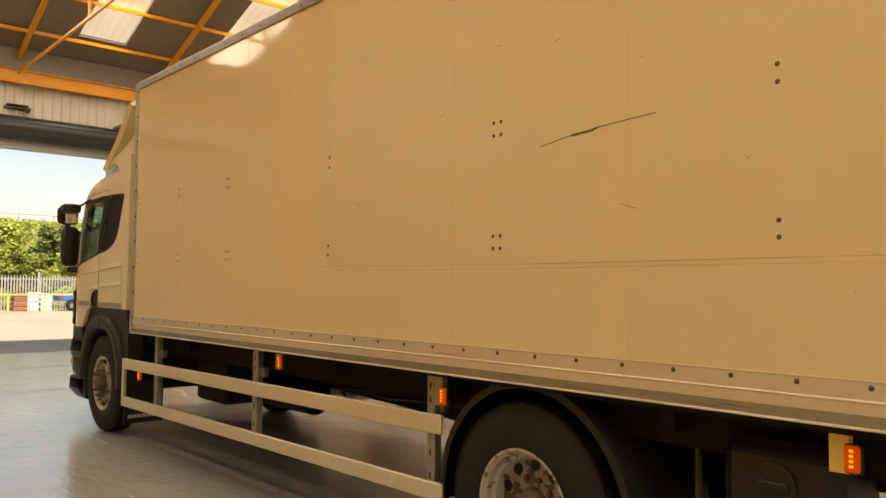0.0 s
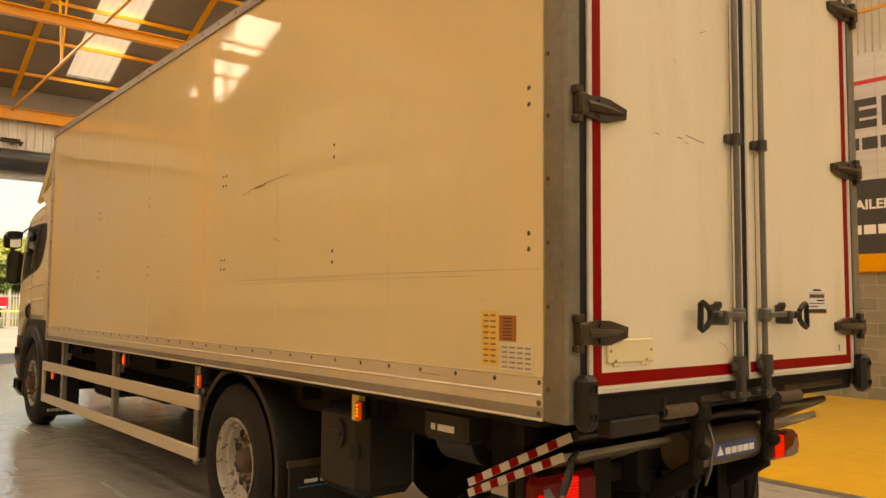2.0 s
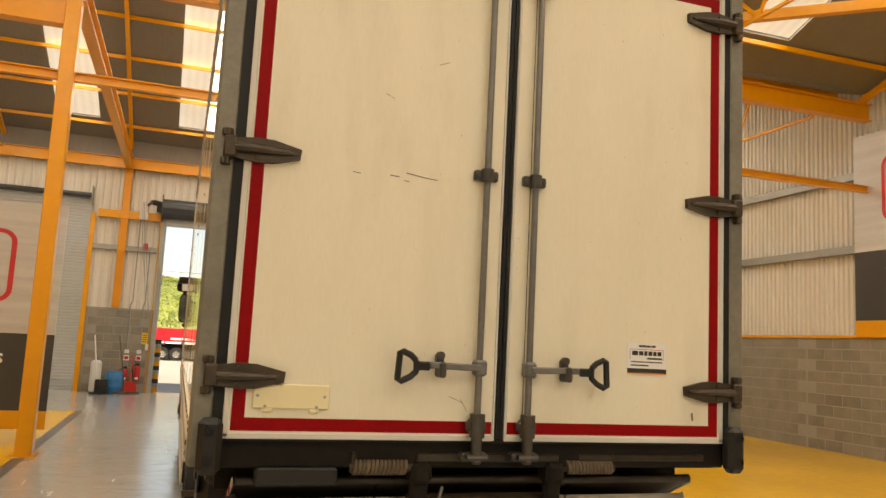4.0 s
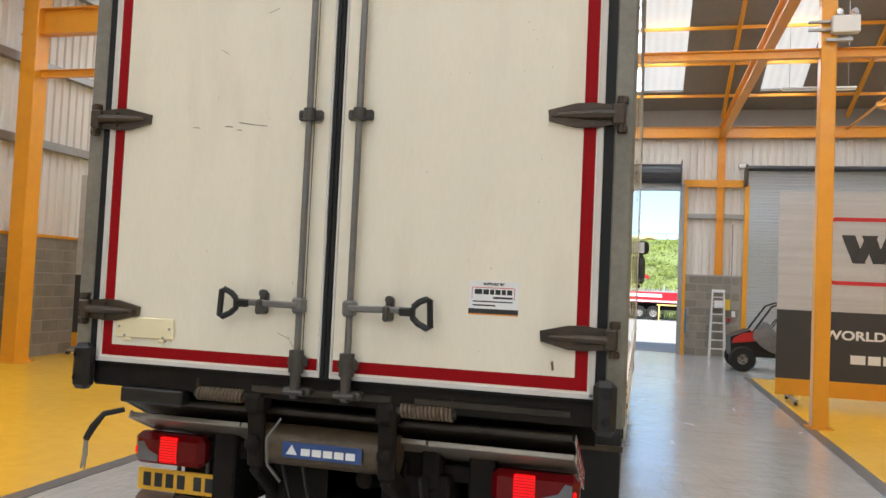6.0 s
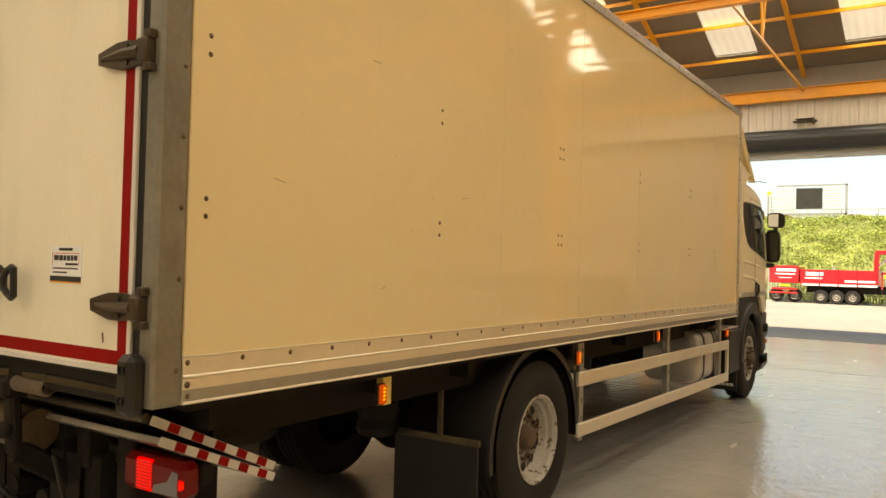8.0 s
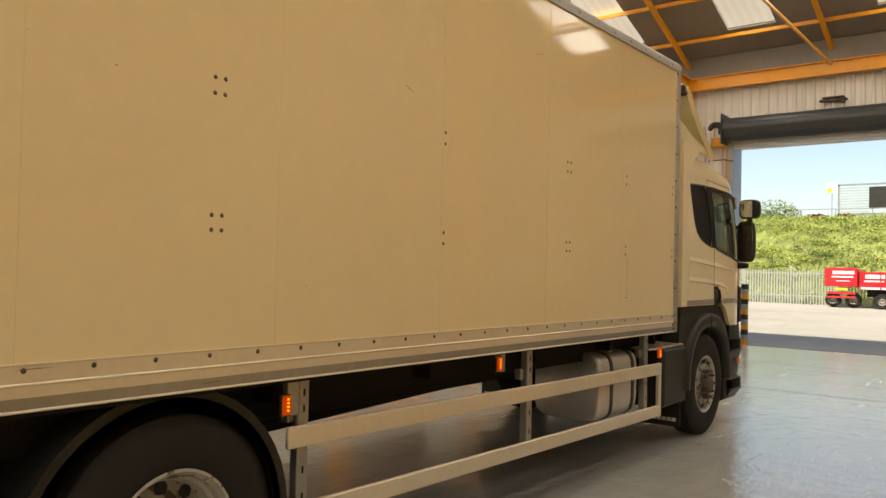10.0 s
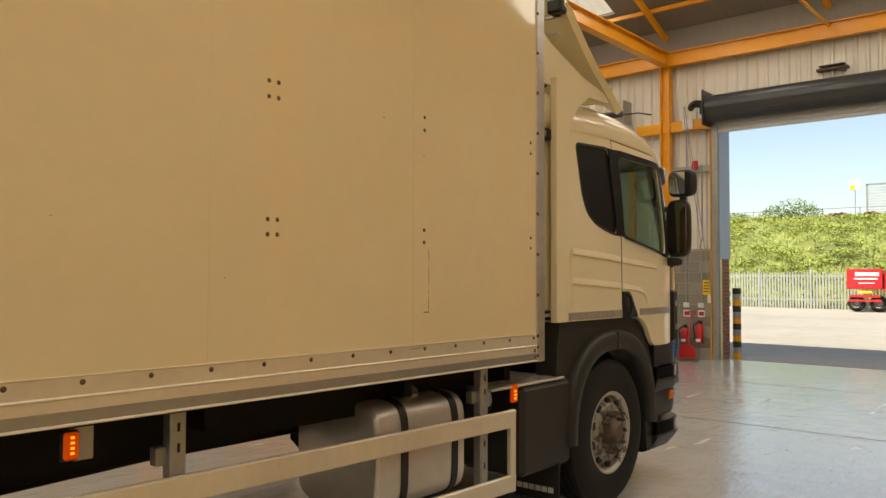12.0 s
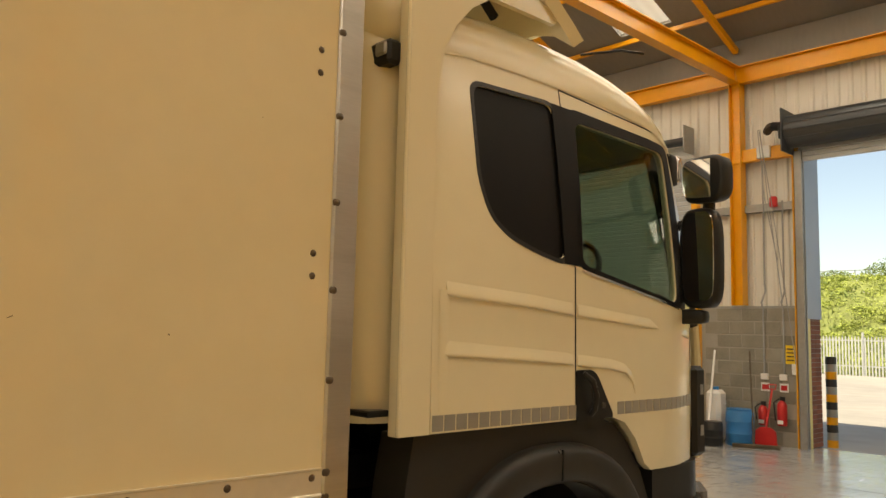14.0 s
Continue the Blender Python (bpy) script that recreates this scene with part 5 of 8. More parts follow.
def wheel(s, y, rear):
    xo = XC + s * 1.19          # outer tyre face
    xc = xo - s * 0.1425
    z = 0.53
    t = part("wheel", tyre(Mesh(), xc, y, z, s), M_RUBBER, lorry, "worn black lorry tyre on a silver rim", 30)
    if rear:
        part("inner_tyre", tyre(Mesh(), xc - s * 0.36, y, z, s), M_RUBBER, t, "", 30)
        pr = [(0.292, 0.118), (0.30, 0.13), (0.286, 0.132), (0.276, 0.112), (0.270, 0.107), (0.268, 0.098), (0.262, 0.075), (0.246, 0.06), (0.240, 0.035), (0.228, 0.015), (0.175, 0.022), (0.155, 0.034), (0.14, 0.027), (0.0, 0.027)]
        dz, hub = 0.019, [(0.0, 0.095), (0.05, 0.093), (0.07, 0.08), (0.085, 0.05), (0.095, 0.02)]
    else:
        pr = [(0.292, 0.118), (0.30, 0.128), (0.286, 0.13), (0.268, 0.112), (0.262, 0.07), (0.235, 0.085), (0.20, 0.12), (0.175, 0.125), (0.15, 0.118), (0.0, 0.11)]
        dz, hub = 0.104, [(0.0, 0.20), (0.06, 0.195), (0.085, 0.17), (0.10, 0.11)]
    cut = 9 if rear else 4
    part("rim", Mesh().revolve([(r, s * a) for r, a in pr[:cut + 1]], (xc, y, z), (1, 0, 0), 40), M_BARREL, t, "pale silver rim barrel with chipped lip", 30)
    part("wheel_disc", Mesh().revolve([(r, s * a) for r, a in pr[cut:]], (xc, y, z), (1, 0, 0), 40), M_RIM, t, "silver painted wheel disc with rust", 30)
    part("hub", Mesh().revolve([(r, s * a) for r, a in hub], (xc, y, z), (1, 0, 0), 20), M_RUST, t, "rusty wheel hub")
    for k in range(10):
        a = 2 * math.pi * (k + 0.5) / 10
        rr = 0.200 if rear else 0.222
        cy, cz = y + rr * math.cos(a), z + rr * math.sin(a)
        # No hole is cut: a black disc stands in for each hand hole's dark.
        part("slot", Mesh().revolve([(0.0, s * (dz + 0.003)), (0.031 if rear else 0.029, s * (dz + 0.004)), (0.033 if rear else 0.031, s * (dz - 0.012))], (xc, cy, cz), (1, 0, 0), 10), M_SEAL, t)
        a = 2 * math.pi * k / 10
        rr = 0.142
        cy, cz = y + rr * math.cos(a), z + rr * math.sin(a)
        part("wheel_nut", Mesh().cyl((xc + s * (0.12 if not rear else 0.027), cy, cz), (xc + s * (0.18 if not rear else 0.055), cy, cz), 0.017, 0.014, n=6), M_RUST, t)


for s in (-1, 1):
    wheel(s, 2.82, True)
    wheel(s, 9.15, False)


def guard_arc(y, z, r0, r1, x0, x1, a0, a1, n=22):
    m, rings = Mesh(), []
    for i in range(n + 1):
        a = radians(a0 + (a1 - a0) * i / n)
        c, q = math.cos(a), math.sin(a)
        rings.append([(x0, y + r0 * c, z + r0 * q), (x1, y + r0 * c, z + r0 * q), (x1, y + (r0 - 0.035) * c, z + (r0 - 0.035) * q), (x1, y + r1 * c * 0.985, z + r1 * q * 0.985), (x1 - (x1 - x0) * 0.05, y + r1 * c, z + r1 * q), (x0, y + r1 * c, z + r1 * q)])
    return m.loft(rings)


def under_side(s, x):
    xo = XC + s * 1.20
    part("mudguard", guard_arc(2.77, 0.535, 0.605, 0.655, xo - s * 0.62, xo, -6, 190), M_BLACKPL, lorry, "black plastic rear mudguard", 40)
    fl = part("mud_flap", Mesh().box(xo - s * 0.6, xo, 1.98, 1.995, 0.16, 0.65), M_BLACKPL, lorry, "black rubber mud flap")
    part("flap_bar", Mesh().box(xo - s * 0.62, xo + s * 0.02, 1.96, 1.98, 0.635, 0.672).box(xo - s * 0.27, xo - s * 0.235, 1.955, 1.972, 0.67, 1.10, 0.003), M_BRASS, fl)
    if s < 0:
        for k, wd in enumerate((0.09, 0.08, 0.1, 0.05)):
            xx = xo + 0.1 + 0.11 * k
            part("flap_print_bar", Mesh().box(xx, xx + wd, 1.974, 1.98, 0.53, 0.552), M_WHITEINK, fl)
        part("flap_print_bar", Mesh().box(xo + 0.06, xo + 0.55, 1.974, 1.98, 0.505, 0.51), M_BLUEPL, fl)
    # side guard
    yf = 8.43 if s < 0 else 7.88
    g = part("side_guard", Mesh().beam((xo, 3.40, 0.870), (xo, yf, 0.808), 0.03, 0.106, 0.006), M_ALUDULL, lorry, "aluminium two-rail side guard")
    part("lower_rail", Mesh().beam((xo, 3.39, 0.495), (xo, yf, 0.422), 0.03, 0.10, 0.006), M_ALUDULL, g)
    part("end_upright", Mesh().box(xo - s * 0.02, xo + s * 0.014, yf - 0.055, yf, 0.368, 0.863, 0.006), M_ALUDULL, g)
    for py in (3.52, 5.62, 7.60):
        part("guard_post", Mesh().box(xo - s * 0.075, xo - s * 0.017, py - 0.035, py + 0.035, 0.40, 1.14, 0.006).box(xo - s * 0.10, xo - s * 0.05, py - 0.075, py + 0.05, 0.93, 1.0, 0.004), M_GALV, g, "galvanised slotted guard post")
        # Black strips laid on the post's face stand in for its dark slots.
        for pz in (0.55, 0.68, 0.98, 1.06):
            part("slot", Mesh().box(xo - s * 0.018, xo - s * 0.0155, py - 0.006, py + 0.006, pz, pz + 0.035), M_SEAL, g)
    for py, pz in ((1.215 if s < 0 else 1.05, 1.06), (3.385, 1.035), (5.19, 1.08)):
        l = part("side_marker", Mesh().box(xo + s * 0.0, xo + s * 0.022, py - 0.027, py + 0.027, pz - 0.05, pz + 0.045, 0.008), M_AMBER, lorry, "lit amber side marker lamp")
        part("lamp_bracket", Mesh().box(xo - s * 0.04, xo + s * 0.001, py + 0.015, py + 0.085, pz - 0.06, 1.145, 0.003), M_YELLOWST if abs(py) < 2 else M_GALV, l, "dull metal lamp bracket")
        part("lamp_rim", Mesh().box(xo - s * 0.01, xo + s * 0.01, py - 0.034, py + 0.03, pz - 0.056, pz + 0.05, 0.006), M_BLACKPL, l)
        for k in range(4):
            part("led", Mesh().box(xo + s * 0.022, xo + s * 0.025, py - 0.006, py + 0.006, pz - 0.03 + 0.018 * k, pz - 0.022 + 0.018 * k), M_AMBERHOT, l)
    # cab-side lamp on the guard end
    l = part("side_marker", Mesh().box(xo - s * 0.03, xo - s * 0.008, yf - 0.44 if s < 0 else 7.87, (yf - 0.44 if s < 0 else 7.87) + 0.06, 0.67 if s < 0 else 0.9, 0.78 if s < 0 else 1.01, 0.006), M_AMBER, lorry, "lit amber side marker lamp")
    for k in range(3):
        yy = (yf - 0.44 if s < 0 else 7.87) + 0.02
        part("led", Mesh().box(xo - s * 0.008, xo - s * 0.005, yy, yy + 0.02, (0.69 if s < 0 else 0.92) + 0.022 * k, (0.70 if s < 0 else 0.93) + 0.022 * k), M_AMBERHOT, l)


both(under_side)

# near-side black tank and lift power pack
tb = part("black_tank", Mesh().box(XL + 0.10, XL + 0.5, 1.28, 1.76, 0.56, 1.06, 0.06), M_BLACKPL, lorry, "black plastic tank with a recessed cap")
part("tank_cap", Mesh().cyl((XL + 0.11, 1.52, 0.9), (XL + 0.085, 1.52, 0.9), 0.085, n=20).box(XL + 0.07, XL + 0.09, 1.46, 1.58, 0.885, 0.915, 0.005), M_BLACKPL, tb)
part("tank_dimple", Mesh().cyl((XL + 0.105, 1.34, 0.82), (XL + 0.095, 1.34, 0.82), 0.05, n=16), M_SEAL, tb)
pp = part("lift_power_pack", Mesh().cyl((XL + 0.30, 0.45, 1.0), (XL + 0.30, 0.72, 1.0), 0.14, n=20).box(XL + 0.1, XL + 0.5, 0.42, 0.74, 0.98, 1.13, 0.02), M_BLACKPL, lorry, "black tail lift power pack")
part("label_bar", Mesh().box(XL + 0.095, XL + 0.099, 0.5, 0.62, 1.03, 1.06), M_WHITEINK, pp)
part("label_bar", Mesh().box(XL + 0.095, XL + 0.099, 0.64, 0.67, 1.03, 1.06), M_WHITEINK, pp)
ub = part("underrun_frame", Mesh().box(XL + 0.25, XL + 0.5, 0.28, 0.42, 0.5, 1.05, 0.01), M_CHASSIS, lorry, "dark steel lift mounting bracket")
part("warning_sticker", Mesh().box(XL + 0.245, XL + 0.249, 0.30, 0.41, 0.76, 0.82), M_PALEST, ub)

# fuel tank and step box on the off side
ring = []
for y, k in ((6.735, 0.0), (6.735, 0.90), (6.74, 0.945), (6.755, 0.985), (6.785, 1.0), (7.39, 1.0), (7.43, 0.985), (7.45, 0.9)):
    pts = []
    for i in range(36):
        a = 2 * math.pi * i / 36
        c, q = math.cos(a), math.sin(a)
        pts.append((5.05 + 0.32 * k * math.copysign(abs(c) ** 0.38, c), y, 0.735 + 0.285 * k * math.copysign(abs(q) ** 0.38, q)))
    ring.append(pts)
ft = part("fuel_tank", Mesh().loft(ring), M_TANK, lorry, "dusty aluminium fuel tank with black straps", 30)
for y in (6.93, 7.34):
    part("tank_strap", Mesh().loft([[(5.05 + 0.326 * math.copysign(abs(math.cos(a)) ** 0.38, math.cos(a)), yy, 0.735 + 0.291 * math.copysign(abs(math.sin(a)) ** 0.38, math.sin(a))) for a in [2 * math.pi * i / 36 for i in range(36)]] for yy in (y - 0.025, y + 0.025)]), M_BLACKPL, ft)
part("filler_cap", Mesh().cyl((5.22, 7.10, 1.0), (5.25, 7.10, 1.055), 0.05, n=16), M_TANK, ft)
sb = part("step_box", Mesh().box(4.9, 5.395, 7.975, 8.56, 0.42, 0.985, 0.03), M_GREYPL, lorry, "dark grey plastic panel behind the front wheel")
part("tread_top", Mesh().box(4.8, 5.39, 7.66, 8.48, 0.987, 1.005, 0.005), M_CHEQ, sb, "bright tread plate step")
cm, _c = Mesh().box(-0.018, 0.018, -0.004, 0.004, 0, 0.004).data("tread_bar", M_CHEQ)
for i in range(12):
    for j in range(9):
        piece("tread_bar", cm, (4.84 + 0.058 * j + 0.02 * (i % 2), 7.70 + 0.065 * i, 1.006), sb, (0, 0, 0.7 if (i + j) % 2 else -0.7))
part("air_valve", Mesh().box(5.0, 5.25, 7.55, 7.75, 0.55, 0.95, 0.03).cyl((5.25, 7.7, 0.9), (5.25, 7.78, 0.9), 0.06, n=14), M_CHASSIS, sb)
part("blue_cap", Mesh().cyl((5.27, 7.72, 0.93), (5.31, 7.72, 0.935), 0.05, n=16), M_BLUEGREY, sb, "pale blue filler cap")

# tail lift folded under the rear
tl = part("tail_lift", Mesh().cyl((3.86, -0.13, 0.95), (4.50, -0.13, 0.95), 0.09, n=24), M_BRASS, lorry, "grimy folding tail lift under the rear sill")
for dz, y0, mt in ((0.0, -0.14, M_PLATED), (-0.085, -0.10, M_PLATE)):
    z0, z1 = 1.095 + dz, 0.80 + dz * 0.55
    for xa, xb in ((3.13, 3.72), (3.72, 4.62), (4.62, 5.26)):
        part("platform_plate", Mesh().beam(((xa + xb) / 2, y0, z0), ((xa + xb) / 2, 0.49, z1), xb - xa - 0.004, 0.026, 0.004), mt, tl, "worn folding platform plate")
    for x, s in ((3.128, -1), (5.262, 1)):
        part("edge_tape", Mesh().beam((x, y0, z0), (x, 0.49, z1), 0.004, 0.036), M_WHITETRIM, tl)
        for k in range(5):
            f0, f1 = 0.12 + 0.18 * k, 0.20 + 0.18 * k
            part("red_stripe", Mesh().beam((x + s * 0.002, y0 + (0.49 - y0) * f0, z0 + (z1 - z0) * f0), (x + s * 0.002, y0 + (0.49 - y0) * f1, z0 + (z1 - z0) * f1), 0.005, 0.034), M_RED, tl)
part("cross_shaft", Mesh().cyl((3.14, -0.15, 1.10), (5.25, -0.15, 1.10), 0.019, n=14), M_PLATED, tl)
for x, s in ((3.87, -1), (4.48, 1)):
    part("lift_arm", Mesh().box(x - 0.045, x + 0.045, -0.29, -0.17, 1.10, 1.19, 0.02).beam((x, -0.24, 1.14), (x, -0.22, 0.86), 0.045, 0.075, 0.012).beam((x, -0.22, 0.88), (x + s * 0.06, 0.35, 0.5), 0.05, 0.10, 0.012).ball((x, -0.26, 0.97), 0.038, 10), M_CHASSIS, tl, "dark greasy lift arm")
    coil = [(x + s * (0.06 + 0.225 * i / 156), -0.25 + 0.026 * math.cos(2 * math.pi * i / 12), 1.168 + 0.026 * math.sin(2 * math.pi * i / 12)) for i in range(157)]
    part("coil_spring", Mesh().tube(coil, 0.0078, 6), M_SPRING, tl, "rusty coil spring")
    part("spring_pin", Mesh().cyl((x + s * 0.03, -0.25, 1.165), (x + s * 0.30, -0.25, 1.165), 0.018, n=10).cyl((x + s * 0.285, -0.25, 1.165), (x + s * 0.285, -0.26, 1.23), 0.010, n=8), M_PLATED, tl)
lb = part("maker_label", Mesh().box(4.0, 4.37, -0.236, -0.228, 0.918, 0.985), M_BLUELABEL, tl, "blue maker label with white blocks")
part("label_mark", Mesh().prism([(4.02, 0.932), (4.072, 0.932), (4.046, 0.975)], "y", -0.239, -0.235), M_WHITEINK, lb)
for k in range(5):
    part("label_bar", Mesh().box(4.09 + 0.052 * k, 4.132 + 0.052 * k, -0.239, -0.235, 0.932, 0.962), M_WHITEINK, lb)
part("hose", Mesh().tube([(3.98, -0.22, 1.08), (3.94, -0.27, 1.0), (3.94, -0.25, 0.88), (3.98, -0.2, 0.80)], 0.007, 8), M_ROD, tl)
part("hose", Mesh().tube([(3.14, -0.16, 1.04), (3.06, -0.2, 1.02), (3.02, -0.22, 0.96), (2.985, -0.22, 0.90)], 0.014, 8, [0.012, 0.014, 0.018, 0.016]), M_BLACKPL, tl)
part("frayed_strap", Mesh().tube([(2.985, -0.22, 0.90), (2.985, -0.22, 0.82), (2.965, -0.22, 0.76)], 0.010, 6, [0.009, 0.012, 0.003]).tube([(2.985, -0.22, 0.90), (2.99, -0.225, 0.8), (2.985, -0.22, 0.755)], 0.006, 6, [0.006, 0.007, 0.003]), M_GALV, tl)
part("lift_frame", Mesh().box(3.5, 3.62, 0.05, 0.5, 0.55, 1.1, 0.01).box(4.78, 4.9, 0.05, 0.5, 0.55, 1.1, 0.01).box(3.6, 4.8, 0.3, 0.42, 0.6, 0.85, 0.01).cyl((4.1, -0.02, 0.62), (4.1, 0.35, 0.62), 0.05, n=12).cyl((4.35, -0.02, 0.6), (4.35, 0.35, 0.6), 0.05, n=12), M_CHASSIS, tl)
# Dark blocks added behind the tube to cover the bright floor beyond.
part("lift_carriage", Mesh().box(3.74, 4.74, 0.30, 0.44, 0.42, 0.92, 0.02).box(3.80, 3.92, 0.02, 0.30, 0.50, 0.86, 0.012).box(4.56, 4.70, 0.02, 0.30, 0.46, 0.84, 0.012), M_CHASSIS, tl, "dark blocks added behind the lift for its dark underside and brackets")
part("lift_ram", Mesh().cyl((4.3, 0.0, 0.8), (4.45, 0.6, 0.7), 0.045, n=12), M_CHASSIS, tl)
part("lift_ram", Mesh().cyl((3.8, 0.0, 0.8), (3.85, 0.6, 0.7), 0.045, n=12), M_CHASSIS, tl)
part("sill_plate", Mesh().box(4.6, 5.25, BOX_R + 0.02, BOX_R + 0.04, 1.195, 1.225, 0.004), M_PLATED, tl)
part("sill_plate", Mesh().box(3.85, 4.5, BOX_R + 0.02, BOX_R + 0.04, 1.19, 1.225, 0.004), M_PLATED, tl)
part("sill_socket", Mesh().box(3.2, 3.52, BOX_R + 0.0, BOX_R + 0.08, 1.1, 1.17, 0.008), M_BLACKPL, tl)
part("lamp_beam", Mesh().box(3.1, 5.26, 0.1, 0.16, 0.80, 0.88, 0.008), M_CHASSIS, tl)
# hanging brackets, rollers and hoses behind the lift
for x in (4.02, 4.5):
    hb = part("hanger_bracket", Mesh().box(x - 0.006, x + 0.006, -0.02, 0.24, 0.40, 0.90, 0.002), M_CHASSIS, tl)
    pf = part("face_bracket", Mesh().box(x - 0.11, x + 0.11, -0.01, 0.0, 0.46, 0.84, 0.003), M_CHASSIS, tl)
    # White discs stand in for the bright floor seen through the bracket's holes.
    for k in range(5):
        part("bracket_hole", Mesh().cyl((x - 0.08 + 0.04 * k, -0.013, 0.60), (x - 0.08 + 0.04 * k, -0.009, 0.60), 0.009, n=8), M_WHITETRIM, pf)
for x in (4.36, 4.43):
    part("guide_roller", Mesh().revolve([(0.02, -0.018), (0.05, -0.018), (0.056, -0.012), (0.056, 0.012), (0.05, 0.018), (0.02, 0.018)], (x, 0.0, 0.44), (1, 0, 0), 18), M_CABLE, tl, "pale grey guide roller")
for k, (xa, xb) in enumerate(((3.95, 4.5), (4.05, 4.62), (4.6, 4.85))):
    part("hydraulic_hose", Mesh().tube([(xa, -0.12, 0.86), (xa + 0.03, -0.06, 0.66 - 0.04 * k), ((xa + xb) / 2, -0.02, 0.52 - 0.03 * k), (xb, 0.05, 0.60), (xb + 0.02, 0.15, 0.85)], 0.010, 8), M_BLACKPL, tl)
# rear lamps, plate, exhaust
for x0, x1, s in ((3.085, 3.47, -1), (4.89, 5.275, 1)):
    rl = part("rear_lamp", Mesh().box(x0, x1, 0.0, 0.10, 0.752, 0.905, 0.028), M_TAIL, lorry, "rear lamp cluster with a lit red section")
    xa = x0 + 0.15 if s < 0 else x0 + 0.10
    part("lit_lens", Mesh().box(xa, xa + 0.095, -0.004, 0.03, 0.768, 0.892, 0.004), M_TAILLIT, rl)
    for k in range(9):
        part("lens_rib", Mesh().box(xa + 0.003, xa + 0.092, -0.006, -0.003, 0.774 + 0.013 * k, 0.777 + 0.013 * k), M_TAIL, rl)
    if s < 0:
        gl = [(x0 + 0.03, 0.86), (x0 + 0.03, 0.775), (x0 + 0.14, 0.77), (x0 + 0.145, 0.80), (x0 + 0.09, 0.825), (x0 + 0.06, 0.865)]
    else:
        gl = [(x1 - 0.03, 0.865), (x1 - 0.06, 0.87), (x1 - 0.09, 0.825), (x1 - 0.17, 0.80), (x1 - 0.18, 0.77), (x1 - 0.03, 0.775)]
    part("grey_lens", Mesh().prism(gl, "y", -0.003, 0.02), M_TAILGREY, rl)
    xe = x0 + 0.012 if s < 0 else x1 - 0.03
    part("side_glow", Mesh().box(xe, xe + 0.018, -0.002, 0.03, 0.80, 0.84, 0.006), M_TAILLIT, rl)
pl = part("number_plate", Mesh().box(3.06, 3.58, 0.09, 0.098, 0.60, 0.711, 0.003), M_PLATEY, lorry, "yellow rear number plate")
x = 3.095
for k in range(7):
    part("plate_bar", Mesh().box(x, x + 0.042, 0.087, 0.092, 0.622, 0.69), M_INK, pl)
    x += 0.064 if k != 3 else 0.092
part("exhaust_pipe", Mesh().cyl((3.08, 0.1, 0.535), (4.25, 0.12, 0.50), 0.06, n=18), M_RUST, lorry, "rusty exhaust tail pipe", 40)
for x in (3.28, 3.44):
    part("pipe_clamp", Mesh().tube([(x, 0.1 + 0.066 * math.cos(a), 0.53 + 0.066 * math.sin(a)) for a in [2 * math.pi * k / 16 for k in range(17)]], 0.009, 6), M_CAST, lorry)
    part("pipe_hanger", Mesh().cyl((x, 0.1, 0.59), (x, 0.12, 0.80), 0.012, n=8), M_CAST, lorry)


# ---- cab ----
def half_width(y, z):
    w = 1.215
    if z > 1.9:
        w -= 0.085 * ((z - 1.9) / 0.8) ** 1.4
    if y > 9.85:
        w -= 0.13 * ((y - 9.85) / 0.55) ** 2
    return w


def skin(outline, holes, s, thick=0.035, out=0.0, ys=(), zs=(2.05, 2.2, 2.35, 2.5, 2.62), mapped=True):
    """A thick plate on the cab's side, with holes; outline and holes in (y, z)."""
    bm = bmesh.new()
    for loop in [outline] + list(holes):
        vs = [bm.verts.new((0, p[0], p[1])) for p in loop]
        for i in range(len(vs)):
            bm.edges.new((vs[i], vs[(i + 1) % len(vs)]))
    bmesh.ops.triangle_fill(bm, use_beauty=True, use_dissolve=False, edges=bm.edges[:])
    for z in zs:
        bmesh.ops.bisect_plane(bm, geom=bm.verts[:] + bm.edges[:] + bm.faces[:], plane_co=(0, 0, z), plane_no=(0, 0, 1))
    for y in ys or (9.9, 10.0, 10.1, 10.2, 10.3):
        bmesh.ops.bisect_plane(bm, geom=bm.verts[:] + bm.edges[:] + bm.faces[:], plane_co=(0, y, 0), plane_no=(0, 1, 0))
    bm.verts.index_update()
    m = Mesh()
    n = len(bm.verts)
    outer = [(XC + s * (half_width(v.co.y, v.co.z) + out), v.co.y, v.co.z) for v in bm.verts]
    inner = [(XC + s * (half_width(v.co.y, v.co.z) + out - thick), v.co.y, v.co.z) for v in bm.verts]
    faces = [tuple(v.index for v in f.verts) for f in bm.faces]
    rim = [tuple(v.index for v in e.verts) for e in bm.edges if len(e.link_faces) == 1]
    bm.free()
    return m.add(outer + inner, faces + [tuple(i + n for i in reversed(f)) for f in faces] + [(a, b_, b_ + n, a + n) for a, b_ in rim])


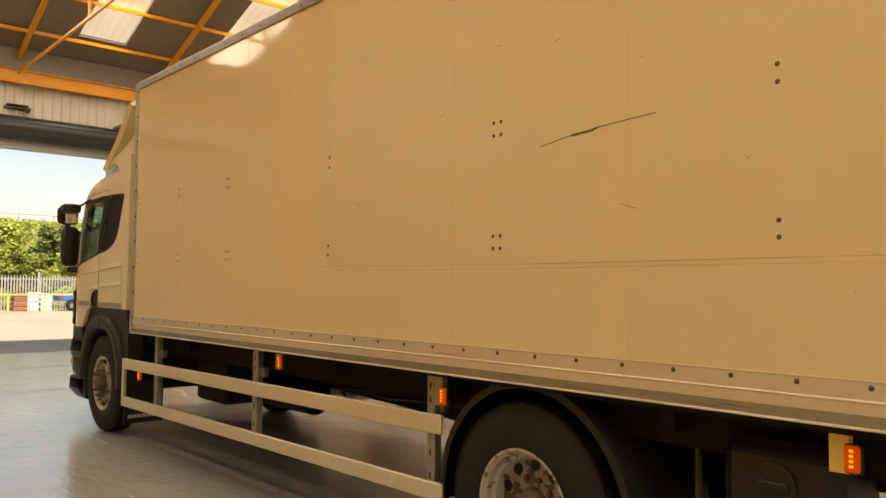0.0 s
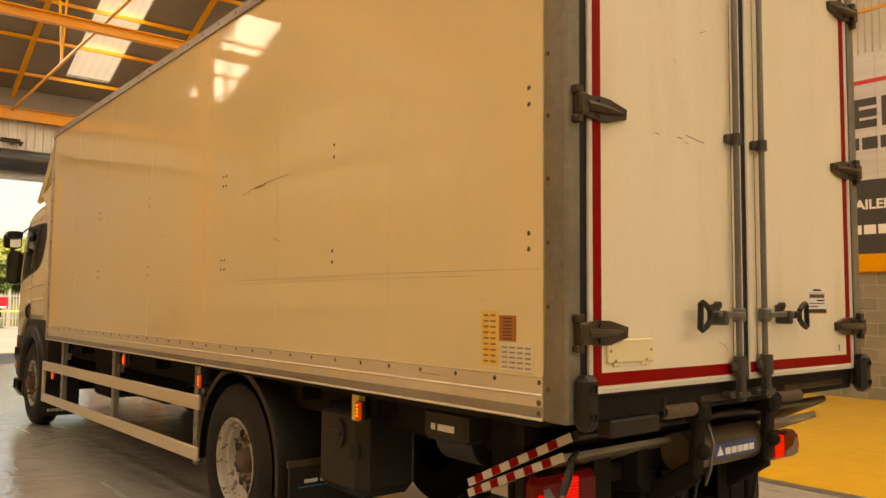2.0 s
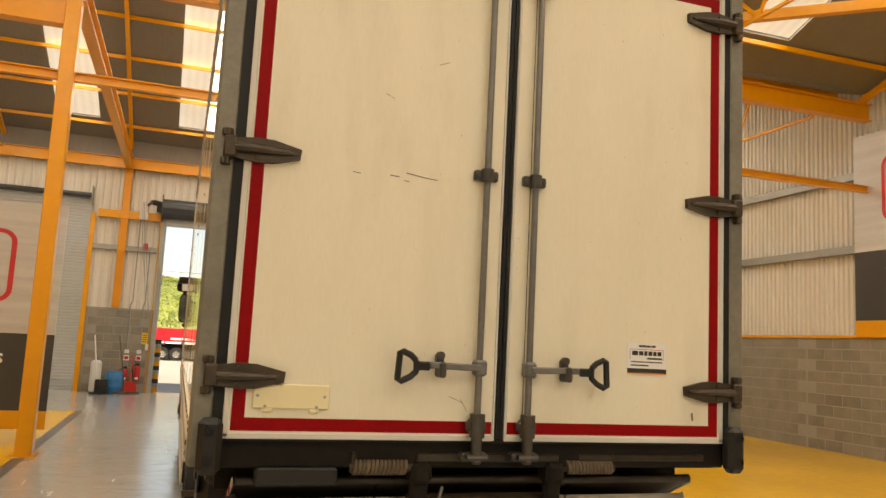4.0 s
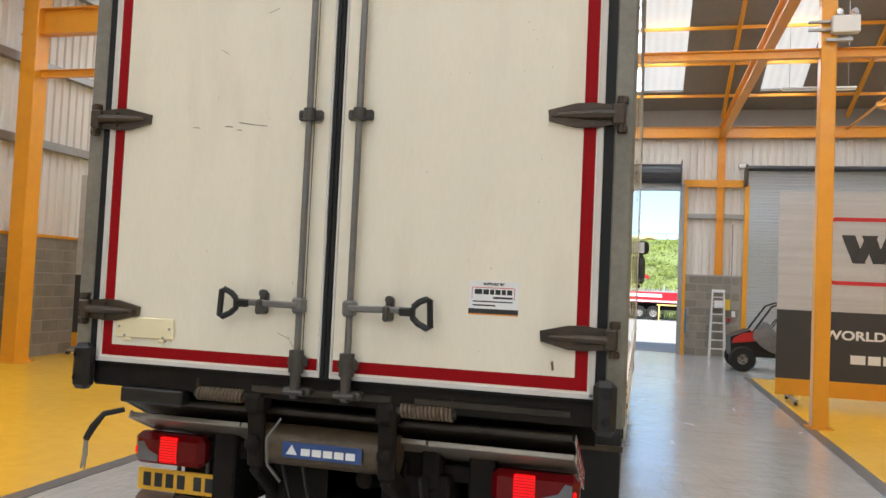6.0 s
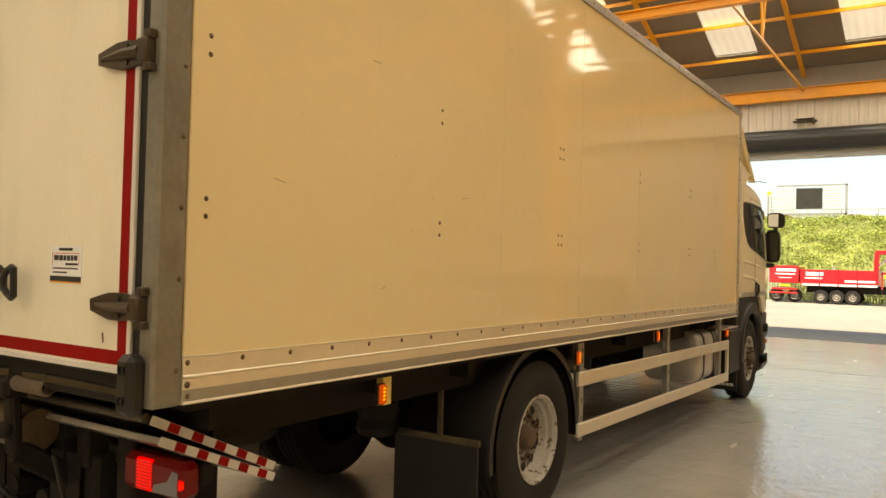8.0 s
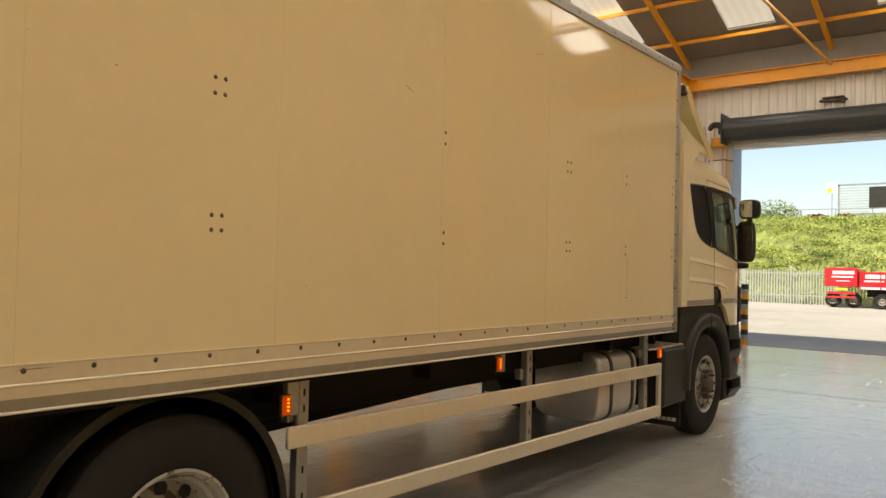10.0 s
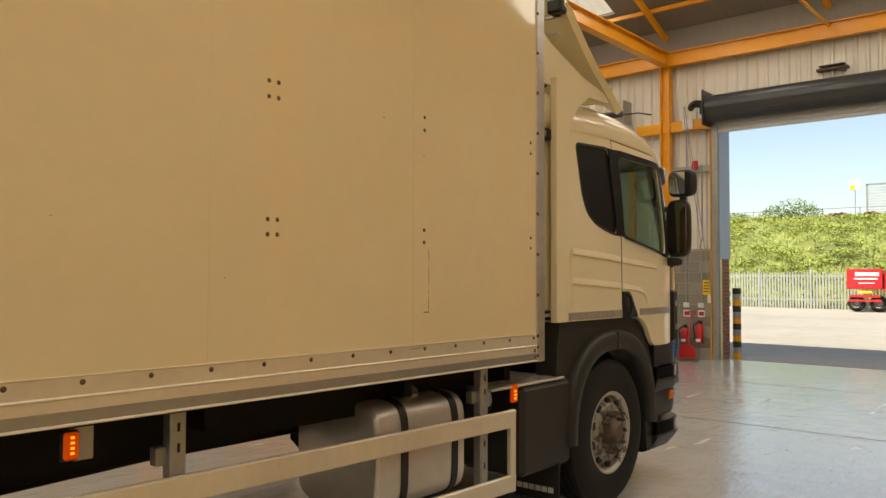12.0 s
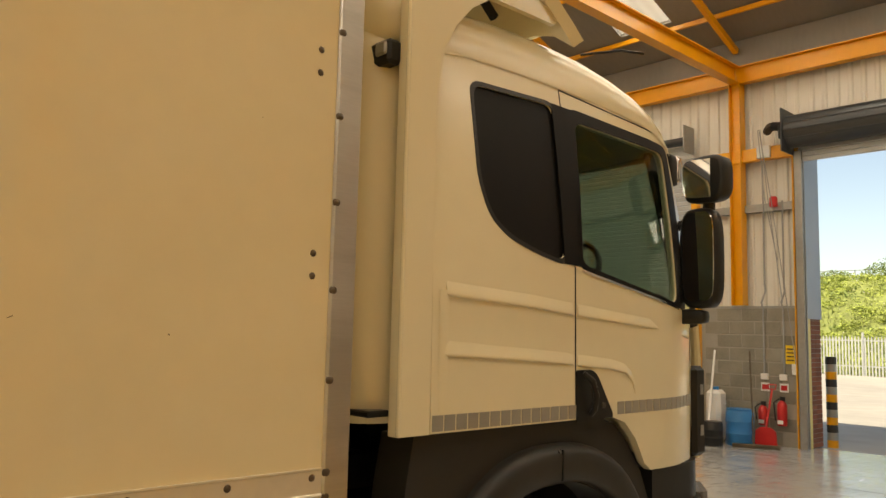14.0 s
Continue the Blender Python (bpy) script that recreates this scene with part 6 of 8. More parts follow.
def rounded_block(x, y, z, a, b, c, turn):
    """A soft-cornered housing with half sizes a, b, c, turned about z."""
    rings, ct, st = [], math.cos(radians(turn)), math.sin(radians(turn))
    for k, q in ((-1.0, 0.82), (-0.93, 0.93), (-0.7, 1.0), (0.3, 0.97), (0.75, 0.82), (0.95, 0.62), (1.0, 0.45)):
        ring = []
        for i in range(28):
            w = 2 * math.pi * i / 28
            u = a * q * math.copysign(abs(math.cos(w)) ** 0.5, math.cos(w))
            h = (c - a * (1 - q)) * math.copysign(abs(math.sin(w)) ** 0.5, math.sin(w)) if c > a else c * q * math.copysign(abs(math.sin(w)) ** 0.5, math.sin(w))
            ring.append((x + u * ct - b * k * st, y + u * st + b * k * ct, z + h))
        rings.append(ring)
    return Mesh().loft(rings)


def rounded_plate(x, y, z, a, c, turn):
    ct, st = math.cos(radians(turn)), math.sin(radians(turn))
    rings = []
    for d in (0.0, 0.006):
        ring = []
        for i in range(28):
            w = 2 * math.pi * i / 28
            u = a * math.copysign(abs(math.cos(w)) ** 0.45, math.cos(w))
            h = c * math.copysign(abs(math.sin(w)) ** 0.35, math.sin(w))
            ring.append((x + u * ct - d * st, y + u * st + d * ct, z + h))
        rings.append(ring)
    return Mesh().loft(rings)


def smooth_loop(pts, n=6):
    """A closed loop with rounded corners (quadratic)."""
    out = []
    for i, p in enumerate(pts):
        a, c = pts[i - 1], pts[(i + 1) % len(pts)]
        def near(q, d=0.06):
            L = math.hypot(q[0] - p[0], q[1] - p[1])
            k = min(0.45, d / L)
            return (p[0] + (q[0] - p[0]) * k, p[1] + (q[1] - p[1]) * k)
        u, v = near(a), near(c)
        for j in range(n + 1):
            t = j / n
            out.append(tuple((1 - t) ** 2 * u[d] + 2 * t * (1 - t) * p[d] + t * t * v[d] for d in (0, 1)))
    return out


SIDE = [(8.485, 1.37), (9.50, 1.37), (9.60, 1.34), (9.68, 1.27), (9.75, 1.16), (9.80, 1.125), (10.28, 1.115), (10.34, 1.3), (10.36, 1.55), (10.33, 1.76), (10.22, 2.22), (10.12, 2.62), (9.95, 2.70), (9.3, 2.74), (8.64, 2.74), (8.50, 2.69), (8.485, 2.6)]
WIN_R = smooth_loop([(8.715, 2.605), (9.19, 2.628), (9.195, 1.985), (9.02, 2.018), (8.87, 2.062), (8.775, 2.125), (8.725, 2.25)], 5)
WIN_F = smooth_loop([(9.325, 2.588), (10.045, 2.578), (10.065, 1.855), (9.295, 1.985)], 4)
cab = part("cab_frame", Mesh().box(XC - 1.12, XC + 1.12, 8.40, 8.54, 1.40, 2.66, 0.05), M_CABPAINT, lorry, "cream day cab with dark windows")


def crease(s, pts, depth=0.009, rise=0.045, drop=0.006):
    """A pressed step in the side panel: a long slope down to a lip, then a short return."""
    ring = []
    for k, (y, z) in enumerate(pts):
        x = XC + s * half_width(y, z)
        d = depth * (0.15 if k in (0, len(pts) - 1) else 1.0)
        ring.append([(x - s * 0.003, y, z + rise), (x + s * d * 0.45, y, z + rise * 0.45), (x + s * d * 0.9, y, z + 0.008), (x + s * d, y, z + 0.002), (x + s * d * 0.8, y, z - drop * 0.4), (x - s * 0.003, y, z - drop)])
    return Mesh().loft(ring)


for s in (-1, 1):
    part("cab_side", skin(SIDE, [WIN_R, WIN_F], s), M_CABPAINT, cab, "cream painted cab side")
    part("quarter_window", skin(WIN_R, [], s, 0.006, -0.008), M_DARKGLASS, cab, "dark cab quarter window")
    g = part("door_window", skin(WIN_F, [], s, 0.004, -0.010), M_CABGLASS, cab, "tinted door window")
    g.visible_shadow = False
    part("window_pillar", skin([(9.18, 2.638), (9.33, 2.636), (9.305, 1.972), (9.185, 1.978)], [], s, 0.006, 0.003), M_DARKGLASS, cab)
    part("window_surround", skin(smooth_loop([(9.285, 2.645), (10.105, 2.622), (10.20, 1.822), (9.275, 1.966)], 4), [WIN_F], s, 0.004, 0.003), M_DARKGLASS, cab)
    part("window_surround", skin(smooth_loop([(8.698, 2.622), (9.20, 2.645), (9.205, 1.967), (9.01, 2.003), (8.858, 2.047), (8.758, 2.117), (8.708, 2.25)], 5), [WIN_R], s, 0.003, 0.002), M_BLACKPL, cab)
    part("window_sill_trim", skin([(9.30, 1.962), (10.09, 1.836), (10.09, 1.827), (9.30, 1.952)], [], s, 0.008, 0.006), M_CHROME, cab)
    # door cut lines, pressed steps, tape
    for pts in ([(9.238, 2.71), (9.244, 2.71), (9.246, 2.64), (9.240, 2.64)], [(9.243, 2.64), (9.246, 2.64), (9.252, 1.97), (9.249, 1.97)], [(9.252, 1.97), (9.258, 1.97), (9.262, 1.38), (9.256, 1.38)], [(10.30, 1.75), (10.306, 1.75), (10.315, 1.14), (10.309, 1.14)],
                [(9.243, 2.712), (10.10, 2.668), (10.10, 2.662), (9.243, 2.706)]):
        part("shut_line", skin(pts, [], s, 0.002, 0.0012), M_SEAL, cab)
    for pts in ([(8.545, 1.826), (8.57, 1.823), (9.0, 1.80), (9.215, 1.782), (9.24, 1.78)], [(9.27, 1.778), (9.30, 1.776), (9.8, 1.742), (10.2, 1.705), (10.28, 1.698)],
                [(8.54, 1.626), (8.565, 1.624), (9.0, 1.602), (9.215, 1.588), (9.242, 1.586)], [(9.27, 1.582), (9.30, 1.58), (9.50, 1.566), (9.60, 1.548), (9.655, 1.51), (9.68, 1.46)]):
        part("door_crease", crease(s, pts), M_CABPAINT, cab, "", 60)
    xp = XC + s * half_width(8.53, 1.7)
    part("door_crease", Mesh().loft([[(xp - s * 0.002, 8.515, z), (xp + s * 0.005, 8.527, z), (xp - s * 0.002, 8.56, z)] for z in (1.44, 1.60, 1.82, 1.84)]), M_CABPAINT, cab, "", 60)
    for i in range(33):
        y = 8.492 + 0.0555 * i
        if 9.215 < y < 9.50 or y > 10.27:
            continue
        part("tape_square", skin([(y, 1.376), (y + 0.049, 1.376), (y + 0.049, 1.428), (y, 1.428)], [], s, 0.002, 0.0015), M_CHECK, cab)
    part("door_handle", skin([(9.262, 1.555), (9.27, 1.562), (9.355, 1.563), (9.385, 1.552), (9.41, 1.53), (9.505, 1.39), (9.51, 1.372), (9.50, 1.366), (9.27, 1.362), (9.262, 1.37)], [], s, 0.006, 0.003), M_BLACKPL, cab, "black door handle recess", 30)
    part("handle_bar", Mesh().tube([(XC + s * 1.222, 9.30, 1.552), (XC + s * 1.248, 9.325, 1.52), (XC + s * 1.252, 9.345, 1.46), (XC + s * 1.24, 9.35, 1.41), (XC + s * 1.222, 9.35, 1.385)], 0.012, 10, [0.009, 0.013, 0.013, 0.013, 0.009]), M_BLACKPL, cab)
    part("key_lock", Mesh().cyl((XC + s * 1.222, 9.43, 1.42), (XC + s * 1.231, 9.43, 1.42), 0.012, n=12), M_CAST, cab)
    # rear side fairing, sweeping forward into the roof
    fair = [(8.349, 1.368), (8.482, 1.368), (8.478, 2.40), (8.488, 2.55), (8.51, 2.66), (8.56, 2.76), (8.64, 2.85), (8.76, 2.93), (8.90, 2.985), (8.349, 3.0)]
    part("side_fairing", Mesh().prism(fair, "x", XC + s * 1.165, XC + s * 1.214), M_CABPAINT, cab, "cream cab side fairing")
    part("fairing_edge", Mesh().tube([(XC + s * 1.21, 8.352, z) for z in (1.37, 2.2, 3.0)], 0.008, 8), M_CABPAINT, cab)
    part("rear_corner", Mesh().revolve([(0.13, 1.40), (0.15, 1.46), (0.15, 2.60), (0.12, 2.72), (0.0, 2.78)], (XC + s * 0.98, 8.40, 0), (0, 0, 1), 24), M_CABPAINT, cab, "rounded cream rear corner of the cab", 50)
    part("roof_seal", Mesh().tube([(XC + s * 0.86, 8.30, 2.62), (XC + s * 0.98, 8.31, 2.80), (XC + s * 1.06, 8.36, 2.92), (XC + s * 1.12, 8.42, 3.0)], 0.008, 8), M_SEAL, cab)
    part("roof_corner", Mesh().ball((XC + s * 0.98, 8.42, 2.78), 0.19, 20, (1, 0.8, 0.9)), M_CABPAINT, cab, "rounded cream roof corner behind the fairing", 60)
    br = part("fairing_bracket", Mesh().box(XC + s * 1.03, XC + s * 1.17, 8.30, 8.36, 2.575, 2.66, 0.012).box(XC + s * 1.02, XC + s * 1.06, 8.28, 8.37, 2.53, 2.63, 0.01), M_BLACKPL, cab, "black fairing bracket")
    part("bracket_clip", Mesh().box(XC + s * 1.11, XC + s * 1.165, 8.285, 8.30, 2.60, 2.645, 0.006), M_GALV, br)
    part("fairing_bracket", Mesh().box(XC + s * 0.95, XC + s * 1.16, 8.27, 8.36, 1.428, 1.448, 0.005), M_BLACKPL, cab)
    # deflector side skirt
    part("deflector_skirt", Mesh().prism([(8.30, 3.32), (8.30, 2.97), (9.22, 2.985), (9.26, 3.03), (8.84, 3.11), (8.44, 3.25)], "x", XC + s * 1.10, XC + s * 1.125), M_CABPAINT, cab, "cream deflector side skirt")
    # mirrors
    arm = part("mirror", rounded_block(XC + s * 1.262, 10.20, 2.078, 0.104, 0.055, 0.240, -s * 8), M_BLACKPL, cab, "large black door mirror", 50)
    part("mirror_glass", rounded_plate(XC + s * 1.262, 10.138, 2.085, 0.086, 0.212, -s * 8), M_MIRROR, arm)
    wide = part("wide_mirror", rounded_block(XC + s * 1.303, 10.19, 2.452, 0.118, 0.06, 0.113, -s * 10), M_BLACKPL, arm, "", 50)
    part("wide_mirror_glass", rounded_plate(XC + s * 1.303, 10.118, 2.452, 0.098, 0.092, s * 7), M_MIRROR, wide)
    part("upper_arm", Mesh().tube([(XC + s * 1.08, 10.17, 2.22), (XC + s * 1.16, 10.19, 2.25), (XC + s * 1.25, 10.21, 2.25)], 0.024, 8), M_BLACKPL, arm)
    part("lower_arm", rounded_block(XC + s * 1.185, 10.19, 1.80, 0.105, 0.045, 0.036, 0), M_BLACKPL, arm, "", 50)
    part("mirror_neck", Mesh().cyl((XC + s * 1.285, 10.21, 2.28), (XC + s * 1.295, 10.20, 2.37), 0.03, n=10), M_BLACKPL, arm)
    if s < 0:
        part("kerb_mirror", rounded_block(XC - 1.30, 10.10, 2.53, 0.10, 0.13, 0.055, 0), M_BLACKPL, cab, "black kerb mirror", 50)
        part("kerb_arm", Mesh().tube([(XC - 1.22, 10.05, 2.55), (XC - 1.10, 9.8, 2.68), (XC - 1.12, 9.6, 2.74)], 0.012, 8), M_BLACKPL, cab)
    else:
        km = part("front_mirror", rounded_block(XC + 1.085, 10.20, 2.53, 0.036, 0.05, 0.08, 0), M_BLACKPL, cab, "black front mirror on the cab corner", 50)
        part("front_mirror_face", rounded_block(XC + 1.095, 10.24, 2.535, 0.032, 0.03, 0.072, 0), M_CHROME, km, "bright mirror face", 50)
    # pillar
    part("windscreen_pillar", Mesh().tube([(XC + s * 1.07, 10.40, 1.76), (XC + s * 1.06, 10.26, 2.2), (XC + s * 1.04, 10.12, 2.62)], 0.05, 8), M_BLACKPL, cab)
    # wheel arch in dark plastic
    def bow(a, b, n=26):
        """The flattened arch over the front wheel, half width a and rise b."""
        return [(9.17 + a * math.copysign(abs(math.cos(q)) ** 0.84, math.cos(q)), 0.53 + b * abs(math.sin(q)) ** 0.84) for q in [math.pi * k / n for k in range(n + 1)]]

    arch = [(8.42, 0.36), (8.40, 0.9), (8.43, 1.2), (8.46, 1.36), (9.50, 1.36), (9.60, 1.33), (9.70, 1.24), (9.80, 1.11), (9.90, 0.9), (9.92, 0.30), (9.76, 0.30)]
    part("wheel_arch", Mesh().prism(arch + bow(0.56, 0.60), "x", XC + s * 1.0, XC + s * 1.165), M_GREYPL, cab, "dark grey plastic wheel arch")
    lip = []
    for (y0, z0), (y1, z1) in zip(bow(0.56, 0.605), bow(0.675, 0.755)):
        ym, zm = y0 + (y1 - y0) * 0.72, z0 + (z1 - z0) * 0.72
        lip.append([(XC + s * 1.14, y0, z0), (XC + s * 1.205, y0, z0), (XC + s * 1.222, y0 + (y1 - y0) * 0.12, z0 + (z1 - z0) * 0.12), (XC + s * 1.226, ym, zm), (XC + s * 1.208, y0 + (y1 - y0) * 0.92, z0 + (z1 - z0) * 0.92), (XC + s * 1.16, y1, z1), (XC + s * 1.14, y1, z1)])
    part("arch_lip", Mesh().loft(lip), M_GREYPL, cab, "dark grey rounded arch lip", 50)
    part("arch_joint", Mesh().box(XC + s * 1.19, XC + s * 1.2275, 9.166, 9.173, 1.15, 1.265), M_SEAL, cab)
    part("arch_screw", Mesh().cyl((XC + s * 1.215, 9.155, 1.255), (XC + s * 1.222, 9.155, 1.26), 0.008, n=8), M_CAST, cab)
    fl = part("front_mud_flap", Mesh().box(XC + s * 0.78, XC + s * 1.19, 8.40, 8.415, 0.18, 0.62), M_BLACKPL, cab, "black rubber front mud flap")
    for k in range(6):
        xx = XC + s * (0.86 + 0.05 * k)
        part("flap_print_bar", Mesh().box(min(xx, xx + s * 0.04), max(xx, xx + s * 0.04), 8.395, 8.40, 0.235, 0.27), M_WHITETRIM, fl)
    # steps and bumper end
    def corner(z0, z1, w, y1, low=0.0):
        """A block with the cab's rounded front corner in plan; low draws its foot inwards."""
        rings = []
        for z, k in ((z0, 1.0), (z0 + 0.03, 0.5), (z0 + 0.10, 0.15), (z1 - 0.02, 0.0), (z1, 0.08)):
            d = low * k
            arc = [(w - d - 0.26 * (1 - math.cos(math.pi / 2 * i / 8)), y1 - d - 0.26 + 0.26 * math.sin(math.pi / 2 * i / 8)) for i in range(9)]
            rings.append([(XC + s * x, y, z) for x, y in [(0.85, 9.86), (w - d, 9.86)] + arc + [(0.85, y1 - d)]])
        return Mesh().loft(rings)

    part("step_well", corner(0.27, 1.0, 1.07, 10.40, 0.05), M_BLACKPL, cab, "black plastic step well")
    part("step_cover", corner(0.95, 1.12, 1.185, 10.44, 0.0), M_BLACKPL, cab, "", 50)
    for z in (0.84, 0.40):
        part("step_tread", corner(z - (0.10 if z > 0.6 else 0.15), z + 0.005, 1.21, 10.47, 0.03 if z > 0.6 else 0.13), M_BLACKPL, cab, "", 50)
        part("tread_plate", corner(z + 0.005, z + 0.022, 1.205, 10.45), M_CHEQ, cab)
        for k in range(5):
            part("tread_rib", Mesh().box(XC + s * (1.085 + 0.027 * k), XC + s * (1.097 + 0.027 * k), 9.90, 10.20, z + 0.02, z + 0.029), M_GALV, cab)
    part("bumper_end", corner(0.54, 0.735, 1.185, 10.45, 0.02), M_BLACKPL, cab, "", 50)
    part("head_lamp", Mesh().box(XC + s * 0.75, XC + s * 1.12, 10.40, 10.52, 0.72, 0.98, 0.04), M_TAILGREY, cab)
    part("amber_repeater", Mesh().box(XC + s * 1.16, XC + s * 1.20, 10.12, 10.21, 0.66, 0.73, 0.008), M_AMBEROFF, cab)
# roof shell
ring = []
for y, zs_, zt, k in ((8.47, 2.66, 2.90, 1.0), (8.53, 2.70, 2.97, 1.0), (8.7, 2.725, 3.01, 1.0), (8.9, 2.732, 3.03, 1.0), (9.1, 2.735, 3.04, 1.0), (9.3, 2.735, 3.04, 1.0), (9.5, 2.732, 3.03, 1.0), (9.7, 2.722, 2.995, 1.0), (9.85, 2.708, 2.95, 1.0), (9.97, 2.69, 2.89, 0.99), (10.07, 2.66, 2.81, 0.985), (10.14, 2.62, 2.72, 0.975), (10.18, 2.56, 2.60, 0.965)):
    zs_ -= 0.022
    w = half_width(y, zs_) + 0.004
    pts = []
    for i in range(49):
        a = math.pi * i / 48
        c, q = math.cos(a), math.sin(a)
        pts.append((XC + w * math.copysign(abs(c) ** 0.5, c), y + (0.10 * (1 - abs(c)) if y > 9.9 else 0), zs_ + (zt - zs_) * abs(q) ** 0.7))
    ring.append(pts)
part("cab_roof", Mesh().loft(ring, False, False), M_CABPAINT, cab, "cream rounded cab roof", 80)
# wind deflector: a curved shell with thickness
prof = [(9.36, 3.045), (9.29, 3.10), (9.16, 3.19), (9.01, 3.29), (8.84, 3.43), (8.71, 3.55), (8.62, 3.64), (8.56, 3.675)]
shell = Mesh()
rr = []
for y, z in prof:
    top, low = [], []
    for i in range(21):
        u = -1 + 2 * i / 20
        x = XC + 1.17 * u
        drop = 0.10 * max(0.0, abs(u) - 0.86) / 0.14
        fwd = 0.06 * (1 - u * u)
        top.append((x, y + fwd, z - drop + 0.05 * (1 - u * u)))
        low.append((XC + 1.14 * u, y + fwd - 0.03, z - drop - 0.03 + 0.05 * (1 - u * u)))
    rr.append(top + low[::-1])
part("roof_deflector", shell.loft(rr), M_CABPAINT, cab, "cream curved roof air deflector", 50)
for x in (XC - 0.8, XC, XC + 0.8):
    part("deflector_strut", Mesh().beam((x, 8.7, 2.98), (x, 8.72, 3.5), 0.03, 0.03).beam((x, 8.7, 3.5), (x, 9.2, 3.1), 0.03, 0.03), M_BLACKPL, cab)
for k in range(4):
    z = 3.12 + 0.13 * k
    part("deflector_rib", Mesh().beam((XC - 1.08, 8.55 + 0.02 * k, z), (XC + 1.08, 8.55 + 0.02 * k, z), 0.02, 0.015), M_GALV, cab)
part("work_lamp", Mesh().box(XR - 0.22, XR - 0.1, 8.5, 8.6, 3.5, 3.6, 0.015), M_BLACKPL, cab)
part("aerial", Mesh().tube([(XC + 1.05, 9.5, 2.95), (XC + 1.18, 9.62, 2.97), (XC + 1.25, 9.7, 2.96)], 0.006, 6), M_BLACKPL, cab)
# nose
def nose(z_list, bulge=0.13, x_w=1.0):
    m, rings = Mesh(), []
    for z, y in z_list:
        rings.append([(XC + u * (half_width(10.36, z) * x_w), y + bulge * (1 - abs(u) ** 2.4), z) for u in [-1 + 2 * i / 16 for i in range(17)]])
    return m.loft(rings, False, False)


part("front_panel", nose([(1.05, 10.36), (1.2, 10.38), (1.5, 10.40), (1.72, 10.39), (1.80, 10.36)]), M_CABPAINT, cab)
part("grille", nose([(0.95, 10.42), (1.1, 10.44), (1.5, 10.45), (1.6, 10.44)], 0.12, 0.75), M_BLACKPL, cab)
part("bumper", nose([(0.26, 10.40), (0.4, 10.46), (0.8, 10.47), (1.06, 10.40)], 0.14, 0.90), M_GREYPL, cab)
ws = part("windscreen", nose([(1.79, 10.37), (2.2, 10.25), (2.60, 10.11)], 0.13, 0.97), M_CABGLASS, cab, "tinted windscreen")
ws.visible_shadow = False
for s in (-1, 1):
    sl = part("corner_air_slot", Mesh().box(XC + s * 1.06, XC + s * 1.135, 10.34, 10.45, 1.12, 1.56, 0.02), M_BLACKPL, cab, "black air slot at the cab corner")
    for z in (1.22, 1.42):
        part("slot_mark", Mesh().box(XC + s * 1.08, XC + s * 1.137, 10.39, 10.42, z, z + 0.05), M_CABLE, sl)
    part("nose_edge", Mesh().tube([(XC + s * 1.10, 10.40, 1.78), (XC + s * 1.085, 10.45, 1.6), (XC + s * 1.07, 10.48, 1.35), (XC + s * 1.06, 10.47, 1.1)], 0.022, 8), M_CABPAINT, cab)
# inside the cab
part("cab_floor", Mesh().box(XC - 1.12, XC + 1.12, 8.66, 10.3, 1.36, 1.42), M_CABIN, cab)
part("dashboard", Mesh().box(XC - 1.05, XC + 1.05, 9.98, 10.34, 1.42, 1.92, 0.06), M_CABIN, cab)
for x in (XC + 0.62, XC - 0.62):
    part("seat", Mesh().box(x - 0.26, x + 0.26, 9.05, 9.6, 1.7, 1.86, 0.05).box(x - 0.25, x + 0.25, 8.92, 9.06, 1.8, 2.38, 0.05).box(x - 0.14, x + 0.14, 8.93, 9.03, 2.38, 2.56, 0.04), M_SEATCL, cab, "dark cloth cab seat")
wheel_c = Vector((XC + 0.62, 9.93, 1.99))
part("steering_wheel", Mesh().tube([wheel_c + Vector((0.22 * math.cos(a), 0.22 * math.sin(a) * 0.5, 0.22 * math.sin(a) * 0.86)) for a in [2 * math.pi * k / 24 for k in range(25)]], 0.016, 8).beam(wheel_c - Vector((0.2, 0, 0)), wheel_c + Vector((0.2, 0, 0)), 0.05, 0.03).cyl(wheel_c, wheel_c + Vector((0, 0.16, -0.25)), 0.03, n=8), M_BLACKPL, cab, "black steering wheel")


# ---- the yard outside ----
def ground_z(y, x):
    """The yard is level, then climbs a planted bank."""
    if y < 50.5:
        return -0.02
    u = min(1.0, (y - 50.5) / 9.0)
    return -0.02 + 5.6 * (3 * u * u - 2 * u ** 3) + (0.35 * noise.noise(Vector((x * 0.12, y * 0.15, 0))) if u > 0.1 else 0)


ys_ = [19.92, 24, 30, 38, 46, 50.5, 51.5, 52.5, 53.5, 54.5, 55.5, 56.5, 57.5, 58.5, 59.5, 62, 70, 90, 140, 260, 600, 2000]
xs_ = [-2000, -600, -200, -90] + [-60 + 4 * k for k in range(38)] + [120, 200, 600, 2000]
gm = Mesh()
gm.loft([[(x, y, ground_z(y, x)) for x in xs_] for y in ys_[:6]], False, False)
structure("ground", gm, M_ASPH, "pale sunlit concrete yard", "ground")
gb = Mesh()
gb.loft([[(x, y, ground_z(y, x)) for x in xs_] for y in ys_[5:]], False, False)
structure("bank", gb, M_GRASS, "rough green planted bank behind the fence", "ground")
gs = Mesh()
